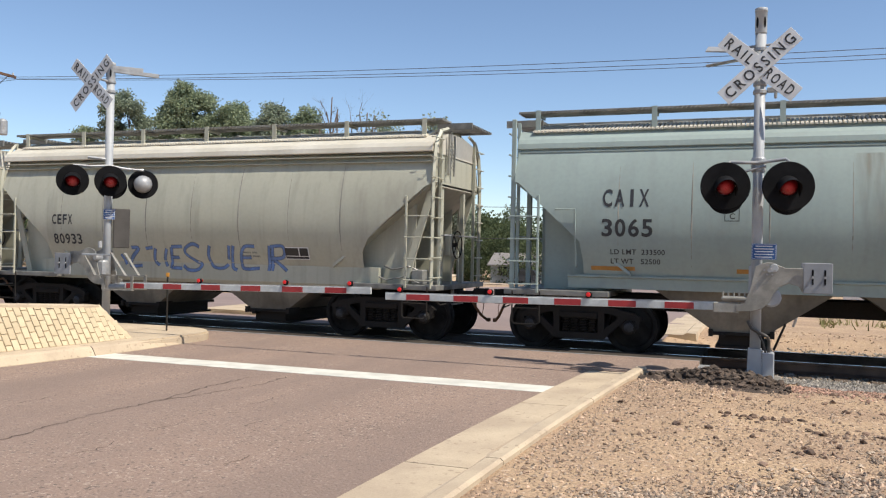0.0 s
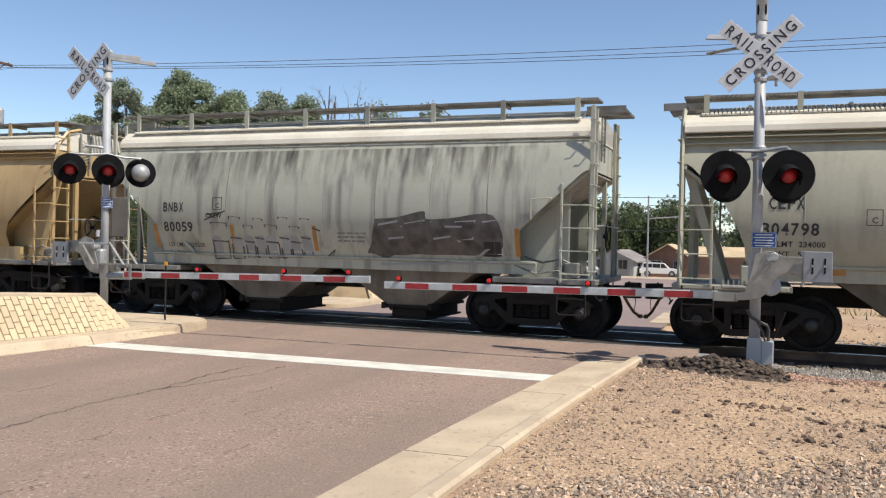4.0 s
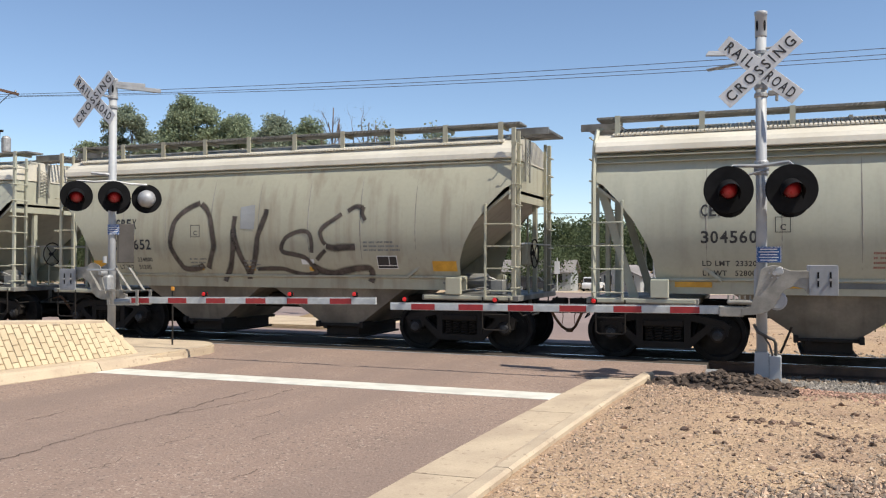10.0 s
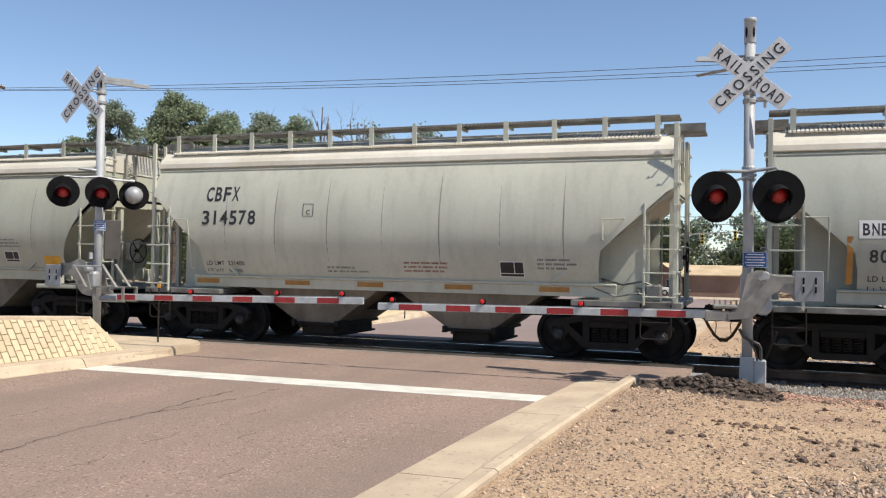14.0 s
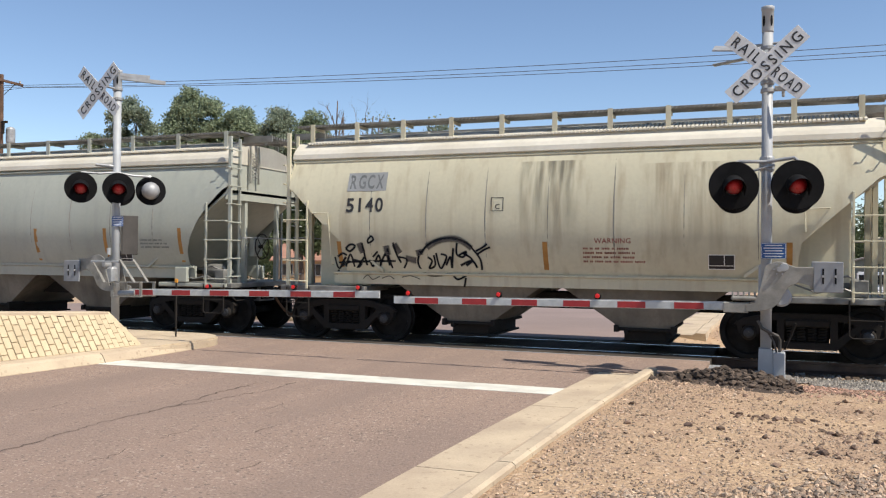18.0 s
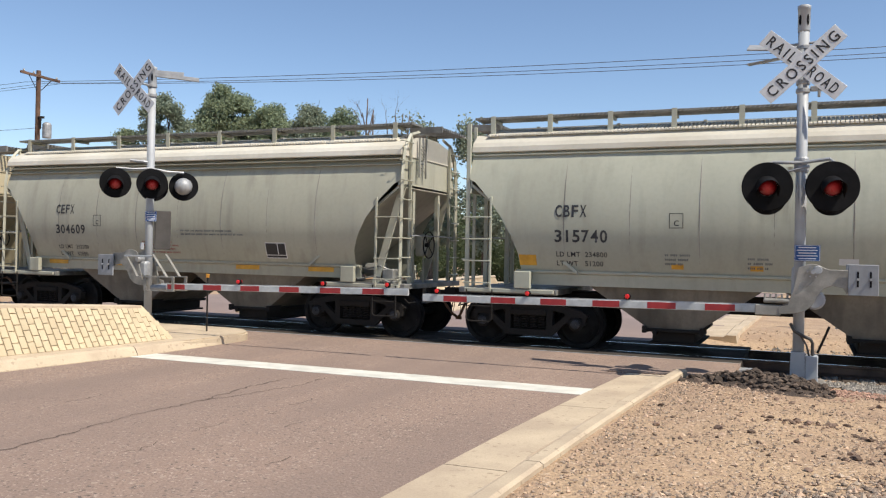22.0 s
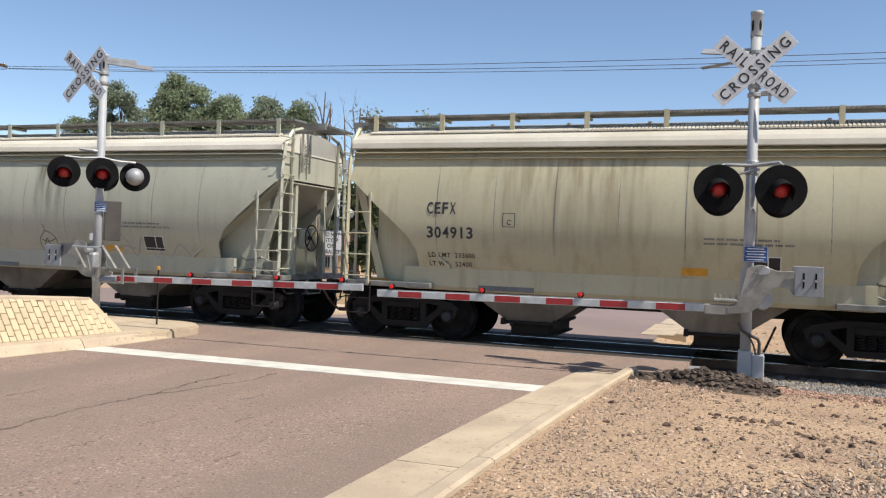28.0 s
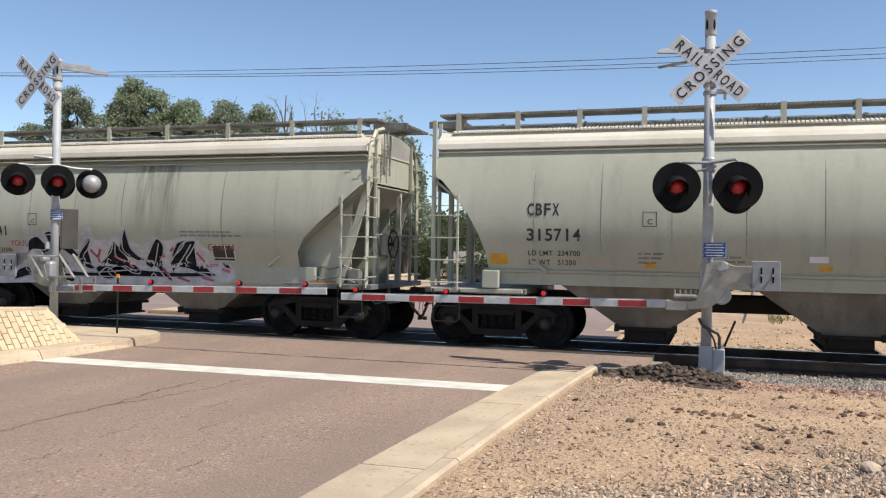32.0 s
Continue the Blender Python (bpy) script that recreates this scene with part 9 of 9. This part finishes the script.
tree((-29.7, 60.0, -1.0), 14.0, [(-1.2, 0, 12.2, 0.5, 0.5, 1.0), (-0.6, 0.2, 12.8, 0.5, 0.5, 1.2), (1.1, -0.3, 12.2, 0.6, 0.6, 1.0), (0.6, 0.4, 12.8, 0.8, 0.8, 1.1), (0.0, 0.4, 13.0, 0.8, 0.8, 1.1)], "leaf_sage", "bare twiggy tree behind the train", 160, 0.1, 9, True)
# taller trees seen in the gaps between cars
for k, (x, y, h, w, mat) in enumerate(((-27.0, 60.0, 12.5, 3.4, "leaf_sage"), (-21.5, 58.0, 12.0, 3.0, "leaf_sage"), (-31.0, 52.0, 7.5, 3.0, "leaf_dark"), (-24.5, 50.0, 7.0, 3.0, "leaf_dark"))):
    tree((x, y, -0.9), h, crown(h, w, 10, 30 + k, 0.3), mat, "green tree seen between the cars", 15000, 0.10, 30 + k)


def woods(name, x0, x1, y0, y1, n, h0, h1, material, count, size, seed, label):
    rr = random.Random(seed)
    blobs = []
    for _ in range(n):
        x, y = rr.uniform(x0, x1), rr.uniform(y0, y1)
        h = rr.uniform(h0, h1)
        base = -2.9
        for q in range(4):
            blobs.append((x + rr.uniform(-2, 2), y + rr.uniform(-2, 2), base + h * rr.uniform(0.25, 0.88), rr.uniform(1.6, 3.0), rr.uniform(1.6, 3.0), rr.uniform(1.2, 2.4)))
    ob = new(name, leaf_mesh(name, blobs, count, size, material, seed))
    return tagged(ob, label, "trees", "", "stuff")


woods("woods", -165, 45, 122, 150, 300, 8, 12.5, "leaf_dark", 300000, 0.22, 21, "dark green belt of distant trees")
woods("woods", -175, 60, 150, 185, 110, 12, 16, "leaf_sage", 110000, 0.28, 22, "pale green distant trees on rising land")
woods("shrubs", -50, -20, 95, 115, 30, 5, 9, "leaf_dark", 50000, 0.12, 23, "bushy green trees by the houses")
woods("shrubs", -100, -52, 78, 100, 40, 7, 11.5, "leaf_dark", 70000, 0.12, 25, "bushy green trees behind the track")
woods("shrubs", 10, 44, 88, 112, 60, 6, 12.5, "leaf_dark", 110000, 0.10, 24, "bushy green trees by the houses")


def house(at, w, d, h, ridge, wall, roof, label, turn=0.0, windows=3, gable_x=True):
    thing = empty("house", pose(*at, 0, 0, turn), label, "house", "houses")
    bm = bmesh.new()
    if gable_x:      # ridge along x
        prism(bm, [(0, -1.0), (d, -1.0), (d, h), (d / 2, h + ridge), (0, h)], "x", 0, w)
    else:            # ridge along y, gable towards the viewer
        prism(bm, [(0, -1.0), (w, -1.0), (w, h), (w / 2, h + ridge), (0, h)], "y", 0, d)
    part("wall", bm, wall, thing)
    o = 0.35
    for s in (0, 1):
        bm = bmesh.new()
        if gable_x:
            a, b = ((-o, h - o * ridge / (d / 2)), (d / 2, h + ridge)) if s == 0 else ((d / 2, h + ridge), (d + o, h - o * ridge / (d / 2)))
            prism(bm, [(a[0], a[1] + 0.03), (b[0], b[1] + 0.03), (b[0], b[1] + 0.16), (a[0], a[1] + 0.16)], "x", -o, w + o)
        else:
            a, b = ((-o, h - o * ridge / (w / 2)), (w / 2, h + ridge)) if s == 0 else ((w / 2, h + ridge), (w + o, h - o * ridge / (w / 2)))
            prism(bm, [(a[0], a[1] + 0.03), (b[0], b[1] + 0.03), (b[0], b[1] + 0.16), (a[0], a[1] + 0.16)], "y", -o, d + o)
        part("roof", bm, roof, thing)
    for k in range(windows):
        x = w * (k + 0.5) / windows
        bm = bmesh.new()
        box(bm, x - 0.6, x + 0.6, -0.06, -0.004, 0.9, 2.1)
        win = part("window", bm, "wall_grey", thing)
        bm = bmesh.new()
        box(bm, x - 0.52, x - 0.03, -0.075, -0.062, 0.97, 2.03)
        box(bm, x + 0.03, x + 0.52, -0.075, -0.062, 0.97, 2.03)
        part("pane", bm, "pane", win)
    return thing


house((-13.4, 106.5, -2.2), 5.1, 9, 2.5, 1.5, "wall_brown", "roof_tan", "brown brick house with low tan gable roof", 0, 2, False)
house((-8.1, 107.5, -2.2), 6.9, 9, 2.65, 1.1, "wall_rose", "roof_tan", "low brown house with broad pale tan roof", 0, 0)
house((-19.2, 101.0, -2.1), 5.2, 7, 1.9, 1.2, "wall_grey", "roof_grey", "small pale grey house with grey gable roof", -8, 2, False)
house((-30.5, 96.0, -1.9), 9.0, 7, 2.2, 1.3, "wall_grey", "roof_grey", "low grey house beside trees", 5, 3)
house((-47.5, 74.0, -1.5), 9.0, 7, 2.5, 1.6, "wall_tan", "roof_red", "small house with brick-red roof behind the train", 10, 3)
house((4.2, 82.0, -1.7), 9.5, 8, 2.4, 1.3, "wall_green", "roof_grey", "dark green house with grey gable roof", -4, 3, False)
house((14.5, 90.0, -1.8), 10.0, 8, 7.0, 1.4, "wall_white", "roof_grey", "tall white weatherboard building", 0, 3)


def vehicle(at, turn, paint_key, label, suv=True):
    thing = empty("car", pose(*at, 0, 0, turn), label, "car", "parked cars")
    bm = bmesh.new()
    h = 1.0 if suv else 0.85
    prism(bm, [(-2.3, 0.35), (2.25, 0.35), (2.3, 0.7), (2.15, 0.92), (1.2, h), (-2.2, h), (-2.35, 0.8)], "y", -0.9, 0.9)
    bmesh.ops.bevel(bm, geom=bm.edges[:], offset=0.06, segments=2, affect="EDGES")
    part("body", bm, paint_key, thing)
    bm = bmesh.new()
    prism(bm, [(-2.15, h - 0.02), (1.15, h - 0.02), (0.45, h + 0.62), (-1.95, h + 0.66)], "y", -0.78, 0.78)
    bmesh.ops.bevel(bm, geom=bm.edges[:], offset=0.06, segments=2, affect="EDGES")
    part("cabin", bm, paint_key, thing)
    for y in (-0.785, 0.785):
        for x0, x1 in ((-1.85, -0.9), (-0.82, 0.05), (0.13, 0.85)):
            bm = bmesh.new()
            prism(bm, [(x0, h + 0.06), (x1, h + 0.06), (x1 - (0.38 if x1 > 0.5 else 0), h + 0.52), (x0, h + 0.52)], "y", y - 0.008, y + 0.008)
            part("side_window", bm, "pane", thing)
    bm = bmesh.new()
    box(bm, -2.16, -2.10, -0.66, 0.66, h + 0.08, h + 0.52)
    part("rear_window", bm, "pane", thing)
    for x in (-1.4, 1.4):
        for y in (-0.86, 0.86):
            bm = bmesh.new()
            lathe(bm, [(0.34, -0.1), (0.36, -0.06), (0.36, 0.06), (0.34, 0.1)], 18, pose(x, y, 0.36, 90))
            w = part("wheel", bm, "tyre", thing)
            bm = bmesh.new()
            lathe(bm, [(0.2, -0.112), (0.21, 0.112)], 12, pose(x, y, 0.36, 90))
            part("rim", bm, "galv", w)
    return thing


vehicle((-11.3, 102.5, -1.95), 4, "car_white", "white van parked before the brown house")
vehicle((-19.0, 97.5, -1.85), 90, "car_white", "white car on the street beyond the track")
vehicle((4.9, 46.5, -0.62), 78, "car_white", "white utility car parked behind the dirt lot")
vehicle((9.0, 56.0, -0.85), 100, "car_dark", "dark car behind the dirt lot")
vehicle((-24.5, 92.0, -1.75), 5, "car_dark", "dark car on the street beyond the track")


def traffic_mast(at, h, arm, label, heads):
    thing = empty("traffic_signal", pose(*at), label, "traffic signal", "traffic signals")
    bm = bmesh.new()
    tube(bm, (0, 0, 0), (0, 0, h), 0.13, 0.09, n=10)
    part("pole", bm, "galv", thing)
    bm = bmesh.new()
    tube(bm, (0, 0, h * 0.72), (arm, 0, h * 0.80), 0.08, 0.05, n=8)
    part("mast_arm", bm, "galv", thing)
    for x, z in heads:
        bm = bmesh.new()
        box(bm, x - 0.17, x + 0.17, -0.25, 0.0, z - 0.55, z + 0.55, 0.03)
        hd = part("signal_head", bm, "signal_yellow", thing, "yellow three-lamp signal head")
        for k in range(3):
            bm = bmesh.new()
            lathe(bm, [(0.13, 0), (0.13, 0.12), (0.11, 0.12)], 14, pose(x, -0.25, z + 0.35 - 0.35 * k, 90))
            part("lamp", bm, "black_paint", hd)


traffic_mast((-12.1, 97.0, -1.9), 9.2, 11.0, "grey traffic signal mast with yellow heads", ((6.7, 6.45), (10.1, 6.85)))
traffic_mast((7.6, 66.0, -1.1), 4.6, 5.5, "grey traffic signal mast beside the lot", ((4.8, 2.9),))
# street lamp-like grey board near the street
bm = bmesh.new()
box(bm, -0.3, 0.3, 0, 0.05, 2.0, 3.4)
box(bm, -0.05, 0.05, 0.05, 0.12, 0, 3.8)
tagged(put("street_sign", bm, "wall_white"), "pale sign board on a short post", "road sign").matrix_basis = pose(-22.0, 92.0, -1.8)

# dry grass and weeds behind the track
r = np.random.RandomState(9)
n = 4200
cx = np.concatenate([r.uniform(2.2, 9.5, n // 2), r.uniform(1.5, 14, n // 2)])
cy = np.concatenate([r.normal(33, 1.6, n // 2), r.normal(26.5, 0.8, n // 2)])
keep = (np.sin(cx * 1.7) + np.sin(cy * 2.3 + cx) + r.normal(size=n) * 0.6) > 0.4
cx, cy = cx[keep], cy[keep]
n = len(cx)
gz = np.array([ground_z(a, b) - 0.03 for a, b in zip(cx, cy)])
hh, lean = r.uniform(0.08, 0.30, n), r.normal(size=(n, 2)) * 0.12
q = np.stack([np.stack([cx - 0.02, cy, gz], 1), np.stack([cx + 0.02, cy, gz], 1), np.stack([cx + lean[:, 0], cy + lean[:, 1], gz + hh], 1)], 1)
me = bpy.data.meshes.new("weeds")
me.from_pydata(q.reshape(-1, 3).tolist(), [], np.arange(3 * n).reshape(-1, 3).tolist())
me.materials.append(M["grass_dry"])
tagged(new("weeds", me), "patchy green weeds and dry grass on the dirt", "grass", "", "stuff")


# ---- the way the train rolls ----
# metres travelled at every half second
TRAVEL = (-0.00, 4.22, 8.45, 12.67, 16.90, 21.12, 25.35, 29.58, 33.85, 38.08, 42.30, 46.51, 50.70, 54.89, 59.06, 63.24, 67.41, 71.58, 75.75, 79.91, 84.06, 88.20, 92.34, 96.49, 100.67, 104.84, 109.01, 113.17, 117.33, 121.48, 125.62, 129.77, 133.92, 138.07, 142.22, 146.38, 150.53, 154.69, 158.85, 163.02, 167.15, 171.19, 175.25, 179.34, 183.48, 187.67, 191.87, 196.03, 200.14, 204.26, 208.38, 212.52, 216.67, 220.82, 224.99, 229.16, 233.35, 237.54, 241.74, 245.95, 250.16, 254.35, 258.56, 262.78, 267.01)
WHEEL_R = 0.457


def travelled(t):
    k = min(int(t * 2), len(TRAVEL) - 2)
    return TRAVEL[k] + (TRAVEL[k + 1] - TRAVEL[k]) * (t * 2 - k)


def motions():
    for car, centre, wheelsets in TRAIN:
        walk(car, [(k / 2, pose(centre - TRAVEL[k], TRACK_Y, 0)) for k in range(len(TRAVEL))])
        # wheels turn while the car is near the crossing
        times = [k / 15 for k in range(0, 481)]
        near = [t for t in times if -26 < centre - travelled(t) < 13]
        if not near:
            continue
        first, last = near[0], near[-1]
        for ob, x in wheelsets:
            rows = []
            for t in ([0.0] if first > 0.05 else []) + near + ([32.0] if last < 31.95 else []):
                turn = (travelled(min(max(t, first), last)) - travelled(first)) / WHEEL_R
                rows.append((t, pose(x, 0, WHEEL_R, 0, -math.degrees(turn), 0)))
            walk(ob, rows)


motions()
